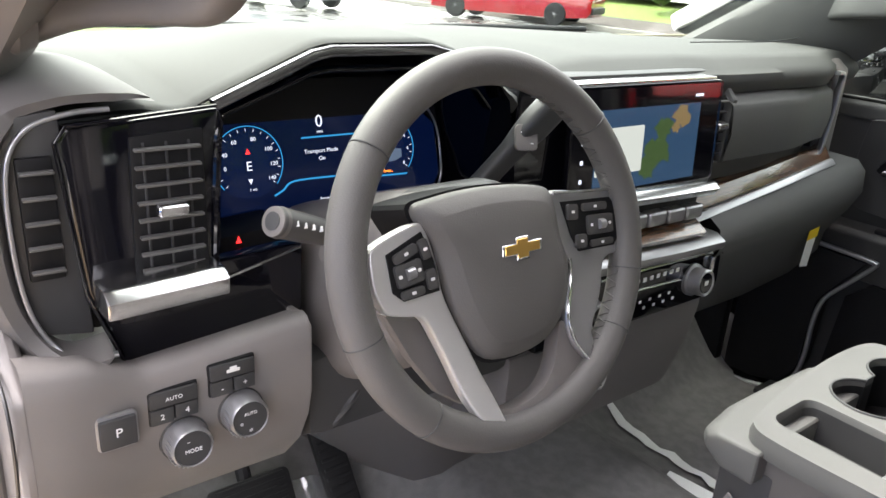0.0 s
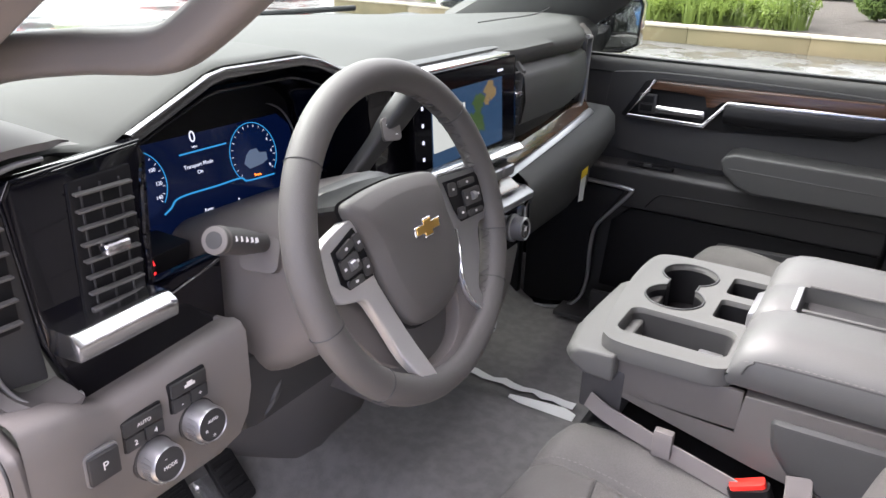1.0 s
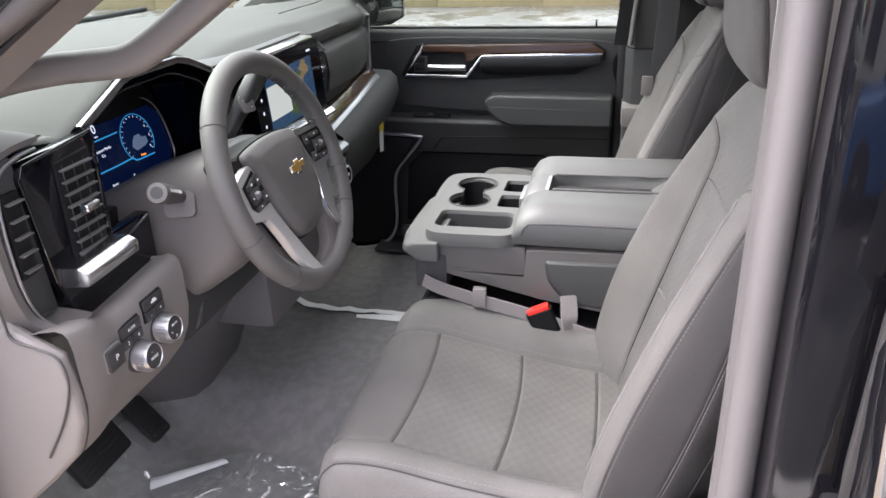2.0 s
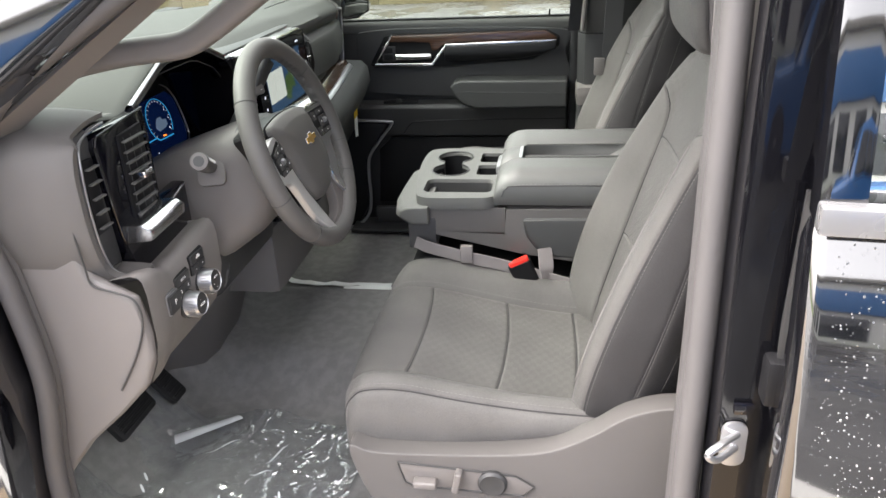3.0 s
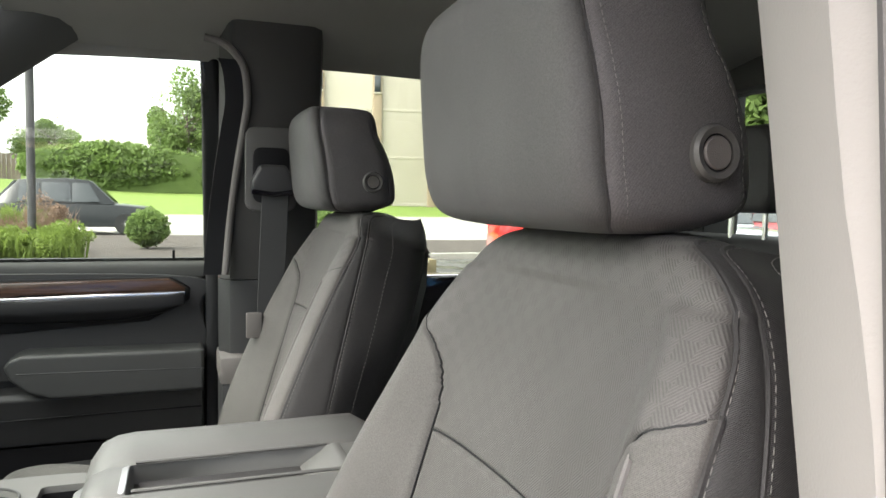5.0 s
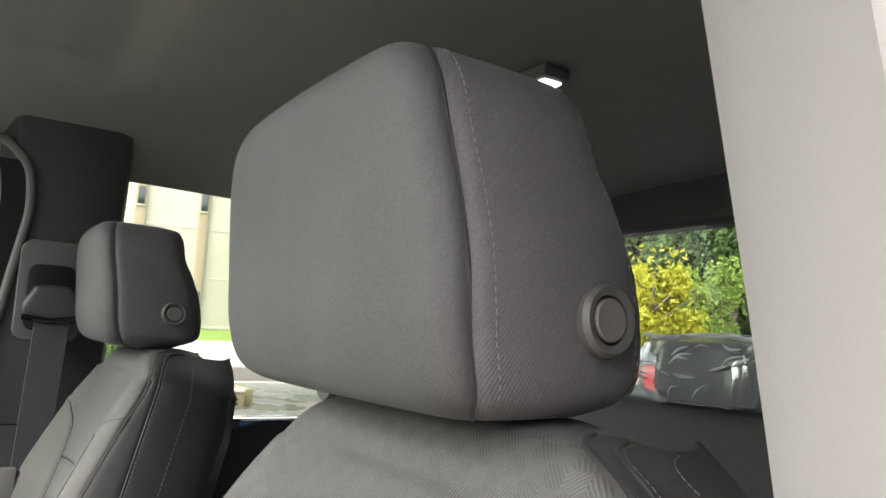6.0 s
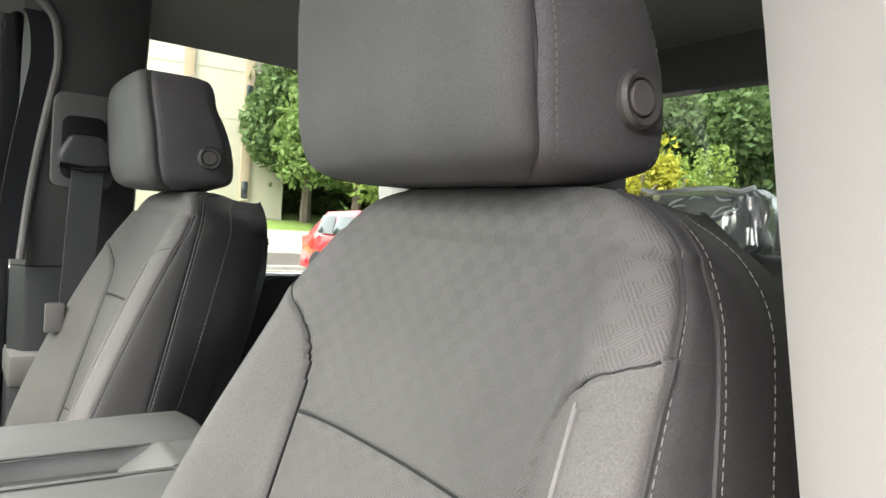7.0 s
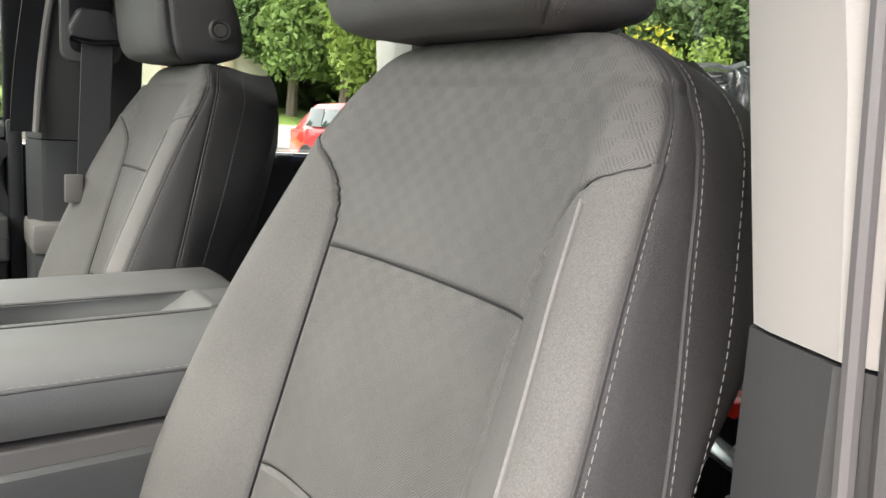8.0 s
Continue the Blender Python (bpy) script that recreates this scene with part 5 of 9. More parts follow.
part("lower_cover", soften(loft([[(-0.36, y0, z0), (-0.36, y1, z0), (-0.36, y1, z1), (-0.36, y0, z1)] if k == 0 else [(-0.16, y0, z0 + 0.03), (-0.16, y1, z0 + 0.03), (-0.16, y1, z1), (-0.16, y0, z1)] for k, (y0, y1, z0, z1) in enumerate(((-0.56, -0.24, 0.92, 1.12), (-0.55, -0.25, 0.99, 1.12)))]), 0.02), PLASTIC_DARK, column)
part("tunnel_trim", soften(loft([[(-0.62, -0.40, 0.66), (-0.50, -0.255, 0.64), (-0.425, -0.195, 0.63), (-0.405, -0.150, 0.63), (-0.41, -0.02, 0.63), (-0.62, -0.02, 0.63)], [(-0.58, -0.45, 0.80), (-0.44, -0.37, 0.79), (-0.36, -0.26, 0.79), (-0.345, -0.200, 0.79), (-0.35, -0.02, 0.79), (-0.58, -0.02, 0.79)], [(-0.50, -0.50, 0.99), (-0.33, -0.48, 0.985), (-0.25, -0.36, 0.985), (-0.23, -0.25, 0.985), (-0.23, -0.02, 0.985), (-0.50, -0.02, 0.99)]]), 0.016, 3), PLASTIC, column, "grained grey trim beside the tunnel")

pedals = thing("brake_pedal", "black ribbed rubber brake pedal", "pedal", (-0.45, -0.50, 0.65))
part("pad", moved(slab(rounded(0.13, 0.07, 0.01), "z", 0, 0.014, 0.004), facing(-0.44, -0.50, 0.72, 35)), RUBBER, pedals)
for i in range(6):
    part("rib", moved(box(-0.055, 0.055, -0.026 + 0.0105 * i, -0.021 + 0.0105 * i, 0.014, 0.018, 0.001, 1), facing(-0.44, -0.50, 0.72, 35)), RUBBER, pedals)
part("arm", tube([(-0.45, -0.50, 0.72), (-0.53, -0.50, 0.85), (-0.58, -0.50, 1.0)], 0.012), RUBBER, pedals)
gas = thing("accelerator_pedal", "black ribbed rubber accelerator pedal", "pedal", (-0.5, -0.36, 0.6))
part("pad", moved(slab(rounded(0.055, 0.16, 0.01), "z", 0, 0.012, 0.004), facing(-0.47, -0.34, 0.70, 40)), RUBBER, gas)
for i in range(9):
    part("rib", moved(box(-0.022, 0.022, -0.070 + 0.016 * i, -0.064 + 0.016 * i, 0.012, 0.016, 0.001, 1), facing(-0.47, -0.34, 0.70, 40)), RUBBER, gas)

# ---- front seats ----
def groove(d, width=0.0045, depth=0.004):
    return depth * math.exp(-(d / width) ** 2)


def panels(grid, region, parent, looks, name_of):
    """Splits a closed grid of points into one mesh for each region, with open edges down in the seams."""
    nu, nv = len(grid[0]), len(grid)
    across, up = [], [[0.0] * nu]
    for row in grid:
        run = [0.0]
        for a, b in zip(row, row[1:]):
            run.append(run[-1] + (b - a).length)
        across.append([v - run[nu // 2] for v in run])
    for below, row in zip(grid, grid[1:]):
        up.append([h + (q - p).length for h, p, q in zip(up[-1], below, row)])
    built = {}
    for j in range(nv - 1):
        for i in range(nu - 1):
            key_ = region(i + 0.5, j + 0.5)
            if key_ not in built:
                built[key_] = bmesh.new(), {}
                built[key_][0].loops.layers.uv.new("UVMap")
            bm, seen = built[key_]
            quad = []
            for a, b in ((i, j), (i + 1, j), (i + 1, j + 1), (i, j + 1)):
                if (a, b) not in seen:
                    seen[a, b] = bm.verts.new(grid[b][a])
                quad.append(seen[a, b])
            face = bm.faces.new(quad)
            uv = bm.loops.layers.uv.active
            for loop, (a, b) in zip(face.loops, ((i, j), (i + 1, j), (i + 1, j + 1), (i, j + 1))):
                loop[uv].uv = across[b][a], up[b][nu // 2]
    for key_, (bm, _) in built.items():
        bmesh.ops.recalc_face_normals(bm, faces=bm.faces)
        material, words = looks[key_]
        part(name_of[key_], bm, material, parent, words, 80)


def stitches(points, step=0.0085, length=0.0055, r=0.0005):
    """A row of short threads along a line, as one mesh."""
    pts = [Vector(p) for p in points]
    bms, gone, at = [], 0.0, 0.0
    out = bmesh.new()
    for a, b in zip(pts, pts[1:]):
        seg = (b - a).length
        way = (b - a).normalized() if seg > 1e-9 else Vector((1, 0, 0))
        while at < gone + seg:
            p = a + way * (at - gone)
            side, above, _ = frame_of(way, (0.3, 0.2, 1))
            weld(out, [[p + way * k + side * (u * s) + above * (v * s) for u, v in disc(r, 5)] for k, s in ((0, 0.4), (length * 0.2, 1), (length * 0.8, 1), (length, 0.4))])
            at += step
        gone += seg
    bmesh.ops.recalc_face_normals(out, faces=out.faces)
    return out


BACK_ROWS = [  # height, half width at the crest, bolster rise, set-back of the front
    (0.830, 0.215, 0.030, 0.006), (0.865, 0.238, 0.050, 0.0), (0.92, 0.252, 0.064, 0.0), (1.02, 0.258, 0.068, 0.0), (1.12, 0.250, 0.060, 0.0), (1.20, 0.238, 0.048, 0.0), (1.27, 0.222, 0.034, 0.0),
    (1.33, 0.209, 0.020, 0.0), (1.365, 0.198, 0.010, 0.002), (1.390, 0.179, 0.005, 0.004), (1.405, 0.157, 0.003, 0.007), (1.413, 0.135, 0.001, 0.012), (1.4175, 0.118, 0.0, 0.024), (1.419, 0.108, 0.0, 0.050), (1.415, 0.104, 0.0, 0.082), (1.404, 0.106, 0.0, 0.105), (1.388, 0.112, 0.0, 0.118)]
SEAM_IN = [(p.x, p.y) for p in curve([(0.128, 0.86, 0), (0.130, 1.05, 0), (0.130, 1.238, 0), (0.136, 1.284, 0), (0.152, 1.310, 0), (0.172, 1.326, 0), (0.197, 1.337, 0)], 8)]


def back_front(z):
    return 0.618 + (z - 1.24) * 0.285


def catmull(rows, v):
    i0 = min(int(v), len(rows) - 2)
    k = v - i0
    p0, p1, p2, p3 = (rows[max(0, min(len(rows) - 1, i0 + d))] for d in (-1, 0, 1, 2))
    return tuple(0.5 * (2 * q1 + (q2 - q0) * k + (2 * q0 - 5 * q1 + 4 * q2 - q3) * k * k + (3 * q1 - q0 - 3 * q2 + q3) * k ** 3) for q0, q1, q2, q3 in zip(p0, p1, p2, p3))


class Half:
    """Half of a padded cross-section, from the middle out: a line of (out, in) with its length, and marks along it."""

    def __init__(self, points, n=14):
        self.line = curve([(a, b, 0) for a, b in points], n)
        self.at = [0.0]
        for a, c in zip(self.line, self.line[1:]):
            self.at.append(self.at[-1] + (c - a).length)

    def mark(self, test):
        for s_, q in zip(self.at, self.line):
            if test(q.x, q.y):
                return s_
        return self.at[-1]

    def where(self, s_):
        n = 0
        lo, hi = 0, len(self.at) - 2
        while lo < hi:
            mid = (lo + hi + 1) // 2
            if self.at[mid] <= s_:
                lo = mid
            else:
                hi = mid - 1
        n = lo
        k = (s_ - self.at[n]) / max(1e-9, self.at[n + 1] - self.at[n])
        q = lerp(self.line[n], self.line[n + 1], k)
        way = (self.line[n + 1] - self.line[n]).normalized()
        return q.x, q.y, way.x, way.y


def spread(a, b, n):
    """n + 1 stations from a to b, close together at both ends."""
    return [a + (b - a) * (1 - math.cos(math.pi * i / n)) / 2 for i in range(n + 1)]


def padded(rows, counts, place, ditch, parent, looks, names, region, closed_ends=()):
    """Skins padded rows. rows: (Half, marks, info); counts: columns between marks; place(info, side, out, in): the point;
    ditch(info, segment, s, marks, side): depth pressed into the pad there."""
    grid, cols = [], []
    for half, marks, info in rows:
        right = []
        for seg, (a, b, n) in enumerate(zip(marks, marks[1:], counts)):
            st = spread(a, b, n)
            right += [(seg, s_) for s_ in (st if seg == 0 else st[1:])]
        row = []
        order = [(-1, c) for c in right[::-1]] + [(1, c) for c in right[1:]]
        cols = order
        for side, (seg, s_) in order:
            o, i_, wx, wy = half.where(s_)
            d = ditch(info, seg, s_, marks, side)
            row.append(Vector(place(info, side, o - wy * d, i_ + wx * d)))
        grid.append(row)
    segs = []
    n0 = len(cols)
    mid = (n0 - 1) // 2
    edges = [0]
    for n in counts:
        edges.append(edges[-1] + n)

    def seg_of(i):
        k = abs(i + 0.5 - mid)
        for n in range(len(counts)):
            if k < edges[n + 1]:
                return n, (-1 if i < mid else 1)
        return len(counts) - 1, (-1 if i < mid else 1)

    panels(grid, lambda i, j: region(rows[int(j)][2], *seg_of(int(i))), parent, looks, names)
    return grid, mid, edges


BACK_SEAMS = (1.045, 1.238)


def seat_back(parent, yc):
    # heights, with rows crowded round the two level seams
    vs, last = [], len(BACK_ROWS) - 1
    fine = [k / 110 * last for k in range(111)]
    rows = []
    marks_v = []
    for z_seam in BACK_SEAMS + (1.337,):
        lo, hi = 0.0, last * 0.7
        for _ in range(40):
            m_ = (lo + hi) / 2
            if catmull(BACK_ROWS, m_)[0] < z_seam:
                lo = m_
            else:
                hi = m_
        marks_v.append(lo)
    for v0 in marks_v:
        fine += [v0 + d for d in (-0.16, -0.11, -0.075, -0.05, -0.03, -0.012, 0.0, 0.012, 0.03, 0.05, 0.075, 0.11, 0.16)]
    fine += [lerp(marks_v[1] + 0.2, marks_v[2] - 0.02, k / 40) for k in range(41)]
    fine = sorted(fine)
    crests = []
    for v in fine:
        z, w, b, s_ = catmull(BACK_ROWS, max(0.0, min(last, v)))
        deep = 0.130
        pts = [(0.0, 0.007 + s_), (0.045, 0.006 + s_), (0.095, 0.003 + s_), (0.131, -b * 0.10 + s_), (lerp(0.131, w - 0.040, 0.5), -b * 0.62 + s_), (w - 0.042, -b + s_), (w - 0.018, -b + 0.009 + s_), (w - 0.004, -b + 0.036 + s_), (w, max(0.055, s_ + 0.04)), (w - 0.006, deep - 0.02), (w - 0.030, deep)]
        if w < 0.185:
            pts = [(0.0, s_ + 0.004), (w * 0.35, s_ + 0.003), (w * 0.62, s_ + 0.001), (w * 0.80, s_ + 0.001), (w * 0.90, s_ + 0.004), (w * 0.97, s_ + 0.014), (w, lerp(s_, deep, 0.45)), (w * 0.97, deep - 0.012), (w * 0.88, deep)]
        half = Half(pts)
        seam_y = table(z, [(c[1], c[0]) for c in SEAM_IN])[0] if z < 1.337 else w - 0.015
        seam_y = min(seam_y, w - 0.015)
        s1 = half.mark(lambda o, i_: o >= seam_y)
        s2 = half.mark(lambda o, i_: o >= w - 0.011)
        s3 = half.mark(lambda o, i_: o >= w - 0.011 and i_ > max(0.008, s_ + 0.020))
        s4 = half.mark(lambda o, i_: i_ > max(0.062, s_ + 0.055) and o > w * 0.8)
        s2 = max(s2, s1 + 0.004)
        s3 = max(s3, s2 + 0.006)
        s4 = max(s4, s3 + 0.004)
        end = max(half.at[-1], s4 + 0.004)
        past = v > marks_v[2] + 1e-6
        crests.append((half, half.mark(lambda o, i_: o >= w - 0.043)))
        rows.append((half, [0.0, s1, s2, s3, s4, end], (z, past, v)))

    even = [k / 110 * last for k in range(111)]
    plain_rows = [(info[2], [m_ / max(1e-9, marks[-1]) for m_ in marks]) for _, marks, info in rows if min(abs(info[2] - e) for e in even) < 1e-9]
    for half, marks, info in rows:
        near = [(math.exp(-((v - info[2]) / 0.9) ** 2), share) for v, share in plain_rows if abs(v - info[2]) < 2.5]
        total = sum(g for g, _ in near)
        for n in (2, 3, 4):
            marks[n] = sum(g * share[n] for g, share in near) / total * half.at[-1]
        for n in (2, 3, 4):
            marks[n] = max(marks[n], marks[n - 1] + 0.003)
        marks[5] = max(marks[5], marks[4] + 0.003)

    def place(info, side, o, i_):
        z = info[0]
        drop = ease((i_ + 0.01) / 0.15) * ease((o - 0.05) / 0.11) * ease((z - 1.14) / 0.26)
        return (back_front(min(z, 1.412) if info[1] else z) + i_, yc + side * (o - 0.010 * drop - 0.046 * ease((i_ - 0.02) / 0.10) * ease((1.28 - z) / 0.18)), z - 0.028 * drop)

    def ditch(info, seg, s_, marks, side):
        z, past, v = info
        d = groove(s_ - marks[2], 0.0035, 0.0035) + groove(s_ - marks[3], 0.003, 0.0018)
        if not past:
            d += groove(s_ - marks[1], 0.003, 0.0045) * ease((1.3365 - z) / 0.02)
            if seg == 0:
                fade = 1.0
                for z0 in BACK_SEAMS:
                    d = max(d, groove(z - z0, 0.0022, 0.0040) * fade)
                if BACK_SEAMS[0] < z < BACK_SEAMS[1]:
                    d -= 0.005 * math.sin(math.pi * (z - BACK_SEAMS[0]) / (BACK_SEAMS[1] - BACK_SEAMS[0])) * ease((1 - s_ / marks[1]) * 1.6)
            if seg == 1 and z > 1.31:
                d -= 0.002 * ease((z - 1.31) / 0.02)
        return d

    def region(info, seg, side):
        z, past, v = info
        if seg >= 2:
            return ("side_out" if side < 0 else "side_in") if seg < 3 else ("rear_out" if side < 0 else "rear_in")
        if past or v >= marks_v[2] - 1e-6:
            return "upper"
        if seg == 1:
            return "bolster_out" if side < 0 else "bolster_in"
        return "upper" if v >= marks_v[1] - 1e-6 else "centre" if v >= marks_v[0] - 1e-6 else "lower"

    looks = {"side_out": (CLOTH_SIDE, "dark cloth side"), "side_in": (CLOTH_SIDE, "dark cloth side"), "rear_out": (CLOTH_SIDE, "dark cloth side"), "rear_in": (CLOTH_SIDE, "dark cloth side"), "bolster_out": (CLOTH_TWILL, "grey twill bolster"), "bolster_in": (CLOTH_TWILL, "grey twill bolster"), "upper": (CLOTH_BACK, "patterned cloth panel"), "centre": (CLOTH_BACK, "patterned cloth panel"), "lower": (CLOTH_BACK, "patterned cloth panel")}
    names = {"side_out": "back_gusset", "side_in": "back_gusset", "rear_out": "back_side", "rear_in": "back_side", "bolster_out": "back_bolster", "bolster_in": "back_bolster", "upper": "upper_panel", "centre": "centre_panel", "lower": "lumbar_panel"}
    counts = (26, 22, 12, 12, 6)
    grid, mid, edges = padded(rows, counts, place, ditch, parent, looks, names, region)
    front_rows = [row for row, info in zip(grid, rows) if info[2][2] <= 12.6][2::2]
    for side in (-1, 1):
        def column(n, off):
            return [row[mid + side * edges[n]] + Vector(off) for row in front_rows]
        out = side * 0.0012
        part("piping", tube(column(2, (0.0005, out * 0.2, 0)), 0.0019, 6), CLOTH_SIDE, parent)
        part("stitching", stitches([row[mid + side * (edges[2] + 2)] + Vector((0, out, 0)) for row in front_rows], 0.0058, 0.0042, 0.00033), THREAD, parent, "pale stitching")
        part("piping", tube(column(3, (0, out * 0.3, 0)), 0.0016, 6), CLOTH_SIDE, parent)
        part("stitching", stitches([row[mid + side * (edges[3] + 2)] + Vector((0, out, 0)) for row in front_rows], 0.0058, 0.0042, 0.00033), THREAD, parent, "pale stitching")
        part("stitching", stitches(column(4, (0, out, 0)), 0.0062, 0.0044, 0.0004), THREAD, parent, "pale stitching")
    for v0 in marks_v[:2]:
        j = min(range(len(rows)), key=lambda q: abs(rows[q][2][2] - v0))
        part("seam", tube([p + Vector((-0.0004, 0, 0)) for p in grid[j][mid - edges[1]:mid + edges[1] + 1]], 0.0010, 6), BLACK, parent, "dark sewn seam")
    for side in (-1, 1):
        part("seam", tube([row[mid + side * edges[1]] + Vector((-0.0010, 0, 0)) for row, info in zip(grid, rows) if 0.86 < info[2][0] < 1.3368 and not info[2][1]], 0.0010, 6), BLACK, parent, "dark sewn seam")
    low = [j for j in range(len(rows)) if 0.93 < rows[j][2][0] < 1.313]
    cord = []
    for j in low:
        o, i_, wx, wy = crests[j][0].where(crests[j][1])
        cord.append(Vector(place(rows[j][2], -1, o, i_)) + Vector((-0.0006, -0.0002, 0)))
    part("crest_cord", tube(cord, 0.0019, 6), CORD, parent, "pale twisted cord")
    part("stitching", stitches([p + Vector((-0.0014, 0.0, 0)) for p in cord], 0.0050, 0.0042, 0.0007), THREAD, parent, "pale stitching")
    inn = mid + edges[1] + 18
    part("stitching", stitches([grid[j][inn] + Vector((-0.0008, 0.0008, 0)) for j in low], 0.008, 0.005, 0.0005), THREAD, parent, "pale stitching")
    shell = loft([[(back_front(z) + 0.112, yc - w, z), (back_front(z) + 0.150, yc - w * 0.9, z), (back_front(z) + 0.158, yc, z), (back_front(z) + 0.150, yc + w * 0.9, z), (back_front(z) + 0.112, yc + w, z)] for z, w in ((0.83, 0.17), (0.95, 0.194), (1.1, 0.196), (1.22, 0.196), (1.30, 0.184), (1.345, 0.150), (1.372, 0.11))])
    part("back_shell", shell, PLASTIC_DARK, parent, "dark plastic rear shell", 60)
    part("top_hem", loft([grid[-1], [p + Vector((0.02, 0, -0.03)) for p in grid[-1]]], closed=False, caps=False), CLOTH_SIDE, parent)


HEAD_ROWS = [(1.418, 0.100, 0.062, 0.044), (1.423, 0.125, 0.098, 0.020), (1.434, 0.138, 0.136, 0.006), (1.458, 0.1415, 0.147, 0.0), (1.490, 0.1420, 0.144, 0.0), (1.520, 0.1388, 0.136, 0.0), (1.546, 0.1340, 0.126, 0.0), (1.567, 0.1280, 0.124, 0.001), (1.581, 0.1180, 0.119, 0.004), (1.590, 0.1050, 0.106, 0.010), (1.594, 0.0860, 0.066, 0.020), (1.595, 0.0500, 0.030, 0.033)]


def head_front(z):
    return 0.613 - 0.09 * (z - 1.43)


def head_restraint(parent, yc):
    head = part("head_restraint", lathe([(0.0062, 0), (0.0062, 0.06)], (0.700, yc - 0.065, 1.385), (0, 0, 1), 14), BLACK, parent, "padded cloth head restraint on dark posts")
    part("post", lathe([(0.0062, 0), (0.0062, 0.06)], (0.700, yc + 0.065, 1.385), (0, 0, 1), 14), BLACK, head)
    for side in (-1, 1):
        part("post_sleeve", lathe([(0.016, 0), (0.016, 0.008), (0.010, 0.012)], (0.698, yc + side * 0.065, 1.405), (0, 0, 1), 18), PLASTIC_DARK, head)
    rows = []
    for k in range(71):
        z, w, d, o_ = catmull(HEAD_ROWS, k / 70 * (len(HEAD_ROWS) - 1))
        half = Half([(0.0, 0.0), (w * 0.50, d * 0.010), (w * 0.87, d * 0.036), (w * 0.975, d * 0.110), (w, d * 0.27), (w * 0.990, d * 0.62), (w * 0.945, d * 0.88), (w * 0.78, d * 0.985), (w * 0.40, d), (0.0, d)])
        s1 = half.mark(lambda a, b: a >= w * 0.975 and b > d * 0.165)
        s2 = half.mark(lambda a, b: b >= d * 0.88)
        rows.append((half, [0.0, s1, s2, half.at[-1]], (z, w, d, o_)))

    def place(info, side, o, i_):
        return (head_front(info[0]) + info[3] + i_, yc + side * o, info[0])

    def ditch(info, seg, s_, marks, side):
        k = min(1.0, info[1] / 0.13)
        return (groove(s_ - marks[1], 0.0035, 0.0034) + groove(s_ - marks[2], 0.003, 0.002)) * k

    # Head sides and rear take the side cloth with doorway light in its colour.
    looks = {0: (CLOTH_HEAD, "grey cloth front"), 1: (CLOTH_SIDE_HEAD_LIT, "dark cloth side"), 2: (CLOTH_SIDE_HEAD_LIT, "dark cloth side"), 3: (CLOTH_SIDE_HEAD_LIT, "dark cloth rear")}
    grid, mid, edges = padded(rows, (26, 24, 12), place, ditch, head, looks, {0: "head_front", 1: "head_side", 2: "head_side", 3: "head_rear"}, lambda info, seg, side: 3 if seg == 2 else seg if (seg == 0 or side < 0) else 2)
    part("head_top", loft([grid[-1][:-1], [p * 0.5 + Vector((head_front(1.595) + 0.048, yc, 1.5955)) * 0.5 for p in grid[-1][:-1]]]), CLOTH_HEAD, head)
    part("head_base", loft([grid[0][:-1], [p * 0.6 + Vector((0.70, yc, 1.417)) * 0.4 for p in grid[0][:-1]]]), CLOTH_SIDE, head)
    for side in (-1, 1):
        part("stitching", stitches([row[mid + side * (edges[1] + 5)] + Vector((0, side * 0.0007, 0)) for row in grid[3:-4]], 0.0046, 0.0031, 0.00035), THREAD, head, "pale stitching")
        part("seam", tube([row[mid + side * edges[1]] for row in grid[3:-4]], 0.0012, 6), CLOTH_SIDE, head)
        part("stitching", stitches([row[mid + side * (edges[2] - 3)] + Vector((0, side * 0.0005, 0)) for row in grid[4:-5]], 0.0055, 0.0032, 0.00035), THREAD, head, "pale stitching")
    way = (0.06, -1, 0.06)
    button = part("release_button", lathe([(0.0175, -0.006), (0.0175, 0.002), (0.0155, 0.0045), (0.0118, 0.0034), (0.0114, 0.001)], (0.709, yc - 0.1415, 1.468), way, 36), SLAT, head, "round dark push button")
    part("button_gap", lathe([(0.0117, -0.002), (0.0117, 0.0022), (0.0, 0.0023)], (0.709, yc - 0.1415, 1.468), way, 32), BLACK, button)
    part("button_face", lathe([(0.0102, -0.002), (0.0102, 0.0034), (0.0094, 0.0042), (0.005, 0.0037), (0.0, 0.0036)], (0.709, yc - 0.1415, 1.468), way, 32), PLASTIC, button, "grey button face")


# Dark side cloth lightened for light from the open doorway.
CLOTH_SIDE_HEAD_LIT = cloth("head restraint side cloth, lit", (0.060, 0.056, 0.059), (0.145, 0.137, 0.140), plain=True, thread=2900, bump=0.4)
CUSHION_ROWS = [(0.100, 0.780, 0.0, 0.212), (0.074, 0.808, 0.0, 0.230), (0.062, 0.840, 0.004, 0.241), (0.066, 0.866, 0.012, 0.249), (0.085, 0.886, 0.022, 0.254), (0.124, 0.897, 0.032, 0.257), (0.190, 0.894, 0.040, 0.259), (0.290, 0.872, 0.046, 0.260), (0.380, 0.853, 0.052, 0.258), (0.465, 0.842, 0.055, 0.255), (0.575, 0.835, 0.055, 0.250)]
CUSHION_SEAMS = (0.178, 0.335, 0.470)


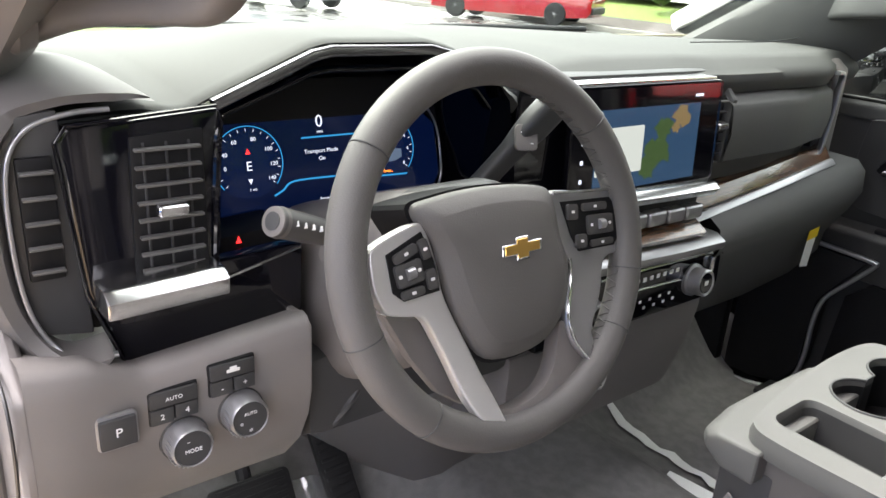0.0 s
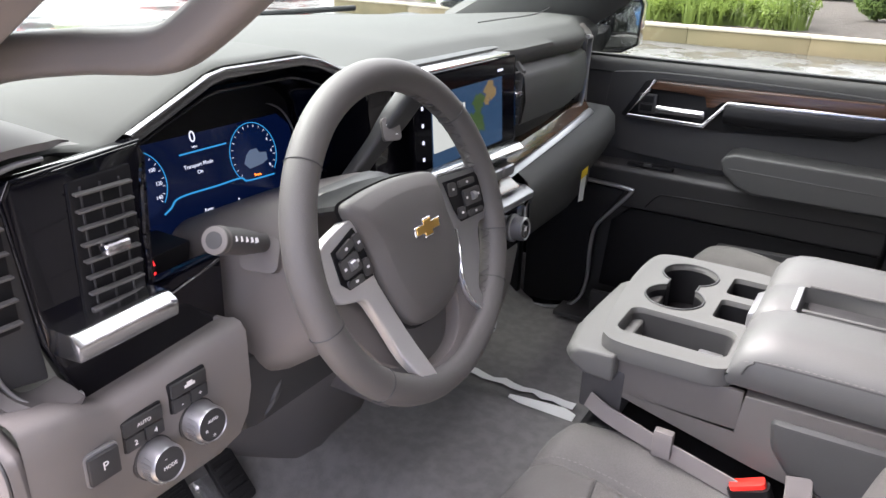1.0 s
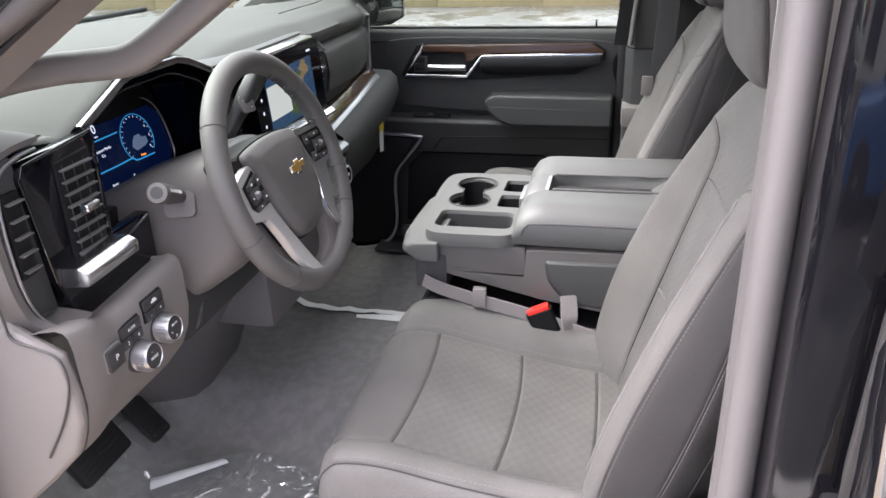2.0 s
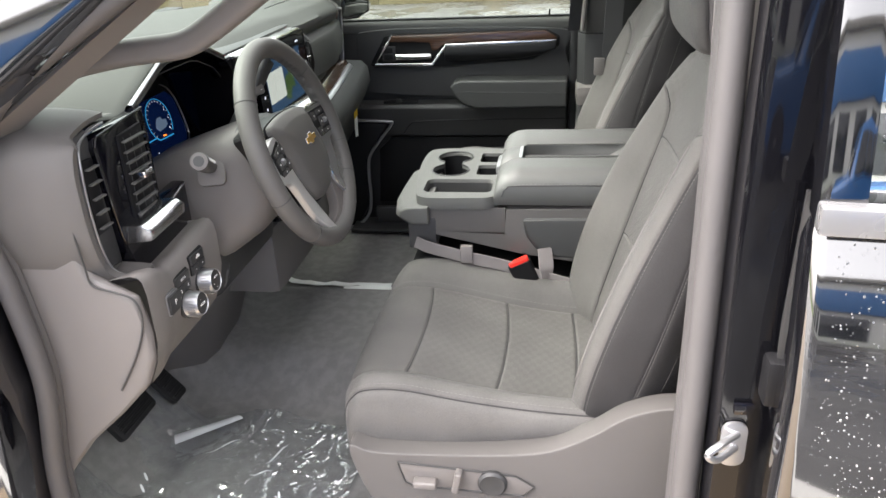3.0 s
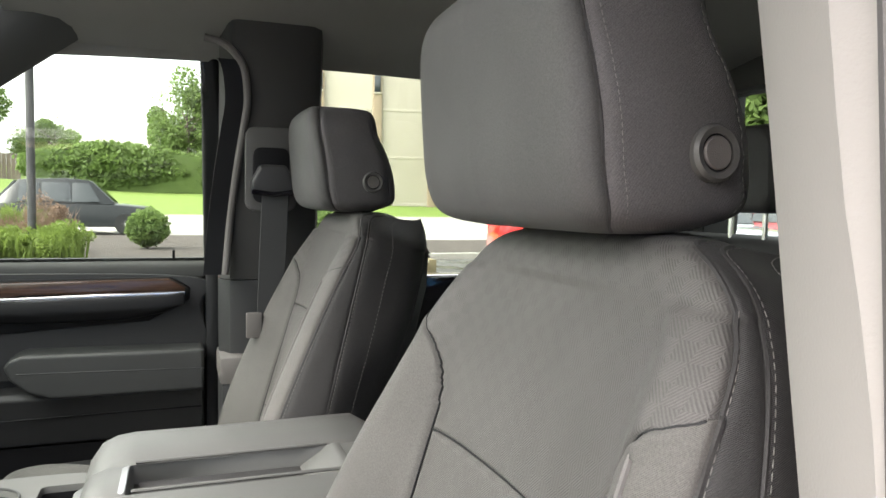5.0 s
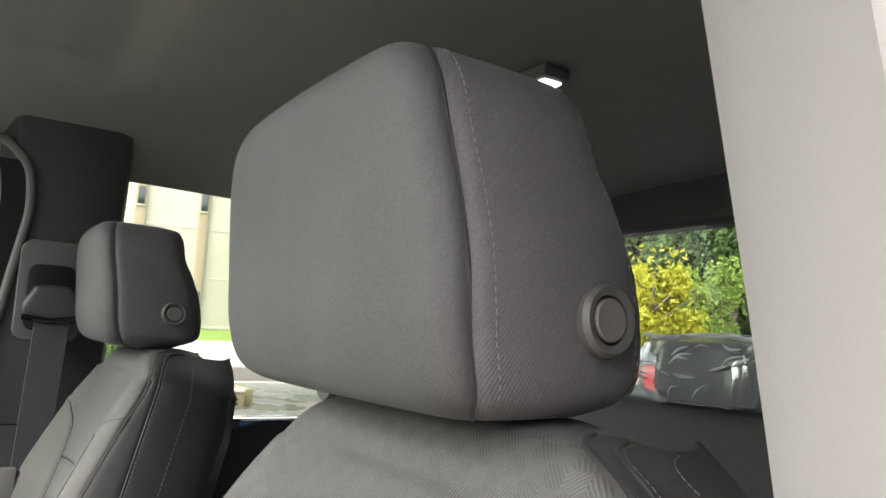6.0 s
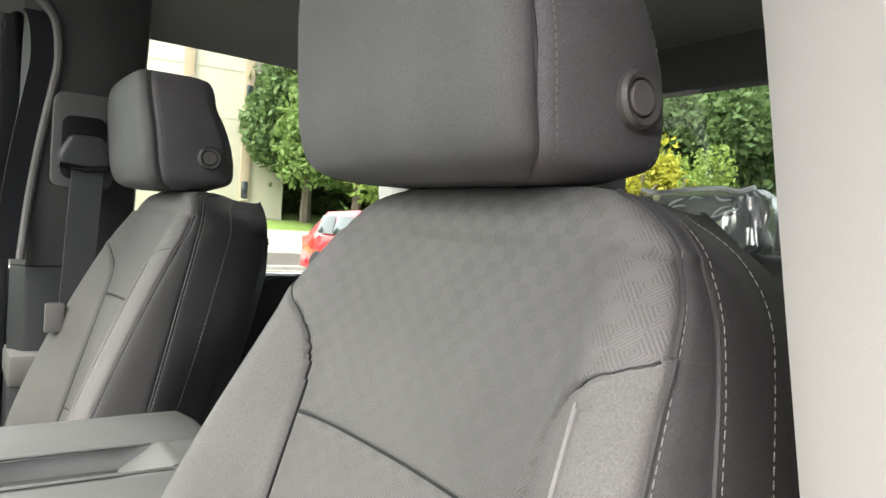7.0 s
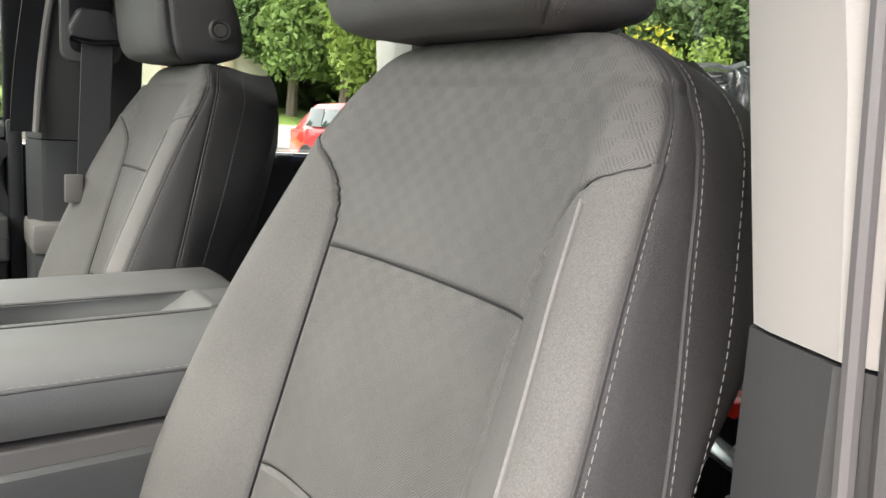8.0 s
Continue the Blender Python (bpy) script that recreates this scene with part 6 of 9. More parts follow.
def seat_cushion(parent, yc):
    last = len(CUSHION_ROWS) - 1
    fine = [k / 110 * last for k in range(111)]
    marks_v = []
    for x_seam in CUSHION_SEAMS:
        lo, hi = 4.0, float(last)
        for _ in range(40):
            m_ = (lo + hi) / 2
            if catmull(CUSHION_ROWS, m_)[0] < x_seam:
                lo = m_
            else:
                hi = m_
        marks_v.append(lo)
        fine += [lo + d for d in (-0.20, -0.14, -0.09, -0.055, -0.03, -0.012, 0.0, 0.012, 0.03, 0.055, 0.09, 0.14, 0.20)]
    rows = []
    for v in sorted(fine):
        x, zc, rise, w = catmull(CUSHION_ROWS, max(0.0, min(last, v)))
        low = min(lerp(0.80, 0.845, ease((x - 0.1) / 0.4)), zc - 0.004)
        top = zc + rise
        half = Half([(0.0, zc + 0.006), (0.06, zc + 0.005), (0.115, zc + 0.003), (0.163, zc + rise * 0.10), (lerp(0.163, w - 0.042, 0.5), zc + rise * 0.66), (w - 0.042, top), (w - 0.018, top - 0.006), (w - 0.005, lerp(low, top, 0.72)), (w, lerp(low, top, 0.42)), (w - 0.006, low + 0.002), (w - 0.030, low - 0.022)])
        s1 = half.mark(lambda a, b: a >= 0.163)
        s2 = half.mark(lambda a, b: a >= w - 0.014)
        rows.append((half, [0.0, s1, max(s2, s1 + 0.01), half.at[-1]], (x, v)))

    def place(info, side, o, z):
        x, v = info
        return (x + 0.024 * (o / 0.25) ** 4 * (1 - ease((v - 2) / 4)) + (0.012 * (1 - (min(o, 0.163) / 0.163) ** 2) * ease(v - 4) * ease((last - v) / 2) - 0.006 * ease(v - 4) * ease((last - v) / 2)), yc + side * o, z)

    def ditch(info, seg, s_, marks, side):
        x, v = info
        d = -groove(s_ - marks[2], 0.0035, 0.0030) * ease((v - 1.5) / 1.5) - groove(s_ - marks[1], 0.004, 0.0045) * ease((v - 2.2) / 1.5)
        if seg == 0:
            for x0 in CUSHION_SEAMS:
                if v > 4:
                    d = min(d, -groove(x - x0, 0.0026, 0.0034))
        return d

    def region(info, seg, side):
        x, v = info
        if seg == 2:
            return "side_out" if side < 0 else "side_in"
        if seg == 1:
            return "bolster_out" if side < 0 else "bolster_in"
        return "nose" if v < marks_v[0] - 1e-6 else "thigh" if v < marks_v[1] - 1e-6 else "seat" if v < marks_v[2] - 1e-6 else "rear"

    twill = (CLOTH_TWILL_LIT, "grey twill bolster")
    looks = {"side_out": (CLOTH_TWILL_LIT, "grey cloth side"), "side_in": (CLOTH_TWILL_LIT, "grey cloth side"), "bolster_out": twill, "bolster_in": twill, "nose": (CLOTH_TWILL_LIT, "grey cloth front roll"), "thigh": (CLOTH_SEAT_LIT, "patterned cloth panel"), "seat": (CLOTH_SEAT_LIT, "patterned cloth panel"), "rear": (CLOTH_SEAT_LIT, "patterned cloth panel")}
    names = {"side_out": "cushion_side", "side_in": "cushion_side", "bolster_out": "cushion_bolster", "bolster_in": "cushion_bolster", "nose": "front_roll", "thigh": "thigh_panel", "seat": "seat_panel", "rear": "rear_panel"}
    grid, mid, edges = padded(rows, (26, 20, 12), place, ditch, parent, looks, names, region)
    for v0 in marks_v:
        j = min(range(len(rows)), key=lambda q: abs(rows[q][2][1] - v0))
        part("seam", tube([p + Vector((0, 0, 0.0004)) for p in grid[j][mid - edges[1]:mid + edges[1] + 1]], 0.0011, 6), PLASTIC_DARK, parent, "dark sewn seam")
    body_rows = [row for row, info in zip(grid, rows) if info[2][1] > 2.0]
    for side in (-1, 1):
        part("stitching", stitches([row[mid + side * (edges[2] - 4)] + Vector((0, 0, 0.001)) for row in body_rows[::2]], 0.0072, 0.0046, 0.00042), THREAD, parent, "pale stitching")
        part("piping", tube([row[mid + side * edges[2]] for row in body_rows[::2]], 0.0016, 6), CLOTH_SIDE, parent)
        part("stitching", stitches([row[mid + side * (edges[1] + 4)] + Vector((0, 0, 0.001)) for row in body_rows[4::2]], 0.0085, 0.0055, 0.0005), THREAD, parent, "pale stitching")


def seat_base(parent, yc):
    for s in (-1, 1):
        y0, y1 = sorted((yc + s * 0.250, yc + s * 0.292))
        outline = [(0.098, 0.838), (0.14, 0.830), (0.24, 0.832), (0.36, 0.840), (0.43, 0.854), (0.49, 0.888), (0.54, 0.925), (0.60, 0.945), (0.66, 0.940), (0.70, 0.90), (0.72, 0.80), (0.69, 0.66), (0.22, 0.655), (0.165, 0.68), (0.125, 0.74)]
        side = part("side_shield", slab([(p.x, p.y) for p in curve([(a, b, 0) for a, b in outline], 4, True)], "y", y0, y1, 0.014, 3), SHELL, parent, "grained grey side shield", 40)
        if s < 0:
            y = yc - 0.2925
            bed = part("switch_bed", slab([(0.180, 0.815), (0.372, 0.801), (0.402, 0.781), (0.385, 0.761), (0.205, 0.768), (0.190, 0.775)], "y", y - 0.002, y + 0.004, 0.003), PLASTIC, side, "recessed switch bed")
            part("switch_bed_edge", tube([(a, y - 0.002, b) for a, b in ((0.180, 0.815), (0.372, 0.801), (0.402, 0.781), (0.385, 0.761), (0.205, 0.768), (0.190, 0.775))], 0.0016, 6, closed=True, up=(0, 1, 0)), PLASTIC_DARK, side)
            part("slide_switch", box(0.205, 0.245, y - 0.020, y, 0.775, 0.789, 0.006, 3), PLASTIC, side)
            part("recline_switch", moved(box(-0.006, 0.006, -0.020, 0.0, -0.020, 0.020, 0.005, 3), Matrix.Translation((0.278, y, 0.791)) @ pose(0, 0, 0, 0, 12, 0)), PLASTIC, side)
            part("lumbar_dial", lathe([(0.024, 0.0), (0.024, 0.006), (0.020, 0.010), (0.016, 0.009), (0.0, 0.0095)], (0.335, y, 0.785), (0, -1, 0), 32), PLASTIC_DARK, side, "round dark dial")
    part("cushion_pan", box(0.16, 0.66, yc - 0.245, yc + 0.245, 0.69, 0.80, 0.02), BLACK, parent)
    for s in (-1, 1):
        part("seat_rail", box(0.12, 0.70, yc + s * 0.19 - 0.025, yc + s * 0.19 + 0.025, 0.585, 0.69, 0.006), BLACK, parent)


seat = thing("front_seat", "dark grey cloth bucket seat with pale stitching by the open door", "seat", (0.35, -0.41, 0.585), "front seats")
seat_base(seat, -0.41)
seat_cushion(seat, -0.41)
seat_back(seat, -0.41)
head_restraint(seat, -0.3765)
other = copy_thing(seat, Matrix.Translation((0.35, 0.42, 0.585)))
tagged(other, "dark grey cloth bucket seat beside the closed door")

# ---- centre seat folded down as a console ----
CONSOLE = surface("console plastic", (0.082, 0.076, 0.073), 0.55, grain=0.3, gscale=1300)
con = thing("centre_console", "grey folded centre seat with cup holders and padded armrest lid", "console", (0.3, 0, 0.62))
part("body", slab([(0.122, 0.992), (0.122, 0.999), (0.318, 0.999), (0.324, 1.048), (0.66, 1.055), (0.66, 0.905), (0.454, 0.930), (0.351, 0.946), (0.242, 0.971), (0.172, 0.987)], "y", -0.174, 0.158, 0.014, 3), CONSOLE, con, "grained grey body")
for y0, y1 in ((-0.174, -0.166), (0.150, 0.158)):
    part("tray_wall", slab([(0.120, 0.995), (0.322, 0.990), (0.322, 1.052), (0.118, 1.052)], "y", y0, y1, 0.002), CONSOLE, con)
part("tray_wall", box(0.116, 0.122, -0.170, 0.154, 0.992, 1.052, 0.002), CONSOLE, con)
part("rear_pad", slab([(0.357, 1.030), (0.62, 1.036), (0.62, 0.925), (0.43, 0.940), (0.388, 0.956), (0.364, 0.988)], "y", -0.181, 0.163, 0.012, 3), ARMREST, con, "dark grey padded rear side")
part("front_tab", soften(loft([[(0.076 + d, y, 1.036), (0.078 + d, y, 1.050), (0.090 + d, y, 1.057), (0.16, y, 1.060), (0.16, y, 1.020), (0.100 + d, y, 1.020)] for y, d in ((-0.196, 0.022), (-0.180, 0.010), (-0.120, 0.0), (-0.04, 0.0), (0.06, 0.004))]), 0.005, 3), TRAY, con, "grey pull tab")
part("front_block", box(0.110, 0.172, -0.176, 0.06, 0.955, 1.028, 0.006), PLASTIC_DARK, con)
# top tray with real wells
top = bmesh.new()
def rim_outline():
    return [(p.x, p.y) for p in curve([(0.128, -0.150, 0), (0.138, -0.176, 0), (0.165, -0.186, 0), (0.24, -0.185, 0), (0.292, -0.177, 0), (0.318, -0.125, 0), (0.322, 0.0, 0), (0.318, 0.12, 0), (0.296, 0.162, 0), (0.20, 0.166, 0), (0.135, 0.160, 0), (0.112, 0.135, 0), (0.107, 0.05, 0), (0.115, -0.06, 0)], 5, True)]


def cup_pair():
    """Two round cup wells joined by a narrow neck."""
    r, out = 0.043, []
    for cx, cy, a0, a1 in ((0.184, -0.004, 122, 418), (0.184, 0.092, -58, 238)):
        out += [(cx + r * math.cos(radians(lerp(a0, a1, i / 24))), cy + r * math.sin(radians(lerp(a0, a1, i / 24)))) for i in range(25)]
    return out


TOPZ = 1.078
wells = [
    ([(x + 0.216, y - 0.108) for x, y in rounded(0.150, 0.084, 0.016, 4)], 0.055),
    (cup_pair(), 0.075),
    ([(x + 0.275, y + 0.090) for x, y in rounded(0.058, 0.070, 0.008, 3)], 0.045),
    ([(x + 0.275, y - 0.002) for x, y in rounded(0.058, 0.070, 0.008, 3)], 0.045)]
rim = rim_outline()
verts_in = []
edges = []
vo = [top.verts.new((x, y, TOPZ)) for x, y in rim]
edges += [top.edges.new((vo[i], vo[(i + 1) % len(vo)])) for i in range(len(vo))]
for outline, depth in wells:
    vi = [top.verts.new((x, y, TOPZ)) for x, y in outline]
    edges += [top.edges.new((vi[i], vi[(i + 1) % len(vi)])) for i in range(len(vi))]
    verts_in.append((vi, depth, outline))
bmesh.ops.triangle_fill(top, use_beauty=True, use_dissolve=False, edges=edges)


def within(x, y, outline):
    odd = False
    for (ax, ay), (bx, by) in zip(outline, outline[1:] + outline[:1]):
        if (ay > y) != (by > y) and x < (bx - ax) * (y - ay) / (by - ay) + ax:
            odd = not odd
    return odd


bad = [f for f in top.faces if any(within(f.calc_center_median().x, f.calc_center_median().y, o) for o, _ in wells)]
bmesh.ops.delete(top, geom=bad, context="FACES_ONLY")
for vi, depth, outline in verts_in:
    cx, cy = sum(p[0] for p in outline) / len(outline), sum(p[1] for p in outline) / len(outline)
    prev = vi
    for k, dz in ((0.97, 0.004), (0.93, depth)):
        ring = [top.verts.new((cx + (x - cx) * k, cy + (y - cy) * k, TOPZ - dz)) for x, y in outline]
        for i in range(len(ring)):
            j = (i + 1) % len(ring)
            top.faces.new((prev[i], prev[j], ring[j], ring[i]))
        prev = ring
    top.faces.new(prev)
prev = vo
for out, dz in ((1.0, 0.003), (1.010, 0.010), (1.000, 0.026)):
    ring = [top.verts.new((0.21 + (x - 0.21) * (1 + (out - 1) * 1.2) + (0.0), y * out, TOPZ - dz)) for x, y in rim]
    for i in range(len(ring)):
        j = (i + 1) % len(ring)
        top.faces.new((prev[j], prev[i], ring[i], ring[j]))
    prev = ring
bmesh.ops.recalc_face_normals(top, faces=top.faces)
part("tray_top", top, TRAY, con, "grey tray with cup holders", 30)
part("coin_step", box(0.246, 0.280, -0.130, -0.090, 1.024, 1.052, 0.004), SILVER, con)
part("cup_ring", tube([(x, y, TOPZ + 0.0005) for x, y in cup_pair()], 0.0018, 6, closed=True), PLASTIC_DARK, con)
for n, (outline, depth) in enumerate(wells):
    cx, cy = sum(p[0] for p in outline) / len(outline), sum(p[1] for p in outline) / len(outline)
    liner = loft([[(cx + (x - cx) * k, cy + (y - cy) * k, TOPZ - dz) for x, y in outline] for k, dz in ((0.955, 0.008), (0.925, depth - 0.008), (0.02, depth - 0.007))], caps=False)
    part("well_liner", liner, BLACK if n else PLASTIC_DARK, con, "black rubber well liner" if n else "dark grey well liner")
# padded lid: two raised rolls with a channel and a latch between
def lid_section(x, drop, side):
    z0 = 1.058
    h = 1.130 - drop
    return [(x, -0.172, z0), (x, -0.180, z0 + 0.018), (x, -0.178, lerp(z0, h, 0.66)), (x, -0.160, h - 0.004), (x, -0.130, h), (x, -0.060, h - 0.004), (x, -0.046, h - 0.010), (x, -0.042, h - 0.032 * side), (x, 0.046, h - 0.032 * side), (x, 0.050, h - 0.010), (x, 0.064, h - 0.004), (x, 0.140, h), (x, 0.166, h - 0.004), (x, 0.182, lerp(z0, h, 0.66)), (x, 0.182, z0 + 0.018), (x, 0.176, z0)]
loops = [lid_section(x, d, s) for x, d, s in ((0.296, 0.052, 0.0), (0.300, 0.030, 0.0), (0.312, 0.012, 0.1), (0.330, 0.003, 0.2), (0.352, 0.0, 0.3), (0.356, 0.0, 1.0), (0.45, 0.0, 1.0), (0.555, -0.001, 1.0), (0.585, -0.002, 0.25), (0.64, -0.002, 0.2), (0.66, 0.01, 0.0))]
part("lid", loft(loops), VINYL, con, "padded grey vinyl lid with a grip channel", 55)
part("latch", soften(loft([[(0.292, -0.040, z), (0.352, -0.042, z + 0.026), (0.352, 0.046, z + 0.026), (0.292, 0.044, z)] for z in (1.072, 1.098)]), 0.005), SILVER, con, "silver-grey latch plate")
part("channel_floor", box(0.362, 0.556, -0.040, 0.044, 1.0980, 1.1010, 0.002), PLASTIC_DARK, con, "dark channel floor")
part("channel_end", soften(loft([[(0.548, y, 1.100), (0.590, y, 1.1275), (0.600, y, 1.1275), (0.600, y, 1.100)] for y in (-0.040, 0.044)]), 0.003), TRAY, con, "sloping grip at the channel's end")
for y in (-0.044, 0.048):
    part("channel_lip", tube([(0.358, y, 1.1235), (0.45, y, 1.1240), (0.585, y, 1.1250)], 0.0022, 6), TRAY, con)
part("stitching", stitches(curve([(0.315, -0.1795, 1.098), (0.36, -0.1805, 1.107), (0.45, -0.1805, 1.108), (0.62, -0.1805, 1.110)], 6)), THREAD, con, "pale stitching")
part("lid_seam", tube(curve([(0.315, -0.180, 1.080), (0.325, -0.1808, 1.098), (0.36, -0.1808, 1.104), (0.62, -0.1808, 1.106)], 6), 0.0014, 6), PLASTIC_DARK, con)
part("base_cushion", soften(loft([[(0.105, y, 0.905), (0.135, y, 0.940), (0.30, y, 0.920), (0.60, y, 0.870), (0.60, y, 0.62), (0.16, y, 0.62), (0.12, y, 0.80)] for y in (-0.188, 0.165)]), 0.02, 3), BLACK, con, "black seat base underneath")

# belts and buckle between seat and console
belt = thing("lap_belt", "grey lap belt webbing lying along the console", "seat belt", (0.3, -0.17, 0.95))
part("webbing", sweep(curve([(0.125, -0.178, 0.972), (0.16, -0.184, 0.960), (0.24, -0.191, 0.943), (0.33, -0.196, 0.925), (0.40, -0.198, 0.905), (0.47, -0.200, 0.885)], 8), rounded(0.003, 0.028, 0.001, 1)), STRAP, belt)
part("webbing_loop", sweep(curve([(0.405, -0.184, 0.965), (0.408, -0.192, 0.948), (0.410, -0.200, 0.925), (0.412, -0.203, 0.905)], 6), rounded(0.032, 0.003, 0.001, 1)), STRAP, belt)
part("slider", box(0.226, 0.252, -0.200, -0.186, 0.932, 0.972, 0.003), STRAP, belt)
part("anchor", lathe([(0.024, 0), (0.024, 0.008), (0.012, 0.014), (0.0, 0.015)], (0.452, -0.186, 0.872), (0, -0.4, 1), 24), BLACK, belt)
buckle = thing("seat_buckle", "black seat belt buckle with a red release button", "buckle", (0.37, -0.20, 0.85))
b0, b1 = Vector((0.395, -0.190, 0.835)), Vector((0.352, -0.196, 0.935))
bm = sweep([lerp(b0, b1, k / 6) for k in range(7)], rounded(0.052, 0.024, 0.008), up=(0, -1, 0), scale=lambda k: 0.75 + 0.25 * ease(k * 2))
part("body", bm, BLACK, buckle)
m = Matrix.Translation(b1) @ (b1 - b0).to_track_quat("Z", "Y").to_matrix().to_4x4()
part("red_button", moved(slab(rounded(0.018, 0.044, 0.005), "z", -0.004, 0.007, 0.003), m @ pose(0, 0, 0, 0, 0, 0)), RED, buckle, "red release button")
part("stem", tube([(0.42, -0.19, 0.78), (0.395, -0.19, 0.835)], 0.016), BLACK, buckle)

# ---- passenger door ----
door = thing("passenger_door", "closed dark grey passenger door with wood trim and armrest", "door", (0.1, 0.87, 0.6))
part("door_card", slab([(-0.46, 0.53), (0.462, 0.53), (0.462, 1.292), (-0.46, 1.286)], "y", 0.880, 0.92, 0.008), PLASTIC_DARK, door, "dark grained door card")
part("sill_roll", soften(loft([[(x, 0.868, 1.262), (x, 0.872, 1.288), (x, 0.885, 1.298), (x, 0.93, 1.296), (x, 0.93, 1.25)] for x in (-0.46, 0.462)]), 0.006), PAD, door, "grey sill roll")
part("sill_seal", box(-0.46, 0.465, 0.885, 0.905, 1.292, 1.304, 0.004), RUBBER, door)
part("upper_swell", slab([(p.x, p.y) for p in curve([(-0.245, 1.24, 0), (-0.21, 1.268, 0), (0.0, 1.275, 0), (0.44, 1.262, 0), (0.45, 1.20, 0), (0.44, 1.06, 0), (0.10, 1.05, 0), (-0.15, 1.06, 0), (-0.245, 1.09, 0)], 5, True)], "y", 0.855, 0.885, 0.012, 3), PLASTIC_DARK, door, "swelled upper panel")
recess = [(-0.205, 1.160), (-0.150, 1.252), (-0.12, 1.262), (0.39, 1.265), (0.43, 1.240), (0.428, 1.212), (0.345, 1.168), (0.05, 1.150), (-0.185, 1.150)]
part("pull_recess", slab(recess, "y", 0.846, 0.858, 0.006), BLACK, door, "dark pull recess")
part("wood_trim", slab([(-0.135, 1.236), (-0.118, 1.256), (0.385, 1.262), (0.421, 1.240), (0.418, 1.233), (0.10, 1.232), (0.045, 1.222), (0.030, 1.206), (0.012, 1.206), (0.005, 1.232)], "y", 0.832, 0.850, 0.004), WOOD_DOOR, door, "dark brown wood trim")
bez = [(-0.132, 1.236), (-0.185, 1.162), (0.010, 1.160), (0.060, 1.222), (0.418, 1.230)]
part("bezel", sweep([(a, 0.838, b) for a, b in bez], rounded(0.012, 0.014, 0.004), up=(0, -1, 0)), CHROME, door, "satin chrome bezel")
part("bezel_top", sweep([(-0.132, 0.838, 1.237), (-0.122, 0.838, 1.258)], rounded(0.008, 0.010, 0.003), up=(0, -1, 0)), CHROME, door)
pull = part("door_pull", soften(loft([[(x, 0.842, z + 0.022), (x, 0.816, z + 0.020), (x, 0.812, z - 0.006), (x, 0.822, z - 0.026 * k), (x, 0.842, z - 0.030 * k)] for x, z, k in ((0.056, 1.200, 0.9), (0.12, 1.200, 1.0), (0.30, 1.203, 1.0), (0.38, 1.206, 0.6), (0.418, 1.212, 0.2))]), 0.005), BLACK, door, "black door pull")
part("door_handle", soften(loft([[(x, 0.842, 1.198), (x, 0.824, 1.198), (x, 0.820, 1.190), (x, 0.826, 1.178), (x, 0.842, 1.178)] for x in (-0.110, 0.012)]), 0.004), CHROME, door, "chrome inside handle")
part("lock_switch", box(-0.158, -0.112, 0.836, 0.845, 1.172, 1.222, 0.004), PLASTIC_DARK, door)
for i in range(2):
    part("switch_key", box(-0.152, -0.120, 0.832, 0.838, 1.178 + 0.022 * i, 1.196 + 0.022 * i, 0.003), BLACK, door)
rest = [(0.076, 1.096), (0.086, 1.110), (0.11, 1.118), (0.456, 1.115), (0.456, 1.028), (0.16, 1.026), (0.12, 1.040), (0.088, 1.068)]
part("armrest", slab(rest, "y", 0.770, 0.87, 0.018, 4), ARMREST, door, "padded grey armrest")
part("armrest_seam", tube([(0.10, 0.7705, 1.082), (0.456, 0.7705, 1.075)], 0.0014, 6), PLASTIC_DARK, door)
part("mid_ledge", soften(loft([[(x, 0.88, 1.034), (x, 0.822, 1.030), (x, 0.812, 1.018), (x, 0.822, 0.975), (x, 0.836, 0.915), (x, 0.88, 0.905)] for x in (-0.30, 0.456)]), 0.006, 3), PLASTIC_DARK, door, "dark ledge")
part("ledge_line", tube(curve([(-0.10, 0.8215, 0.928), (-0.07, 0.8185, 0.965), (-0.04, 0.8180, 0.972), (0.10, 0.818, 0.976), (0.452, 0.818, 0.980)], 5), 0.0018, 6), BLACK, door)
part("window_switch", box(-0.165, -0.045, 0.826, 0.850, 1.030, 1.040, 0.004), BLACK, door)
part("switch_lever", box(-0.120, -0.098, 0.822, 0.836, 1.036, 1.046, 0.003), PLASTIC_DARK, door)
spk = curve([(-0.42, 0.80, 0.985), (-0.25, 0.812, 0.978), (-0.150, 0.815, 0.972), (-0.140, 0.815, 0.962), (-0.185, 0.815, 0.905), (-0.225, 0.815, 0.850), (-0.235, 0.815, 0.79), (-0.235, 0.815, 0.69), (-0.250, 0.81, 0.625), (-0.30, 0.80, 0.585), (-0.40, 0.79, 0.57)], 4)
part("speaker_trim", sweep(spk, rounded(0.010, 0.012, 0.004), up=(0, -1, 0)), SILVER, door, "dull silver speaker trim")
part("speaker_cover", slab([(-0.43, 0.565), (-0.28, 0.60), (-0.245, 0.66), (-0.240, 0.84), (-0.20, 0.90), (-0.155, 0.965), (-0.43, 0.975)], "y", 0.815, 0.88, 0.006), BLACK, door, "black speaker cover")
part("pocket_back", slab([(-0.215, 0.66), (0.45, 0.66), (0.45, 0.905), (-0.15, 0.905), (-0.20, 0.86)], "y", 0.862, 0.879, 0.004), BLACK, door, "dark door pocket")
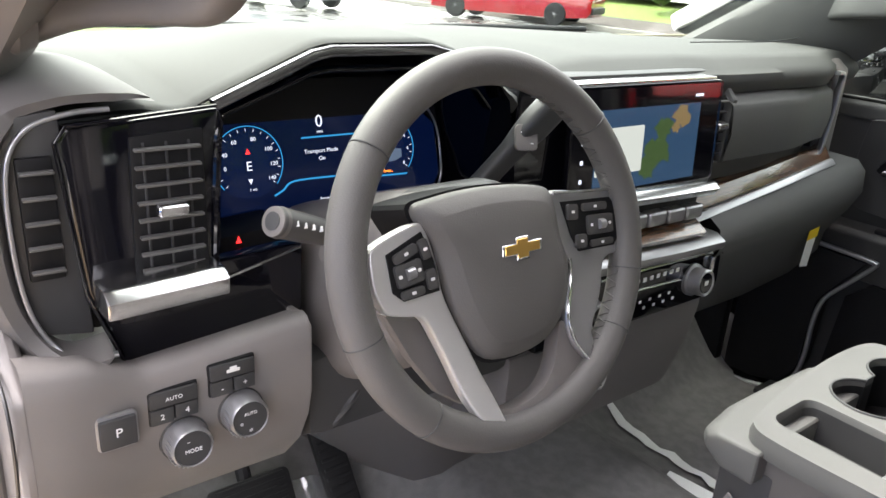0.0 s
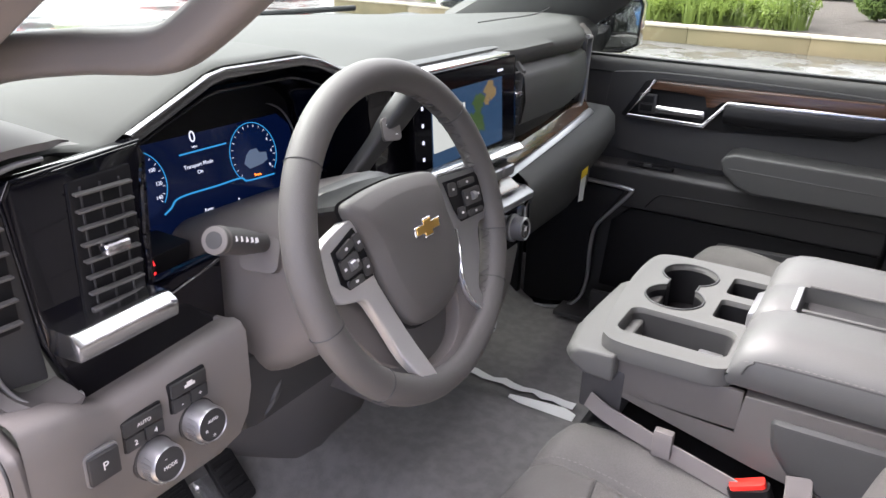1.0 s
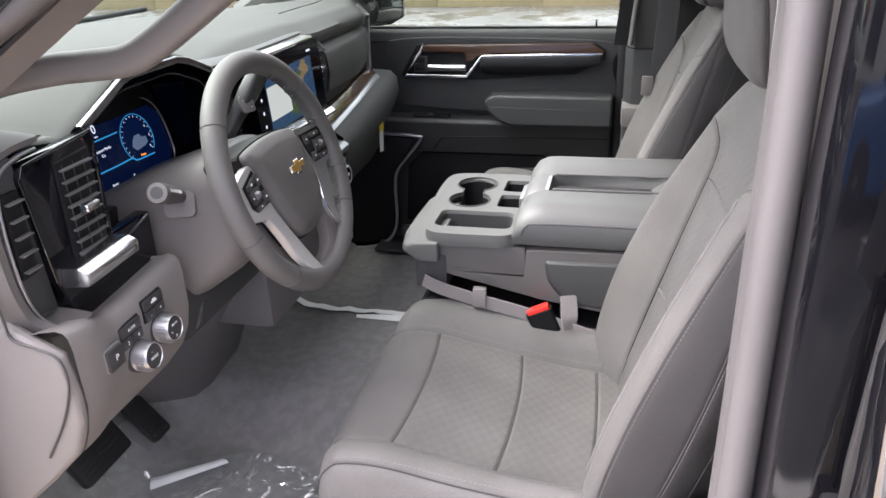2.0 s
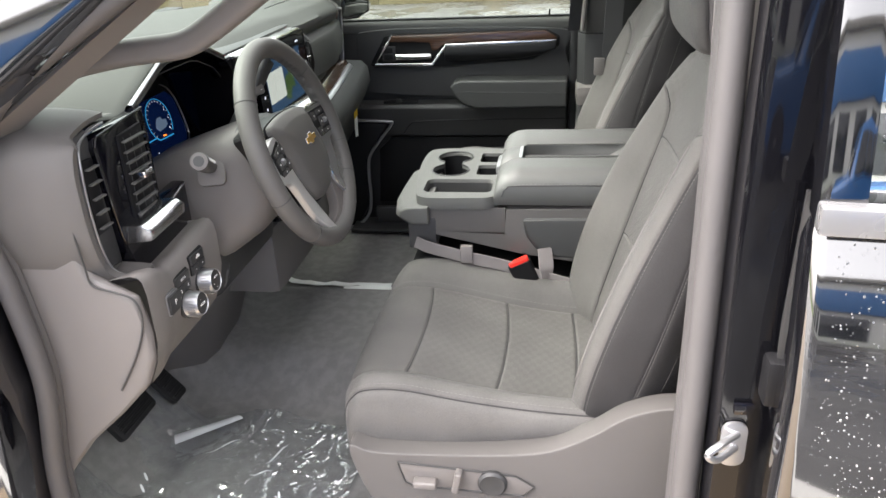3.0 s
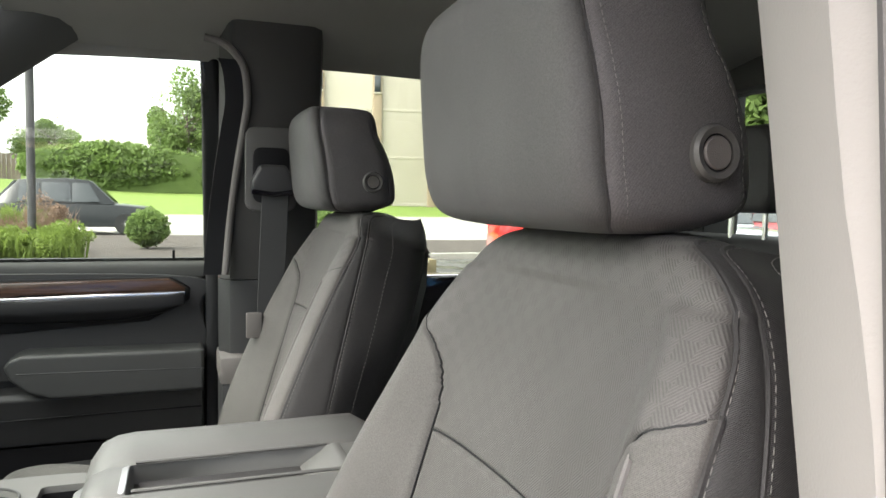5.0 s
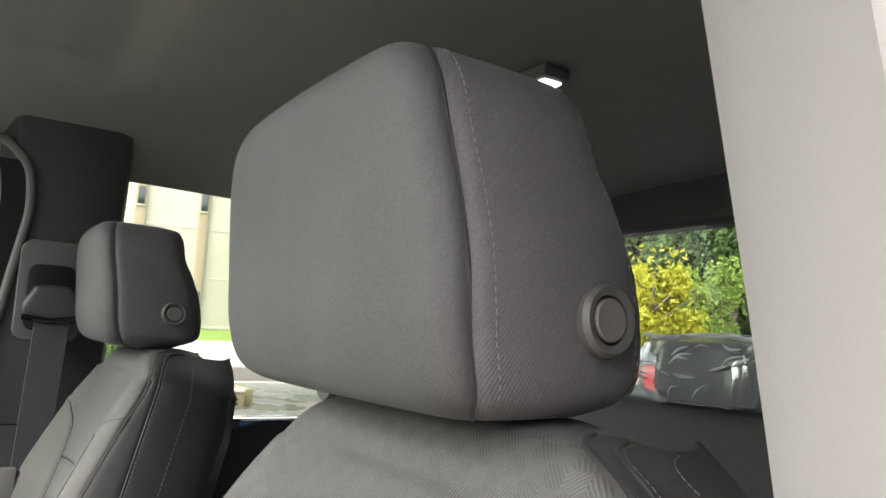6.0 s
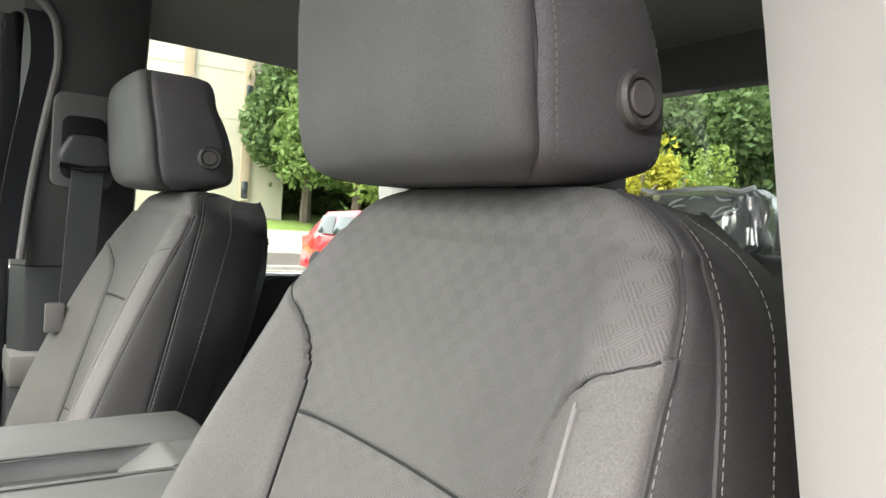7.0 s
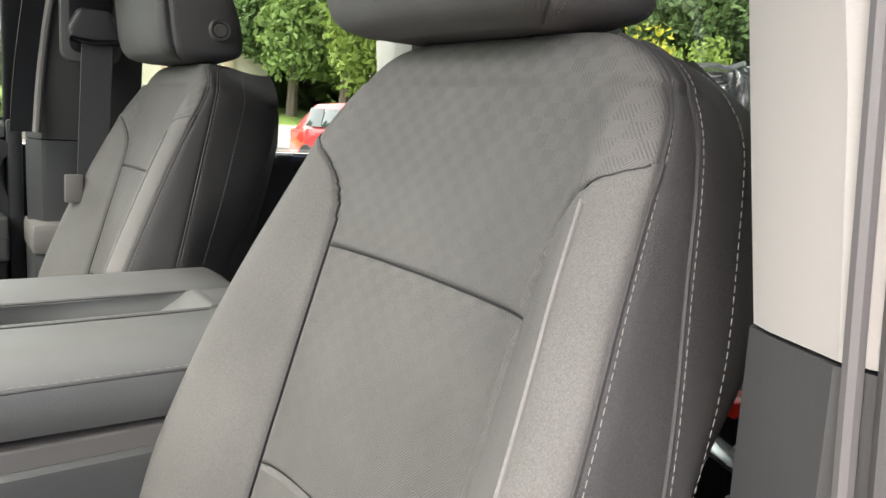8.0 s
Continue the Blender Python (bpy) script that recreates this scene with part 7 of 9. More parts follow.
part("pocket_lip", soften(loft([[(x, 0.80, 0.60), (x, 0.795, 0.64), (x, 0.798, z), (x, 0.812, z + 0.004), (x, 0.822, z - 0.01), (x, 0.84, 0.60)] for x, z in ((-0.215, 0.660), (-0.05, 0.665), (0.05, 0.76), (0.10, 0.875), (0.45, 0.890))]), 0.006), PLASTIC_DARK, door, "dark pocket lip")
part("door_edge", box(0.462, 0.490, 0.850, 0.92, 0.53, 1.30, 0.008), RUBBER, door)
part("window_frame", sweep([(0.485, 0.895, 1.29), (0.480, 0.82, 1.55), (0.475, 0.765, 1.735), (0.40, 0.755, 1.765), (0.22, 0.752, 1.76)], rounded(0.05, 0.04, 0.012)), BLACK, door)
part("lock_pin", lathe([(0.003, 0), (0.003, 0.024), (0.0015, 0.026)], (0.395, 0.888, 1.296), (0, 0, 1), 10), BLACK, door)
part("sail_cover", slab([(-0.52, 1.285), (-0.332, 1.292), (-0.312, 1.46), (-0.36, 1.46)], "y", 0.868, 0.89, 0.006), BLACK, door, "black mirror sail")
mirror = thing("door_mirror", "black door mirror with clear glass, wet with rain", "mirror", (-0.28, 1.0, 1.3))
hous = [(-0.385, 1.30), (-0.36, 1.278), (-0.27, 1.286), (-0.225, 1.310), (-0.222, 1.42), (-0.235, 1.445), (-0.36, 1.462), (-0.385, 1.45)]
MIRROR = surface("mirror glass", (0.75, 0.77, 0.76), 0.03, metal=1.0, var=0.01, grain=0.0, rvar=0.01)
turn_m = Matrix.Translation((-0.32, 1.05, 1.37)) @ pose(0, 0, 0, 0, 0, 6) @ Matrix.Translation((0.30, -1.05, -1.37))
part("housing", moved(soften(loft([[(-0.30 + (x + 0.30) * k, y, 1.37 + (z - 1.37) * k) for x, z in hous] for y, k in ((1.05, 1.0), (1.10, 1.0), (1.16, 0.85), (1.19, 0.5))]), 0.004), turn_m), PAINT, mirror)
part("glass", moved(slab([(-0.30 + (x + 0.30) * 0.93, 1.37 + (z - 1.37) * 0.93) for x, z in hous], "y", 1.046, 1.051, 0.002), turn_m), MIRROR, mirror, "mirror glass")
part("arm", soften(loft([[(-0.40, y, 1.29), (-0.34, y, 1.29), (-0.34, y, 1.34), (-0.40, y, 1.34)] for y in (0.88, 1.08)]), 0.01), BLACK, mirror)

# passenger shoulder belt
sb = thing("shoulder_belt", "dark shoulder belt hanging from the pillar guide", "seat belt", (0.58, 0.62, 0.7))
part("guide_plate", slab([(u + 0.580, v + 1.497) for u, v in rounded(0.100, 0.165, 0.018)], "y", 0.622, 0.64, 0.006, 3), SLAT, sb, "dark grained guide plate")
part("guide_recess", slab([(u + 0.580, v + 1.485) for u, v in rounded(0.072, 0.110, 0.016)], "y", 0.6195, 0.630, 0.003), BLACK, sb, "recess behind the guide")
part("guide", slab([(0.542, 1.452), (0.618, 1.452), (0.622, 1.472), (0.606, 1.505), (0.556, 1.505), (0.538, 1.472)], "y", 0.592, 0.622, 0.008, 3), PLASTIC_DARK, sb)
part("guide_lip", tube([(0.540, 0.588, 1.452), (0.58, 0.583, 1.447), (0.622, 0.588, 1.452)], 0.005, 8), GLOSS, sb)
part("webbing", sweep(curve([(0.585, 0.592, 1.455), (0.580, 0.605, 1.30), (0.575, 0.625, 1.1), (0.57, 0.64, 0.85), (0.57, 0.64, 0.66)], 6), rounded(0.052, 0.003, 0.001, 1), up=(0, 1, 0)), STRAP_DARK, sb)
part("latch_tongue", box(0.530, 0.56, 0.600, 0.612, 1.165, 1.215, 0.003), PLASTIC, sb)
anchor = thing("pillar_box", "dark plastic housing at the foot of the pillar", "housing", (0.53, 0.72, 0.8))
part("body", box(0.485, 0.585, 0.66, 0.80, 0.60, 1.100, 0.015), PLASTIC_DARK, anchor)
part("cap", box(0.482, 0.590, 0.655, 0.80, 1.06, 1.118, 0.012), PLASTIC, anchor)

# ---- driver's grab handle ----
grab = thing("grab_handle", "grey moulded grab handle on the A-pillar", "handle", (-0.1, -0.74, 1.48))
gpts = curve([(-0.25, -0.775, 1.445), (-0.215, -0.728, 1.466), (-0.16, -0.692, 1.475), (-0.12, -0.680, 1.478), (-0.07, -0.675, 1.484), (-0.03, -0.675, 1.503), (0.03, -0.680, 1.540), (0.10, -0.690, 1.585), (0.15, -0.706, 1.622), (0.19, -0.735, 1.66)], 6)
part("grip", sweep(gpts, rounded(0.030, 0.036, 0.012)), PLASTIC, grab, "", 60)
for p in (gpts[3], gpts[-4]):
    part("end_cap", lathe([(0.0, -0.004), (0.026, -0.002), (0.030, 0.010), (0.024, 0.024), (0.0, 0.028)], (p.x, p.y - 0.030, p.z), (0, 1, 0), 20), PLASTIC, grab, "rounded end cap")
grab2 = thing("grab_handle", "pale grey moulded grab handle on the far A-pillar", "handle", (-0.1, 0.74, 1.48))
part("grip", sweep([(p.x - 0.10 - 0.07 * ease((p.x - 0.0) / 0.2), -p.y, p.z + 0.02) for p in gpts], rounded(0.034, 0.048, 0.012)), PAD, grab2, "", 60)
for p in (gpts[3], gpts[-4]):
    part("end_cap", lathe([(0.0, -0.004), (0.026, -0.002), (0.030, 0.010), (0.024, 0.024), (0.0, 0.028)], (p.x - 0.10 - 0.07 * ease(p.x / 0.2), -p.y + 0.030, p.z + 0.02), (0, -1, 0), 20), PAD, grab2, "rounded end cap")

# ---- rear seat ----
bench = thing("rear_bench", "dark grey cloth rear bench seat", "bench seat", (1.3, 0, 0.6))
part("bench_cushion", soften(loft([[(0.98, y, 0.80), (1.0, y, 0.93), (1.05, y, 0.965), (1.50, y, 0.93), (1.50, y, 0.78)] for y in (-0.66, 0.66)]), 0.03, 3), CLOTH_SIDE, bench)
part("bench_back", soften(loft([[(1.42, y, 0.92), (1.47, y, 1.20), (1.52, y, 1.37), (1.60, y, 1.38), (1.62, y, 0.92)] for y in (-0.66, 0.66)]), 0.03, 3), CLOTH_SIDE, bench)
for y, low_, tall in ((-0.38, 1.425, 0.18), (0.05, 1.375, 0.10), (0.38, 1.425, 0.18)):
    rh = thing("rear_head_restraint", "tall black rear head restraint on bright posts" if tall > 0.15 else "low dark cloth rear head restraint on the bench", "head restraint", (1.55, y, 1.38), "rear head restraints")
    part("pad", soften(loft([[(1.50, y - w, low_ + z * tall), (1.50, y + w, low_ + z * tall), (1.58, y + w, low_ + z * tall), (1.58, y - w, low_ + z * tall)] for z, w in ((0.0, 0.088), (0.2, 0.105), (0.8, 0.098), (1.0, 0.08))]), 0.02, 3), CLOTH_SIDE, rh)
    for side in (-1, 1):
        part("post", tube([(1.54, y + side * 0.05, 1.36), (1.54, y + side * 0.05, low_ + 0.02)], 0.006, 10), CHROME, rh, "bright post")
buck2 = thing("rear_buckle", "red and black rear seat belt buckle", "buckle", (1.02, -0.44, 0.96))
part("body", box(0.99, 1.04, -0.457, -0.417, 0.955, 1.075, 0.008), BLACK, buck2)
part("red_button", box(0.993, 1.037, -0.454, -0.420, 1.070, 1.090, 0.004), RED, buck2, "red release button")
tong = thing("belt_tongue", "bright steel seat belt tongue on grey webbing", "belt tongue", (0.80, -0.60, 1.1))
TM = Matrix.Translation((0.757, -0.592, 1.145)) @ pose(0, 0, 0, 20, 35, -30)
part("plate", moved(slab(rounded(0.055, 0.030, 0.005), "z", 0, 0.003, 0.0008), TM), CHROME, tong, "bright steel plate")
part("grip", moved(box(0.020, 0.052, -0.026, 0.026, -0.006, 0.010, 0.005), TM), PLASTIC, tong)
part("webbing", sweep(curve([(0.785, -0.606, 1.12), (0.82, -0.64, 1.03), (0.86, -0.68, 0.90), (0.86, -0.69, 0.70)], 5), rounded(0.004, 0.046, 0.001, 1)), STRAP, tong)
lamp = thing("dome_lamp", "small white roof lamp with a clear lens", "lamp", (1.08, -0.015, 1.80))
part("base", box(1.06, 1.105, -0.047, 0.018, 1.803, 1.822, 0.006), PLASTIC, lamp)
part("lens", box(1.067, 1.098, -0.038, 0.008, 1.799, 1.808, 0.004), glowing("lamp lens", (0.95, 0.95, 1.0), 0.35), lamp, "lit white lens")

# ---- things on the floor ----
def film_material(name, gloss, rough, cloud=0.08):
    m, nt, p = base_material(name)
    nt.nodes.remove(p)
    mix = nt.nodes.new("ShaderNodeMixShader")
    tc = node(nt, "ShaderNodeTexCoord")
    nz = node(nt, "ShaderNodeTexNoise", Scale=7.0, Detail=5.0, Roughness=0.55, Distortion=0.8)
    nz.noise_type = "RIDGED_MULTIFRACTAL"
    nt.links.new(tc.outputs["Object"], nz.inputs["Vector"])
    mix.inputs[0].default_value = gloss
    shine = node(nt, "ShaderNodeBsdfGlossy", Roughness=rough)
    clear = node(nt, "ShaderNodeBsdfTransparent", Color=(0.90, 0.91, 0.92, 1))
    bump = node(nt, "ShaderNodeBump", Strength=0.7, Distance=0.004)
    nt.links.new(nz.outputs["Fac"], bump.inputs["Height"])
    nt.links.new(bump.outputs["Normal"], shine.inputs["Normal"])
    nt.links.new(clear.outputs[0], mix.inputs[1])
    nt.links.new(shine.outputs[0], mix.inputs[2])
    haze = nt.nodes.new("ShaderNodeMixShader")
    haze.inputs[0].default_value = cloud
    milk = node(nt, "ShaderNodeBsdfDiffuse", Color=(0.8, 0.82, 0.83, 1))
    nt.links.new(mix.outputs[0], haze.inputs[1])
    nt.links.new(milk.outputs[0], haze.inputs[2])
    nt.links.new(haze.outputs[0], nt.nodes["Material Output"].inputs[0])
    return m


FILM = film_material("clear film", 0.22, 0.10)
fx0, fx1, fy0, fy1 = -0.50, 0.05, -0.79, -0.31
rows = []
for i in range(130):
    x = lerp(fx0, fx1, i / 129)
    row = []
    for j in range(110):
        y = lerp(fy0, fy1 + 0.02 * math.sin(21 * x), j / 109)
        a = noise.noise((x * 9, y * 11, 0.3))
        b = noise.noise((x * 31 + 2 * a, y * 26, 1.7))
        row.append((x + 0.02 * math.sin(9 * j / 110), y, floor_z(x, y) + 0.006 + 0.007 * (1 - abs(a)) ** 8 + 0.004 * (1 - abs(b)) ** 9))
    rows.append(row)
film_thing = thing("floor_film", "crumpled clear plastic film lying on the driver's carpet", "plastic film", (-0.2, -0.5, 0.58))
part("sheet", loft(rows, closed=False, caps=False), FILM, film_thing, "", 25)
# Pale colour for the turned-up corner and for glints on film creases.
FLAP_AND_GLINT = surface("pale film flap and glint", (0.55, 0.57, 0.58), 0.25, grain=0.2, gscale=90, var=0.2)
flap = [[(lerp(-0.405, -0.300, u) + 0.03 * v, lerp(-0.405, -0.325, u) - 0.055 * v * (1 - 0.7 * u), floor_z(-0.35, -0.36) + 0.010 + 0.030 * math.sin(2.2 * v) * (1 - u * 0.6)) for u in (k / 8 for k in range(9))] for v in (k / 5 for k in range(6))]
part("flap", loft(flap, closed=False, caps=False), FLAP_AND_GLINT, film_thing, "pale turned-up corner", 60)
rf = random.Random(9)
# Pale slivers painted in as highlights on the clear film.
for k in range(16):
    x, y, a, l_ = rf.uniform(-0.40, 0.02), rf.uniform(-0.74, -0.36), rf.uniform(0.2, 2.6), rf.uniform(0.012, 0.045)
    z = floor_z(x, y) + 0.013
    part("crease", loft([[(x + l_ * t_ * math.cos(a) - w_ * math.sin(a), y + l_ * t_ * math.sin(a) + w_ * math.cos(a), z + 0.004 * math.sin(3 * t_)) for w_ in (-0.0025 * (1 - t_ * t_), 0.0, 0.0025 * (1 - t_ * t_))] for t_ in (-1.0, -0.5, 0.0, 0.5, 1.0)], closed=False, caps=False), FLAP_AND_GLINT, film_thing)
WRAP = film_material("wrapping film", 0.26, 0.16, 0.14)
wrap = thing("plastic_wrap", "crumpled clear plastic wrapped over a rear head restraint", "plastic wrap", (1.54, 0.05, 1.37))
for y in (0.05,):
    loops = []
    for z, w in ((1.37, 0.105), (1.39, 0.128), (1.42, 0.131), (1.45, 0.129), (1.472, 0.121), (1.484, 0.10), (1.487, 0.05)):
        ring = []
        for i in range(120):
            a = 2 * math.pi * i / 120
            u, v = math.copysign(abs(math.cos(a)) ** 0.4, math.cos(a)), math.copysign(abs(math.sin(a)) ** 0.4, math.sin(a))
            k = 1.02 + 0.14 * noise.noise((u * 5 + y * 9, v * 9, z * 60)) + 0.09 * abs(noise.noise((u * 13, v * 21, z * 90)))
            ring.append((1.54 + 0.055 * (w / 0.131) * u * k, y + w * v * k, z + 0.006 * noise.noise((u * 7, v * 7, z * 30 + y))))
        loops.append(ring)
    part("film", loft(loops), WRAP, wrap, "", 25)
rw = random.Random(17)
# Pale ridges stand in for bright highlights on the wrapping.
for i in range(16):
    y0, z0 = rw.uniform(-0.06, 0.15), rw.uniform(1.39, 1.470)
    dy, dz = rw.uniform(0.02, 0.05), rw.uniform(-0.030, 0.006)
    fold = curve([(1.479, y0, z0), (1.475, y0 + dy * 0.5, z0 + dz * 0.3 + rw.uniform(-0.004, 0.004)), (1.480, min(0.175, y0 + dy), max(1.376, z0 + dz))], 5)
    part("fold", tube(fold, rw.uniform(0.0012, 0.0028), 6, scale=lambda k: 0.25 + 1.5 * k * (1 - k) * 2), FLAP_AND_GLINT, wrap, "painted glint along a film crease")
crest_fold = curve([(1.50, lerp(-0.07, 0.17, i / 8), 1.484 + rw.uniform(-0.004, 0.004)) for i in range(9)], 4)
part("fold", tube(crest_fold, 0.0045, 6), FLAP_AND_GLINT, wrap, "painted glint along a film crease")
strip = thing("paper_strip", "torn white paper strip lying across the floor tunnel", "paper", (-0.2, 0.3, 0.66))
rngs = random.Random(3)
line = [(lerp(-0.44, -0.07, k / 14), 0.355 - 0.01 * k / 14 + rngs.uniform(-0.006, 0.006)) for k in range(15)]
w = [rngs.uniform(0.006, 0.013) for _ in line]
part("strip", loft([[(x, y - a, floor_z(x, y) + 0.006), (x, y + a, floor_z(x, y) + 0.008), (x, y + a, floor_z(x, y) + 0.0095), (x, y - a, floor_z(x, y) + 0.0075)] for (x, y), a in zip(line, w)]), PAPER, strip)
part("torn_end", loft([[(x, y - a, floor_z(x, y) + 0.008), (x, y + a, floor_z(x, y) + 0.012), (x, y + a, floor_z(x, y) + 0.014), (x, y - a, floor_z(x, y) + 0.010)] for x, y, a in ((-0.19, 0.245, 0.004), (-0.15, 0.248, 0.012), (-0.11, 0.252, 0.018), (-0.07, 0.262, 0.024), (-0.045, 0.275, 0.012))]), PAPER, strip)

# ---- open rear door on the driver's side ----
LEAN = Matrix(((1, 0, 0, 0), (0, 1, 0.24, -0.24 * 1.34), (0, 0, 1, 0), (0, 0, 0, 1)))
rdoor = thing("rear_door", "gloss black rear door standing ajar, wet with rain", "door", (0.80, -0.95, 0.5))
RM = Matrix.Translation((0.672, -0.93, 0)) @ pose(0, 0, 0, 0, 0, -7)
skin = [(0.45, 0.025), (0.52, 0.010), (0.60, 0.000), (0.75, -0.010), (0.95, -0.018), (1.08, -0.019), (1.16, -0.016), (1.21, -0.009), (1.25, 0.001), (1.29, 0.015), (1.32, 0.028), (1.34, 0.038)]
part("skin", moved(loft([[(0.0, 0.012 + d, z), (0.006, -0.010 + d, z), (0.02, -0.018 + d, z), (0.40, -0.024 + d, z), (0.78, -0.028 + d, z), (0.78, 0.07, z), (0.03, 0.07, z), (0.0, 0.05, z)] for z, d in skin]), RM), PAINT, rdoor, "gloss black skin", 60)
part("door_seal", moved(tube([(0.012, 0.045, 0.50), (0.006, 0.045, 0.80), (0.006, 0.045, 1.20), (0.008, 0.040, 1.36)], 0.009, 8), RM), RUBBER, rdoor)
part("window_frame", moved(joined(box(0.0, 0.045, -0.02, 0.04, 1.34, 1.76, 0.01), box(0.0, 0.74, -0.005, 0.04, 1.75, 1.79, 0.01), box(0.70, 0.75, -0.01, 0.04, 1.34, 1.76, 0.01)), RM @ LEAN), PAINT, rdoor)
STRIP = surface("grey window strip", (0.23, 0.23, 0.235), 0.28, metal=0.6, grain=0.0, var=0.06)
part("window_strip", moved(box(0.0, 0.76, -0.034, -0.010, 1.342, 1.370, 0.004), RM), STRIP, rdoor, "grey satin window strip")
part("window_pane", moved(box(0.045, 0.70, 0.005, 0.010, 1.34, 1.76, 0.001), RM @ LEAN), GLASS_DARK, rdoor, "tinted glass with rain drops")
for z in (0.72, 1.10):
    part("hinge", joined(box(0.665, 0.70, -0.90, -0.86, z, z + 0.06, 0.006), lathe([(0.009, 0), (0.009, 0.08)], (0.70, -0.90, z - 0.01), (0, 0, 1), 12), box(0.70, 0.74, -0.93, -0.895, z, z + 0.06, 0.006)), BLACK, rdoor)
check = thing("door_check", "black door check strap and bolt between jamb and rear door", "door check", (0.70, -0.90, 1.13))
part("strap", sweep(curve([(0.690, -0.882, 1.185), (0.700, -0.905, 1.205), (0.722, -0.925, 1.215), (0.745, -0.935, 1.215)], 6), rounded(0.006, 0.018, 0.002, 2)), BLACK, check)
part("bracket", box(0.682, 0.740, -0.905, -0.876, 1.155, 1.168, 0.004), BLACK, check)
part("bolt", lathe([(0.016, 0), (0.016, 0.004), (0.010, 0.005), (0.010, 0.014), (0.006, 0.015), (0.0, 0.012)], (0.700, -0.877, 1.125), (0, -1, 0), 6), GLOSS, check, "black hexagon bolt")
part("clip", box(0.640, 0.662, -0.882, -0.876, 1.075, 1.090, 0.002), GLOSS, check, "small black clip")
strk = thing("door_striker", "bright steel door striker bolted to the black jamb", "striker", (0.63, -0.87, 1.03))
part("plate", slab([(x + 0.645, z + 1.03) for x, z in rounded(0.030, 0.064, 0.012)], "y", -0.881, -0.876, 0.001), SILVER, strk)
part("loop", tube(curve([(0.648, -0.880, 1.046), (0.622, -0.905, 1.046), (0.610, -0.910, 1.036), (0.622, -0.905, 1.026), (0.648, -0.880, 1.026)], 5), 0.0045, 10), SILVER, strk)


def drops(parent, m, width, height, count, seed, small=0.0004, large=0.0014, lift=None):
    """Rain drops beaded on a face: m carries x along, y up, z out."""
    r = random.Random(seed)
    out = bmesh.new()
    for _ in range(count):
        u, v = r.uniform(0, width), r.uniform(0, height)
        s_ = small + (large - small) * r.random() ** 3
        sq = r.uniform(0.9, 1.5)
        out_ = lift(u, v) if lift else 0.0
        weld(out, [[(u + s_ * k * math.cos(a), v + s_ * k * sq * math.sin(a), h * s_ + out_) for a in [math.pi * i / 4 for i in range(8)]] for k, h in ((1.0, 0.0), (0.85, 0.35), (0.35, 0.6))])
    bmesh.ops.recalc_face_normals(out, faces=out.faces)
    return part("rain_drops", moved(out, m), WATER_GLINT, parent, "rain drops, their glints put in as grey")


# Grey in the colour stands for the highlights on clear drops.
WATER_GLINT = surface("rain water with grey glints", (0.13, 0.135, 0.14), 0.04, grain=0.0, coat=1.0, rvar=0.02)
OUTWARD = Matrix(((1, 0, 0), (0, 0, -1), (0, 1, 0))).to_4x4()
drops(rdoor, RM @ Matrix.Translation((0.03, -0.0183, 0.62)) @ OUTWARD, 0.45, 0.70, 5200, 5, 0.0004, 0.0014, lambda u, v: 0.0155 * min(u, 0.37) + 0.0103 * max(0.0, u - 0.37) - table(0.62 + v, skin)[0])
drops(rdoor, RM @ LEAN @ Matrix.Translation((0.05, 0.004, 1.38)) @ OUTWARD, 0.64, 0.36, 1100, 6)
drops(mirror, turn_m @ Matrix.Translation((-0.375, 1.0455, 1.29)) @ OUTWARD, 0.14, 0.15, 260, 7, 0.0006, 0.0022)

# ---- outside ----
def bed(name, outline, z, material, label):
    bm = bmesh.new()
    bm.faces.new([bm.verts.new((x, y, z)) for x, y in outline])
    geom = bmesh.ops.extrude_face_region(bm, geom=bm.faces[:])
    bmesh.ops.translate(bm, verts=[v for v in geom["geom"] if isinstance(v, bmesh.types.BMVert)], vec=(0, 0, -0.4))
    bmesh.ops.recalc_face_normals(bm, faces=bm.faces)
    return solo(name, bm, material, label, "ground", kind="structure")


STONE = mottled("mossy tan stone", (0.125, 0.098, 0.052), (0.215, 0.172, 0.098), 5.0, 0.85, 0.5, 0.02, (0.105, 0.100, 0.050))
STONE_TOP = mottled("pale worn stone", (0.34, 0.30, 0.225), (0.46, 0.42, 0.33), 11.0, 0.8, 0.4, 0.01)
BED = 0.27
kerb = thing("kerb", "low mossy tan stone kerb wall round the raised planting bed", "kerb", (-3.0, 12.95, 0), kind="structure")
q = random.Random(21)
for i in range(8):
    x = -11.0 + 2 * i
    part("stone", box(x + 0.002, x + 1.998, 12.85 + q.uniform(-0.006, 0.006), 13.10, -0.1, 0.262, 0.012, 2), STONE, kerb)
    part("coping", box(x + 0.002, x + 1.998, 12.83 + q.uniform(-0.004, 0.004), 13.12, 0.263, 0.312 + q.uniform(-0.003, 0.003), 0.012, 2), STONE_TOP, kerb, "pale worn top stone")
for x in (-11.25, 5.0):
    part("end_stone", box(x, x + 0.25, 13.12, 17.2, -0.1, 0.30, 0.012, 2), STONE, kerb)
for name, x0, x1 in (("kerb_1", -40, -11.26), ("kerb_2", 5.26, 34)):
    solo(name, box(x0, x1, 17.0, 17.2, -0.1, 0.15, 0.03, 3), CONCRETE, "pale concrete kerb along the parking lot", "kerb", kind="structure")
bed("raised_bed", [(-11.0, 13.10), (5.0, 13.10), (5.0, 24.4), (-11.0, 24.4)], BED, MULCH, "raised bed of dark bark mulch planted with shrubs")
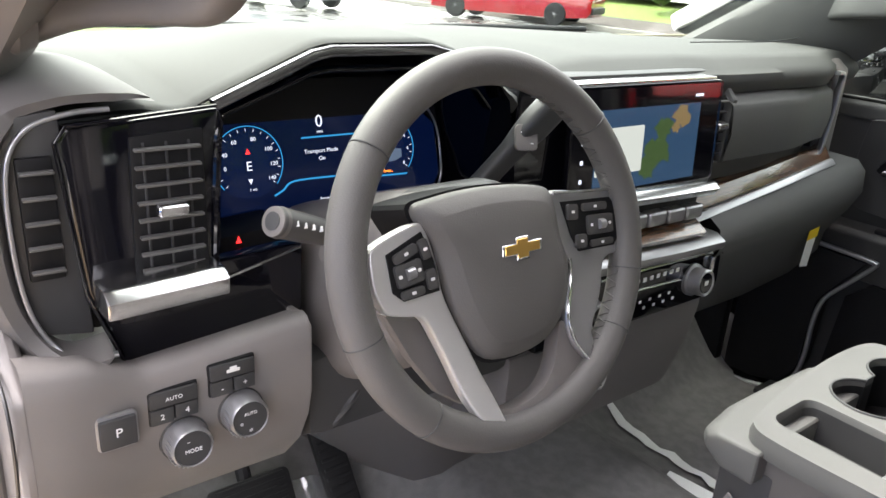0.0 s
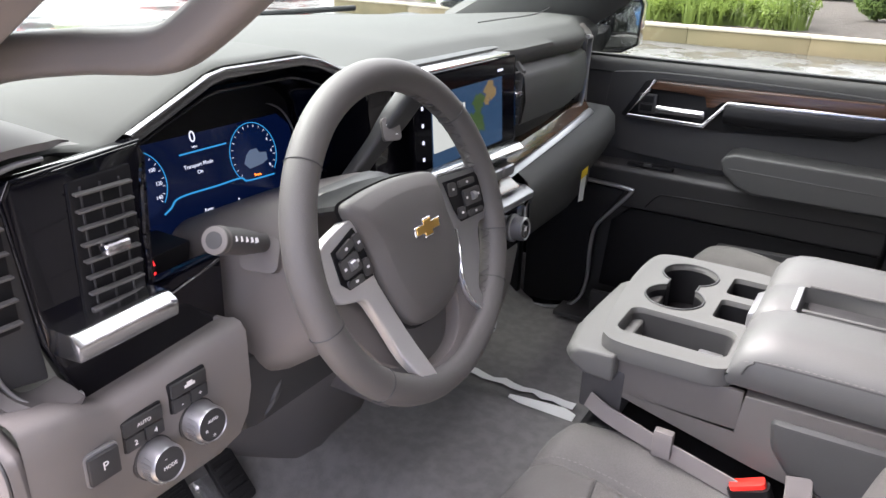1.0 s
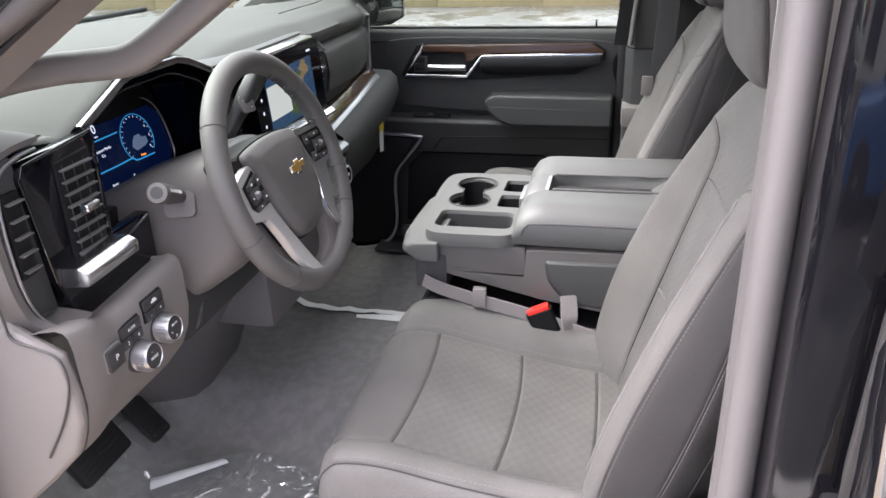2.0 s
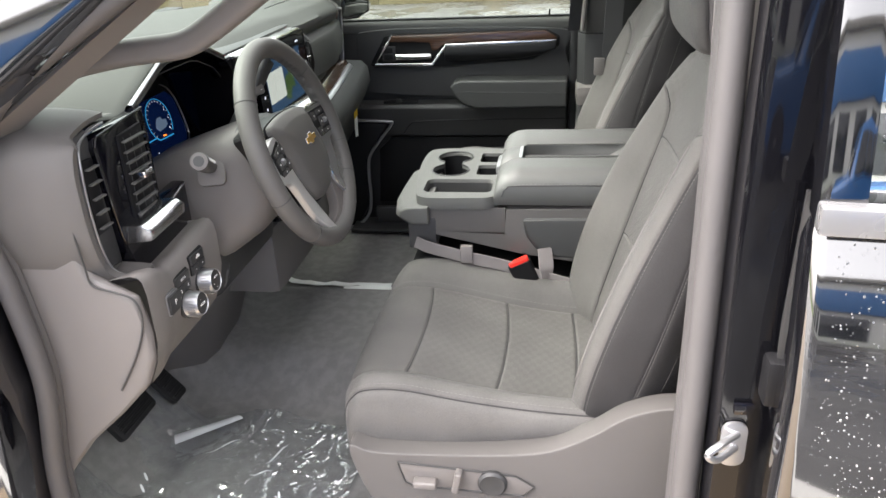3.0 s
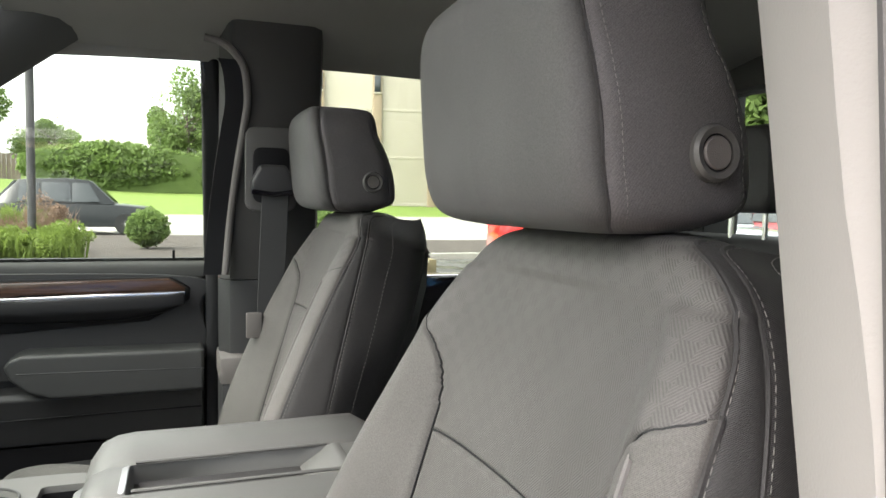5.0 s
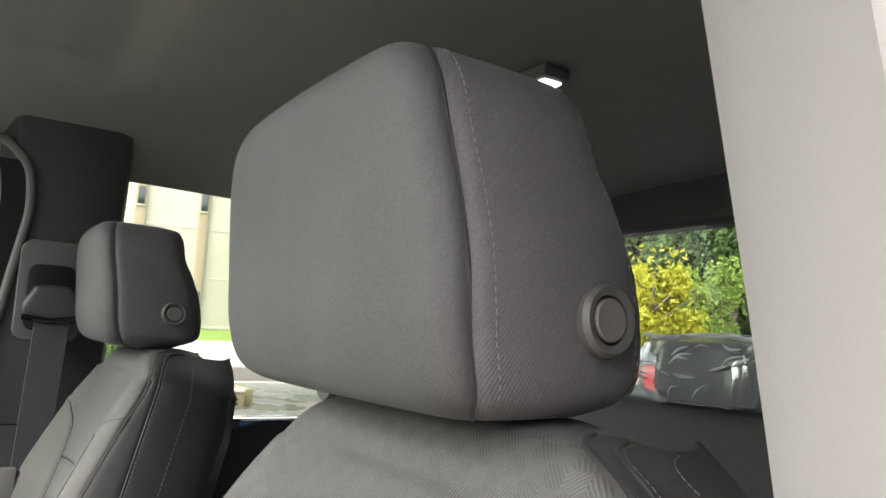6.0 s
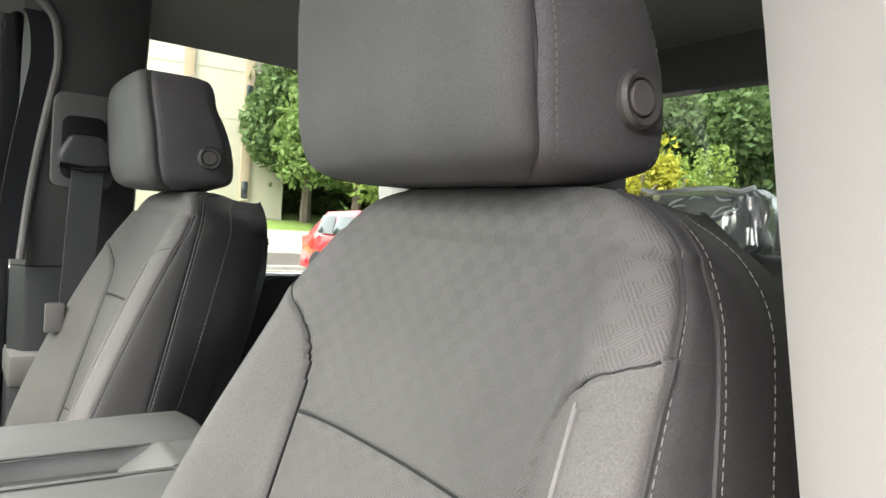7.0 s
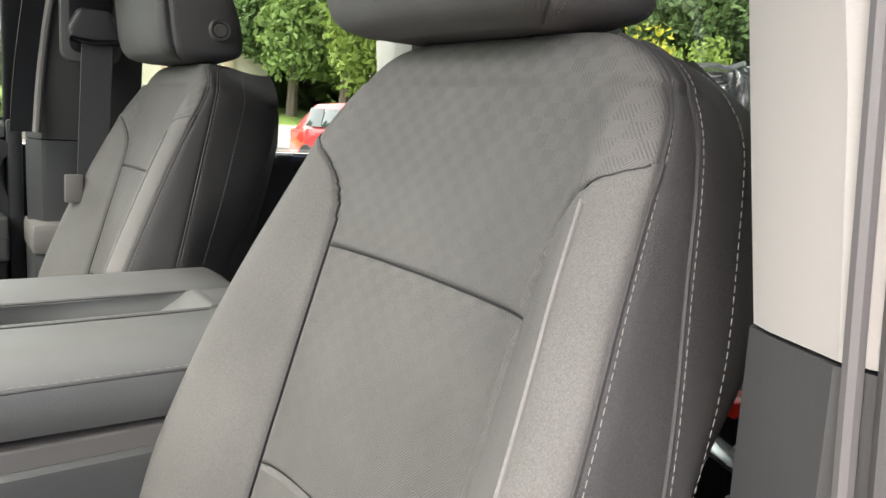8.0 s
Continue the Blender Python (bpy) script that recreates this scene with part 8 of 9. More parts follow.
bed("mulch_bed_1", [(-40, 17.2), (-11.004, 17.2), (-11.004, 24.4), (-40, 24.4)], 0.10, MULCH, "dark bark mulch bed planted with shrubs")
bed("mulch_bed_2", [(5.254, 17.2), (34, 17.2), (34, 24.4), (5.254, 24.4)], 0.10, MULCH, "dark bark mulch bed planted with shrubs")
drive = sheet(-60, 60, 24.6, 38, 0.02, 60, 14)
solo("driveway", drive, CONCRETE, "pale concrete driveway behind the shrubs", "road", kind="structure")
PAVING = mottled("tan paving", (0.20, 0.145, 0.085), (0.30, 0.225, 0.14), 12.0, 0.45, 0.3, 0.01)
LINE = mottled("white road paint", (0.50, 0.50, 0.48), (0.66, 0.66, 0.63), 25.0, 0.6, 0.2, 0.004)
solo("pavement", sheet(-8, 14, -2.05, -1.02, 0.006), PAVING, "wet tan paving strip beside the truck", "pavement", kind="structure")
solo("road_line", sheet(-8, 14, -2.22, -2.10, 0.006), LINE, "white painted line along the tan paving", "road line", kind="structure")

def leaf_material(name, c1, c2):
    """Leaves: two greens broken up, with some light coming through the blade."""
    m = mottled(name, c1, c2, 6.0, 0.75, 0.0)
    nt = m.node_tree
    p = nt.nodes["Principled BSDF"]
    thin = node(nt, "ShaderNodeBsdfTranslucent")
    nt.links.new(p.inputs["Base Color"].links[0].from_socket, thin.inputs["Color"])
    mix = nt.nodes.new("ShaderNodeMixShader")
    mix.inputs[0].default_value = 0.5
    nt.links.new(p.outputs[0], mix.inputs[1])
    nt.links.new(thin.outputs[0], mix.inputs[2])
    nt.links.new(mix.outputs[0], nt.nodes["Material Output"].inputs[0])
    return m


LEAF = [leaf_material("leaf green", (0.100, 0.155, 0.040), (0.165, 0.245, 0.070)), leaf_material("leaf bright", (0.11, 0.165, 0.028), (0.19, 0.26, 0.055)), leaf_material("leaf dark", (0.070, 0.118, 0.040), (0.120, 0.185, 0.066)), leaf_material("leaf yellow", (0.22, 0.21, 0.018), (0.36, 0.34, 0.03)), leaf_material("leaf pink", (0.17, 0.105, 0.075), (0.25, 0.17, 0.12))]
BARK = mottled("bark", (0.05, 0.04, 0.03), (0.14, 0.11, 0.09), 12.0, 0.9, 0.8, 0.02)


def foliage(center, radii, count, size, seed, hollow=0.55, clumps=0):
    """Many small folded leaves scattered through an uneven crown."""
    r = random.Random(seed)
    verts, faces = [], []
    lobes = [(Vector((0, 0, 0)), 1.0)]
    for _ in range(clumps):
        d = Vector((r.gauss(0, 1), r.gauss(0, 1), r.gauss(0, 0.7))).normalized()
        lobes.append((d * r.uniform(0.45, 0.85), r.uniform(0.25, 0.5)))
    c, rad = Vector(center), Vector(radii)
    for i in range(count):
        o, k = lobes[r.randrange(len(lobes))] if clumps else lobes[0]
        d = Vector((r.gauss(0, 1), r.gauss(0, 1), r.gauss(0, 1))).normalized() * (hollow + (1 - hollow) * r.random() ** 0.6) * k
        p = o + d * (0.92 + 0.16 * noise.noise(d * 3 + Vector((seed, 0, 0))))
        p = c + Vector((p.x * rad.x, p.y * rad.y, p.z * rad.z))
        a = Vector((r.gauss(0, 1), r.gauss(0, 1), r.gauss(0, 1))).normalized()
        b = a.cross(Vector((r.gauss(0, 1), r.gauss(0, 1), r.gauss(0, 1)))).normalized()
        s = size * r.uniform(0.6, 1.3)
        n = len(verts)
        verts += [p - a * s, p + b * s * 0.45, p + a * s, p - b * s * 0.45 + a.cross(b) * s * 0.2]
        faces.append((n, n + 1, n + 2, n + 3))
    me = bpy.data.meshes.new("leaves")
    me.from_pydata(verts, [], faces)
    bm = bmesh.new()
    bm.from_mesh(me)
    bpy.data.meshes.remove(me)
    return bm


def blades(x, y, z, r, h, count, seed):
    """Upright arching blades of ornamental grass."""
    q = random.Random(seed)
    verts, faces = [], []
    for _ in range(count):
        a, d, tall = q.uniform(0, 6.28), r * q.random() ** 0.7, h * q.uniform(0.5, 1.0)
        bx, by = x + d * math.cos(a), y + d * math.sin(a)
        ox, oy, w_ = q.gauss(0, 0.22) * tall, q.gauss(0, 0.22) * tall, q.uniform(0.008, 0.016)
        n = len(verts)
        verts += [Vector((bx - w_, by, z)), Vector((bx + w_, by, z)), Vector((bx + ox * 0.45 + w_, by + oy * 0.45, z + tall * 0.65)), Vector((bx + ox * 0.45 - w_, by + oy * 0.45, z + tall * 0.65)), Vector((bx + ox, by + oy, z + tall))]
        faces += [(n, n + 1, n + 2, n + 3), (n + 3, n + 2, n + 4)]
    me = bpy.data.meshes.new("blades")
    me.from_pydata(verts, [], faces)
    bm = bmesh.new()
    bm.from_mesh(me)
    bpy.data.meshes.remove(me)
    return bm


def shrub(x, y, r, h, look_, seed, label="round clipped green shrub in dark mulch", group="shrubs"):
    z = ground_height(x, y) + (BED if -11 < x < 5 and y < 24.4 else 0.10 if y < 24.4 else 0.0)
    s = thing("shrub", label, "shrub", (x, y, z), group)
    part("stem", tube([(x, y, z - 0.05), (x, y, z + h * 0.4)], 0.03, 6), BARK, s)
    if "loose" in label:
        part("crown", foliage((x, y, z + h * 0.50), (r * 1.35, r * 1.2, h * 0.62), int(2600 + 900 * r), 0.036, seed, 0.15, 9), look_, s, "", 180)
        part("blades", blades(x, y, z, r * 1.1, h * 1.0, 170, seed + 3), look_, s, "", 180)
        return s
    part("crown", foliage((x, y, z + h * 0.52), (r, r, h * 0.52), int(2200 + 900 * r), 0.042, seed, 0.7), look_, s, "", 180)
    part("core", foliage((x, y, z + h * 0.5), (r * 0.8, r * 0.8, h * 0.42), 500, 0.13, seed + 5, 0.6), LEAF[2], s, "", 180)
    return s


def tree(x, y, h, r, look_, seed, label, n=5000):
    t = thing("tree", label, "tree", (x, y, ground_height(x, y)), "trees")
    n = n * 2
    z = ground_height(x, y)
    rr = random.Random(seed)
    part("trunk", tube(curve([(x, y, z - 0.1), (x + 0.1, y, z + h * 0.25), (x, y + 0.1, z + h * 0.5), (x, y, z + h * 0.8)], 5), 0.022 * h, 8, scale=lambda k: 1 - 0.8 * k), BARK, t)
    for i in range(6):
        a = rr.uniform(0, 6.28)
        z0 = z + h * rr.uniform(0.3, 0.6)
        part("limb", tube(curve([(x, y, z0), (x + 0.4 * r * math.cos(a), y + 0.4 * r * math.sin(a), z0 + h * 0.12), (x + 0.8 * r * math.cos(a), y + 0.8 * r * math.sin(a), z0 + h * 0.2)], 4), 0.008 * h, 6, scale=lambda k: 1 - 0.7 * k), BARK, t)
    part("crown", foliage((x, y, z + h * 0.54), (r, r, h * 0.47), int(n * 1.5), 0.014 * h + 0.045, seed, 0.35, 18), look_, t, "", 180)
    return t


rs = random.Random(11)
for i, (x, y) in enumerate(((-0.30, 17.6), (1.6, 17.7), (-9.6, 23.4), (-7.2, 23.6), (-18.0, 23.8), (3.6, 17.5), (-14.0, 23.6))):
    shrub(x, y, 0.52 + 0.05 * (i % 3), 0.95 + 0.12 * (i % 2), LEAF[0], 20 + i)
for i in range(22):
    x = -9.2 + i * 0.36 + rs.uniform(-0.15, 0.15)
    shrub(x, rs.uniform(13.75, 15.0), rs.uniform(0.32, 0.5), rs.uniform(0.45, 0.75), LEAF[1], 60 + i, "loose yellow-green shrub in the mulch bed", "loose shrubs")
for i in range(14):
    shrub(-9.2 + i * 0.54, rs.uniform(16.0, 17.2), 0.5, rs.uniform(0.8, 1.1), LEAF[4] if i % 3 else LEAF[1], 90 + i, "tall loose pinkish flowering shrub in the mulch bed" if i % 3 else "tall loose yellow-green shrub in the mulch bed", "flowering shrubs")
hedge = thing("hedge", "long clipped green hedge at the back of the lawn", "hedge", (5, 56, 1))
for x0 in range(-9, 41, 10):
    zz = ground_height(x0 + 5, 56)
    part("leaves", foliage((x0 + 5, 56, zz + 1.5), (6.4, 1.6, 1.9), 7500, 0.24, 200 + x0, 0.75), LEAF[0], hedge, "", 180)
    part("heart", box(x0, x0 + 9.996, 55.2, 56.8, zz - 0.2, zz + 2.5, 0), LEAF[0], hedge)
fence = thing("fence", "weathered grey-brown board fence behind the lawn", "fence", (-16, 60, 2.6))
for i in range(46):
    x = -24.2 + 0.30 * i
    zz = ground_height(x, 60)
    part("board", box(x, x + 0.28, 59.97 + 0.01 * (i % 2), 60.0 + 0.01 * (i % 2), zz - 0.1, zz + 1.75 + 0.02 * (i % 3), 0.004, 1), BARK, fence)
for i in range(7):
    x = -24.3 + 2.4 * i
    part("post", box(x, x + 0.12, 60.02, 60.14, ground_height(x, 60) - 0.1, ground_height(x, 60) + 1.85, 0.01, 1), BARK, fence)
tree(1.0, 62, 9.0, 3.3, LEAF[0], 32, "leafy green tree behind the hedge", 6000)
tree(-9.0, 66, 5.0, 3.0, LEAF[0], 33, "low leafy green tree behind the hedge", 5000)
for i, (x, y, h, r) in enumerate(((-30, 64, 9, 4.5), (-16.0, 66, 9.5, 3.6), (-21, 68, 11, 4.2), (-25.5, 63, 6.5, 3.4))):
    tree(x, y, h, r, LEAF[(2, 0, 2, 1)[i]], 34 + i, ("dark leafy tree behind the fence", "leafy green tree behind the fence", "dark leafy tree behind the fence", "bright leafy tree behind the fence")[i], 6000)
for i in range(24):
    a = radians(lerp(-24, 66, i / 23))
    d = 40 + 5 * (i % 3) + rs.uniform(-1.5, 1.5)
    h = rs.uniform(13, 18)
    k = (0, 1, 0, 2)[i % 4]
    tree(d * math.cos(a), d * math.sin(a), h, rs.uniform(4.2, 5.4), LEAF[k], 140 + i, ("leafy green tree at the edge of the wood", "bright leafy tree at the edge of the wood", "dark leafy tree at the edge of the wood")[k], 6500)
wood = solo("far_wood", joined(*[foliage((62 * math.cos(radians(g)), 62 * math.sin(radians(g)), 7), (7, 7, 9), 2200, 0.75, 300 + g, 0.5) for g in range(-30, 72, 7)]), LEAF[0], "dense dark green wood behind the lot", "wood", kind="stuff", sharp=180)
tree(20.2, 16.6, 5.4, 1.8, LEAF[3], 51, "small yellow-leaved tree behind the parked cars", 3500)
tree(23.5, 17.5, 5.0, 1.9, LEAF[1], 52, "small bright green tree behind the parked cars", 3500)
for i in range(9):
    shrub(14.5 + 2.1 * i, 23.2 - 2.0 * i, 0.9, 1.5, LEAF[3] if i in (1, 5) else LEAF[1], 400 + i, "bright yellow-green shrub at the edge of the lawn", "lawn shrubs")

pole = thing("lamp_post", "dark slender lamp post in the shrub bed", "lamp post", (-2.18, 14.63, BED))
part("post", tube([(-2.18, 14.63, BED), (-2.18, 14.63, 6.5)], 0.075, 12), PLASTIC_DARK, pole)
part("foot", lathe([(0.20, 0), (0.20, 0.06), (0.13, 0.10)], (-2.18, 14.63, BED), (0, 0, 1), 16), CONCRETE, pole)
part("lantern", box(-2.48, -1.88, 14.43, 14.83, 6.4, 6.6, 0.05), PLASTIC_DARK, pole)


def car(x, y, yaw, paint, label, length=4.7, height=1.68, wide=1.86):
    """A parked car: body with arches, cabin with windows, wheels, lamps."""
    c = thing("car", label, "car", (x, y, ground_height(x, y)), "parked cars")
    m = Matrix.Translation((x, y, ground_height(x, y) + 0.02)) @ pose(0, 0, 0, 0, 0, yaw)
    L, W, H = length / 2, wide / 2, height
    def sec(px, z0, z1, w):
        return [(px, -w, z0), (px, -w * 1.0, lerp(z0, z1, 0.55)), (px, -w * 0.94, z1 - 0.05), (px, -w * 0.80, z1), (px, w * 0.80, z1), (px, w * 0.94, z1 - 0.05), (px, w, lerp(z0, z1, 0.55)), (px, w, z0)]
    lower = [sec(-L, 0.42, 0.80, W * 0.80), sec(-L + 0.12, 0.28, 0.92, W * 0.93), sec(-L * 0.55, 0.24, 1.02, W), sec(0, 0.24, 1.05, W), sec(L * 0.6, 0.24, 1.06, W), sec(L - 0.1, 0.30, 1.02, W * 0.94), sec(L, 0.45, 0.90, W * 0.86)]
    body_ = part("body", moved(loft(lower), m), paint, c, "", 40)
    def cab(px, z0, z1, w):
        return [(px, -w, z0), (px, -w * 0.80, z1), (px, w * 0.80, z1), (px, w, z0)]
    part("cabin", moved(soften(loft([cab(-L * 0.50, 1.0, 1.04, W * 0.90), cab(-L * 0.18, 1.0, H - 0.06, W * 0.92), cab(L * 0.1, 1.0, H, W * 0.92), cab(L * 0.65, 1.0, H - 0.06, W * 0.90), cab(L * 0.93, 1.0, 1.08, W * 0.86)]), 0.04), m), paint, c)
    dark = CAR_GLASS
    for s in (-1, 1):
        for a, b in ((-0.30, 0.02), (0.05, 0.38), (0.41, 0.66)):
            part("side_window", moved(slab([(L * a - 0.06, 1.06), (L * b, 1.06), (L * b - (0.05 if b > 0.5 else 0), H - 0.14), (L * a + (0.30 if a < 0 else 0.0), H - 0.14)], "y", -0.01, 0.01, 0.004), m @ Matrix.Translation((0, s * W * 0.885, 0)) @ Matrix.Translation((0, 0, 1.3)) @ pose(0, 0, 0, s * 16.5, 0, 0) @ Matrix.Translation((0, 0, -1.3))), dark, c)
    part("windscreen", moved(loft([[(-L * 0.47, -W * 0.80, 1.07), (-L * 0.47, W * 0.80, 1.07), (-L * 0.20, W * 0.70, H - 0.09), (-L * 0.20, -W * 0.70, H - 0.09)], [(-L * 0.49, -W * 0.80, 1.08), (-L * 0.49, W * 0.80, 1.08), (-L * 0.22, W * 0.70, H - 0.08), (-L * 0.22, -W * 0.70, H - 0.08)]]), m), dark, c)
    part("rear_window", moved(loft([[(L * 0.905, -W * 0.74, 1.12), (L * 0.905, W * 0.74, 1.12), (L * 0.69, W * 0.66, H - 0.10), (L * 0.69, -W * 0.66, H - 0.10)], [(L * 0.93, -W * 0.74, 1.13), (L * 0.93, W * 0.74, 1.13), (L * 0.71, W * 0.66, H - 0.09), (L * 0.71, -W * 0.66, H - 0.09)]]), m), dark, c)
    for px in (-L * 0.63, L * 0.60):
        for s in (-1, 1):
            w_ = part("wheel", moved(lathe([(0.20, -0.02), (0.33, 0.0), (0.35, 0.05), (0.35, 0.17), (0.33, 0.21)], (px, s * (W - 0.19), 0.35), (0, s, 0), 28), m), RUBBER, c, "black tyre with alloy rim")
            part("rim", moved(lathe([(0.245, 0.19), (0.245, 0.205), (0.21, 0.208), (0.20, 0.16)], (px, s * (W - 0.19), 0.35), (0, s, 0), 28), m), CHROME, w_)
            part("hub", moved(lathe([(0.06, 0.15), (0.06, 0.20), (0.0, 0.205)], (px, s * (W - 0.19), 0.35), (0, s, 0), 12), m), CHROME, w_)
            for k in range(5):
                a = 2 * math.pi * k / 5
                part("rim_spoke", moved(tube([(px, s * (W - 0.005), 0.35), (px + 0.22 * math.cos(a), s * (W - 0.01), 0.35 + 0.22 * math.sin(a))], 0.028, 6), m), CHROME, w_)
    for s in (-1, 1):
        part("headlamp", moved(box(-L + 0.02, -L + 0.20, s * W * 0.72 - 0.14, s * W * 0.72 + 0.14, 0.68, 0.82, 0.03), m), CHROME, c)
        part("tail_lamp", moved(box(L - 0.16, L - 0.0, s * W * 0.76 - 0.12, s * W * 0.76 + 0.12, 0.78, 0.98, 0.03), m), RED, c)
    part("bumper", moved(box(L - 0.05, L + 0.06, -W * 0.8, W * 0.8, 0.40, 0.60, 0.04), m), PLASTIC_DARK, c)
    return c


CAR_GLASS = surface("dark car glass", (0.02, 0.025, 0.028), 0.04, grain=0.0, coat=0.5, rvar=0.01)
RED_PAINT = surface("red car paint", (0.38, 0.012, 0.018), 0.18, grain=0.0, coat=1.0, rvar=0.03)
WHITE_PAINT = surface("white car paint", (0.75, 0.76, 0.78), 0.2, grain=0.0, coat=1.0, rvar=0.03, var=0.03)
GREY_PAINT = surface("silver car paint", (0.45, 0.47, 0.50), 0.25, metal=0.5, grain=0.0, coat=1.0, rvar=0.03, var=0.03)
car(-18.0, 16.3, 27, RED_PAINT, "dark red parked car ahead of the truck", 5.4, 1.75)
car(-22.5, 10.2, 27, GREY_PAINT, "silver parked car ahead of the truck", 4.8, 1.6)
DARK_PAINT = surface("charcoal car paint", (0.018, 0.020, 0.022), 0.3, grain=0.0, coat=0.15, spec=0.3, rvar=0.03)
car(-2.9, 27.2, 180, DARK_PAINT, "charcoal car with bright roof trim on the driveway behind the shrubs", 5.0, 1.85)
car(-13.6, 26.0, 0, WHITE_PAINT, "white parked car behind the shrubs", 4.8, 1.75)
car(27.0, 12.0, 60, GREY_PAINT, "silver parked car at the back of the lot", 4.6, 1.7)
car(8.1, 12.6, 95, RED_PAINT, "red parked car across the lot", 4.7, 1.6)
car(11.4, 13.2, 95, GREY_PAINT, "silver parked car across the lot", 4.7, 1.6)
car(15.2, 13.6, 95, RED_PAINT, "red parked car across the lot", 4.7, 1.6)
BLUE_PAINT = surface("blue car paint", (0.015, 0.11, 0.32), 0.2, grain=0.0, coat=0.5, rvar=0.03)
car(2.5, -6.3, 0, BLUE_PAINT, "blue parked car beside the truck", 5.2, 1.7)
car(8.6, 0.6, 180, WHITE_PAINT, "white parked car behind the truck", 4.8, 1.75)

WALL = mottled("pale render", (0.36, 0.325, 0.265), (0.43, 0.395, 0.33), 4.0, 0.9, 0.2, 0.01)
TAN = mottled("tan stone", (0.26, 0.20, 0.14), (0.32, 0.25, 0.18), 6.0, 0.9, 0.3, 0.01)
bld = thing("building", "pale cream commercial building with tan pilasters", "building", (11.6, 48, 0))
BMX = Matrix.Translation((12.6, 47, 1.2)) @ pose(0, 0, 0, 0, 0, -6)
part("wall", moved(box(-7.8, 6.4, 0, 12, -1.5, 14, 0.05), BMX), WALL, bld)
for i in range(4):
    part("pilaster", moved(box(-7.75 + 3.75 * i, -7.15 + 3.75 * i, -0.25, 0.1, -1.5, 13.8, 0.03), BMX), TAN, bld)
for i in range(4):
    for k in (0, 2):
        w_ = part("window", moved(box(-7.65 + 3.75 * i, -7.25 + 3.75 * i, -0.30, 0.05, 1.2 + 3.1 * k, 2.3 + 3.1 * k, 0.02), BMX), CAR_GLASS, bld)
        part("sill", moved(box(-7.70 + 3.75 * i, -7.20 + 3.75 * i, -0.34, 0.02, 1.08 + 3.1 * k, 1.18 + 3.1 * k, 0.01), BMX), WALL, w_)
for k in range(4):
    part("band", moved(box(-7.7, 6.3, -0.03, 0.05, 0.0 + 3.1 * k, 0.18 + 3.1 * k, 0.02), BMX), WALL, bld)
part("roof", moved(box(-8.1, 6.7, -0.4, 12.3, 14, 14.5, 0.05), BMX), CONCRETE, bld)
house = thing("house", "low grey-roofed house behind the hedge", "house", (-8, 80, 3))
part("wall", box(-12, -3, 76, 86, 2, 6.0, 0.05), WALL, house)
part("roof", loft([[(-13, 75, 5.8), (-13, 81, 7.6), (-13, 87, 5.8)], [(-2, 75, 5.8), (-2, 81, 7.6), (-2, 87, 5.8)]]), CONCRETE, house)
show = thing("showroom", "white showroom building with a blue fascia band", "building", (0, -22, 0))
BLUE = surface("blue fascia", (0.03, 0.14, 0.36), 0.4, grain=0.1)
part("wall", box(-26, 30, -24, -18, -0.2, 6.0, 0.05), surface("white cladding", (0.74, 0.74, 0.72), 0.6, grain=0.1), show)
part("fascia", box(-26.2, 30.2, -18, -17.6, 3.2, 5.2, 0.05), BLUE, show)
part("roof", box(-26.5, 30.5, -24.5, -17.5, 6.0, 6.4, 0.05), CONCRETE, show)
for i in range(10):
    part("window", box(-24 + 5.3 * i, -20.5 + 5.3 * i, -18.02, -17.95, 0.4, 2.8, 0.02), CAR_GLASS, show)
# bonnet of the truck ahead of the windscreen
bon = thing("bonnet", "black painted bonnet of the truck wet with rain", "bonnet", (-1.5, 0, 1.2))
part("skin", loft([[(x, y, z - 0.10 * (abs(y) / 0.9) ** 3) for y in [lerp(-0.92, 0.92, k / 16) for k in range(17)]] for x, z in ((-0.90, 1.335), (-1.3, 1.33), (-1.8, 1.31), (-2.1, 1.26), (-2.2, 1.15), (-2.22, 1.08))], closed=False, caps=False), PAINT, bon)
part("cowl", box(-1.20, -0.86, -0.85, 0.85, 1.30, 1.345, 0.01), RUBBER, bon)
for s in (-1, 1):
    part("wiper", tube([(-1.10, s * 0.45 - 0.30, 1.37), (-1.06, s * 0.45, 1.375), (-1.02, s * 0.45 + 0.32, 1.375)], 0.008), RUBBER, bon)


def road_wheel(parent, x, side):
    tyre = part("tyre", lathe([(0.22, 0.0), (0.37, 0.005), (0.40, 0.05), (0.40, 0.22), (0.37, 0.265), (0.24, 0.27)], (x, side * 0.70, 0.40), (0, side, 0), 36), RUBBER, parent, "black truck tyre")
    part("rim", lathe([(0.255, 0.20), (0.255, 0.262), (0.235, 0.268), (0.21, 0.20), (0.06, 0.215), (0.05, 0.235), (0.0, 0.236)], (x, side * 0.70, 0.40), (0, side, 0), 36), SATIN, tyre, "bright alloy rim")


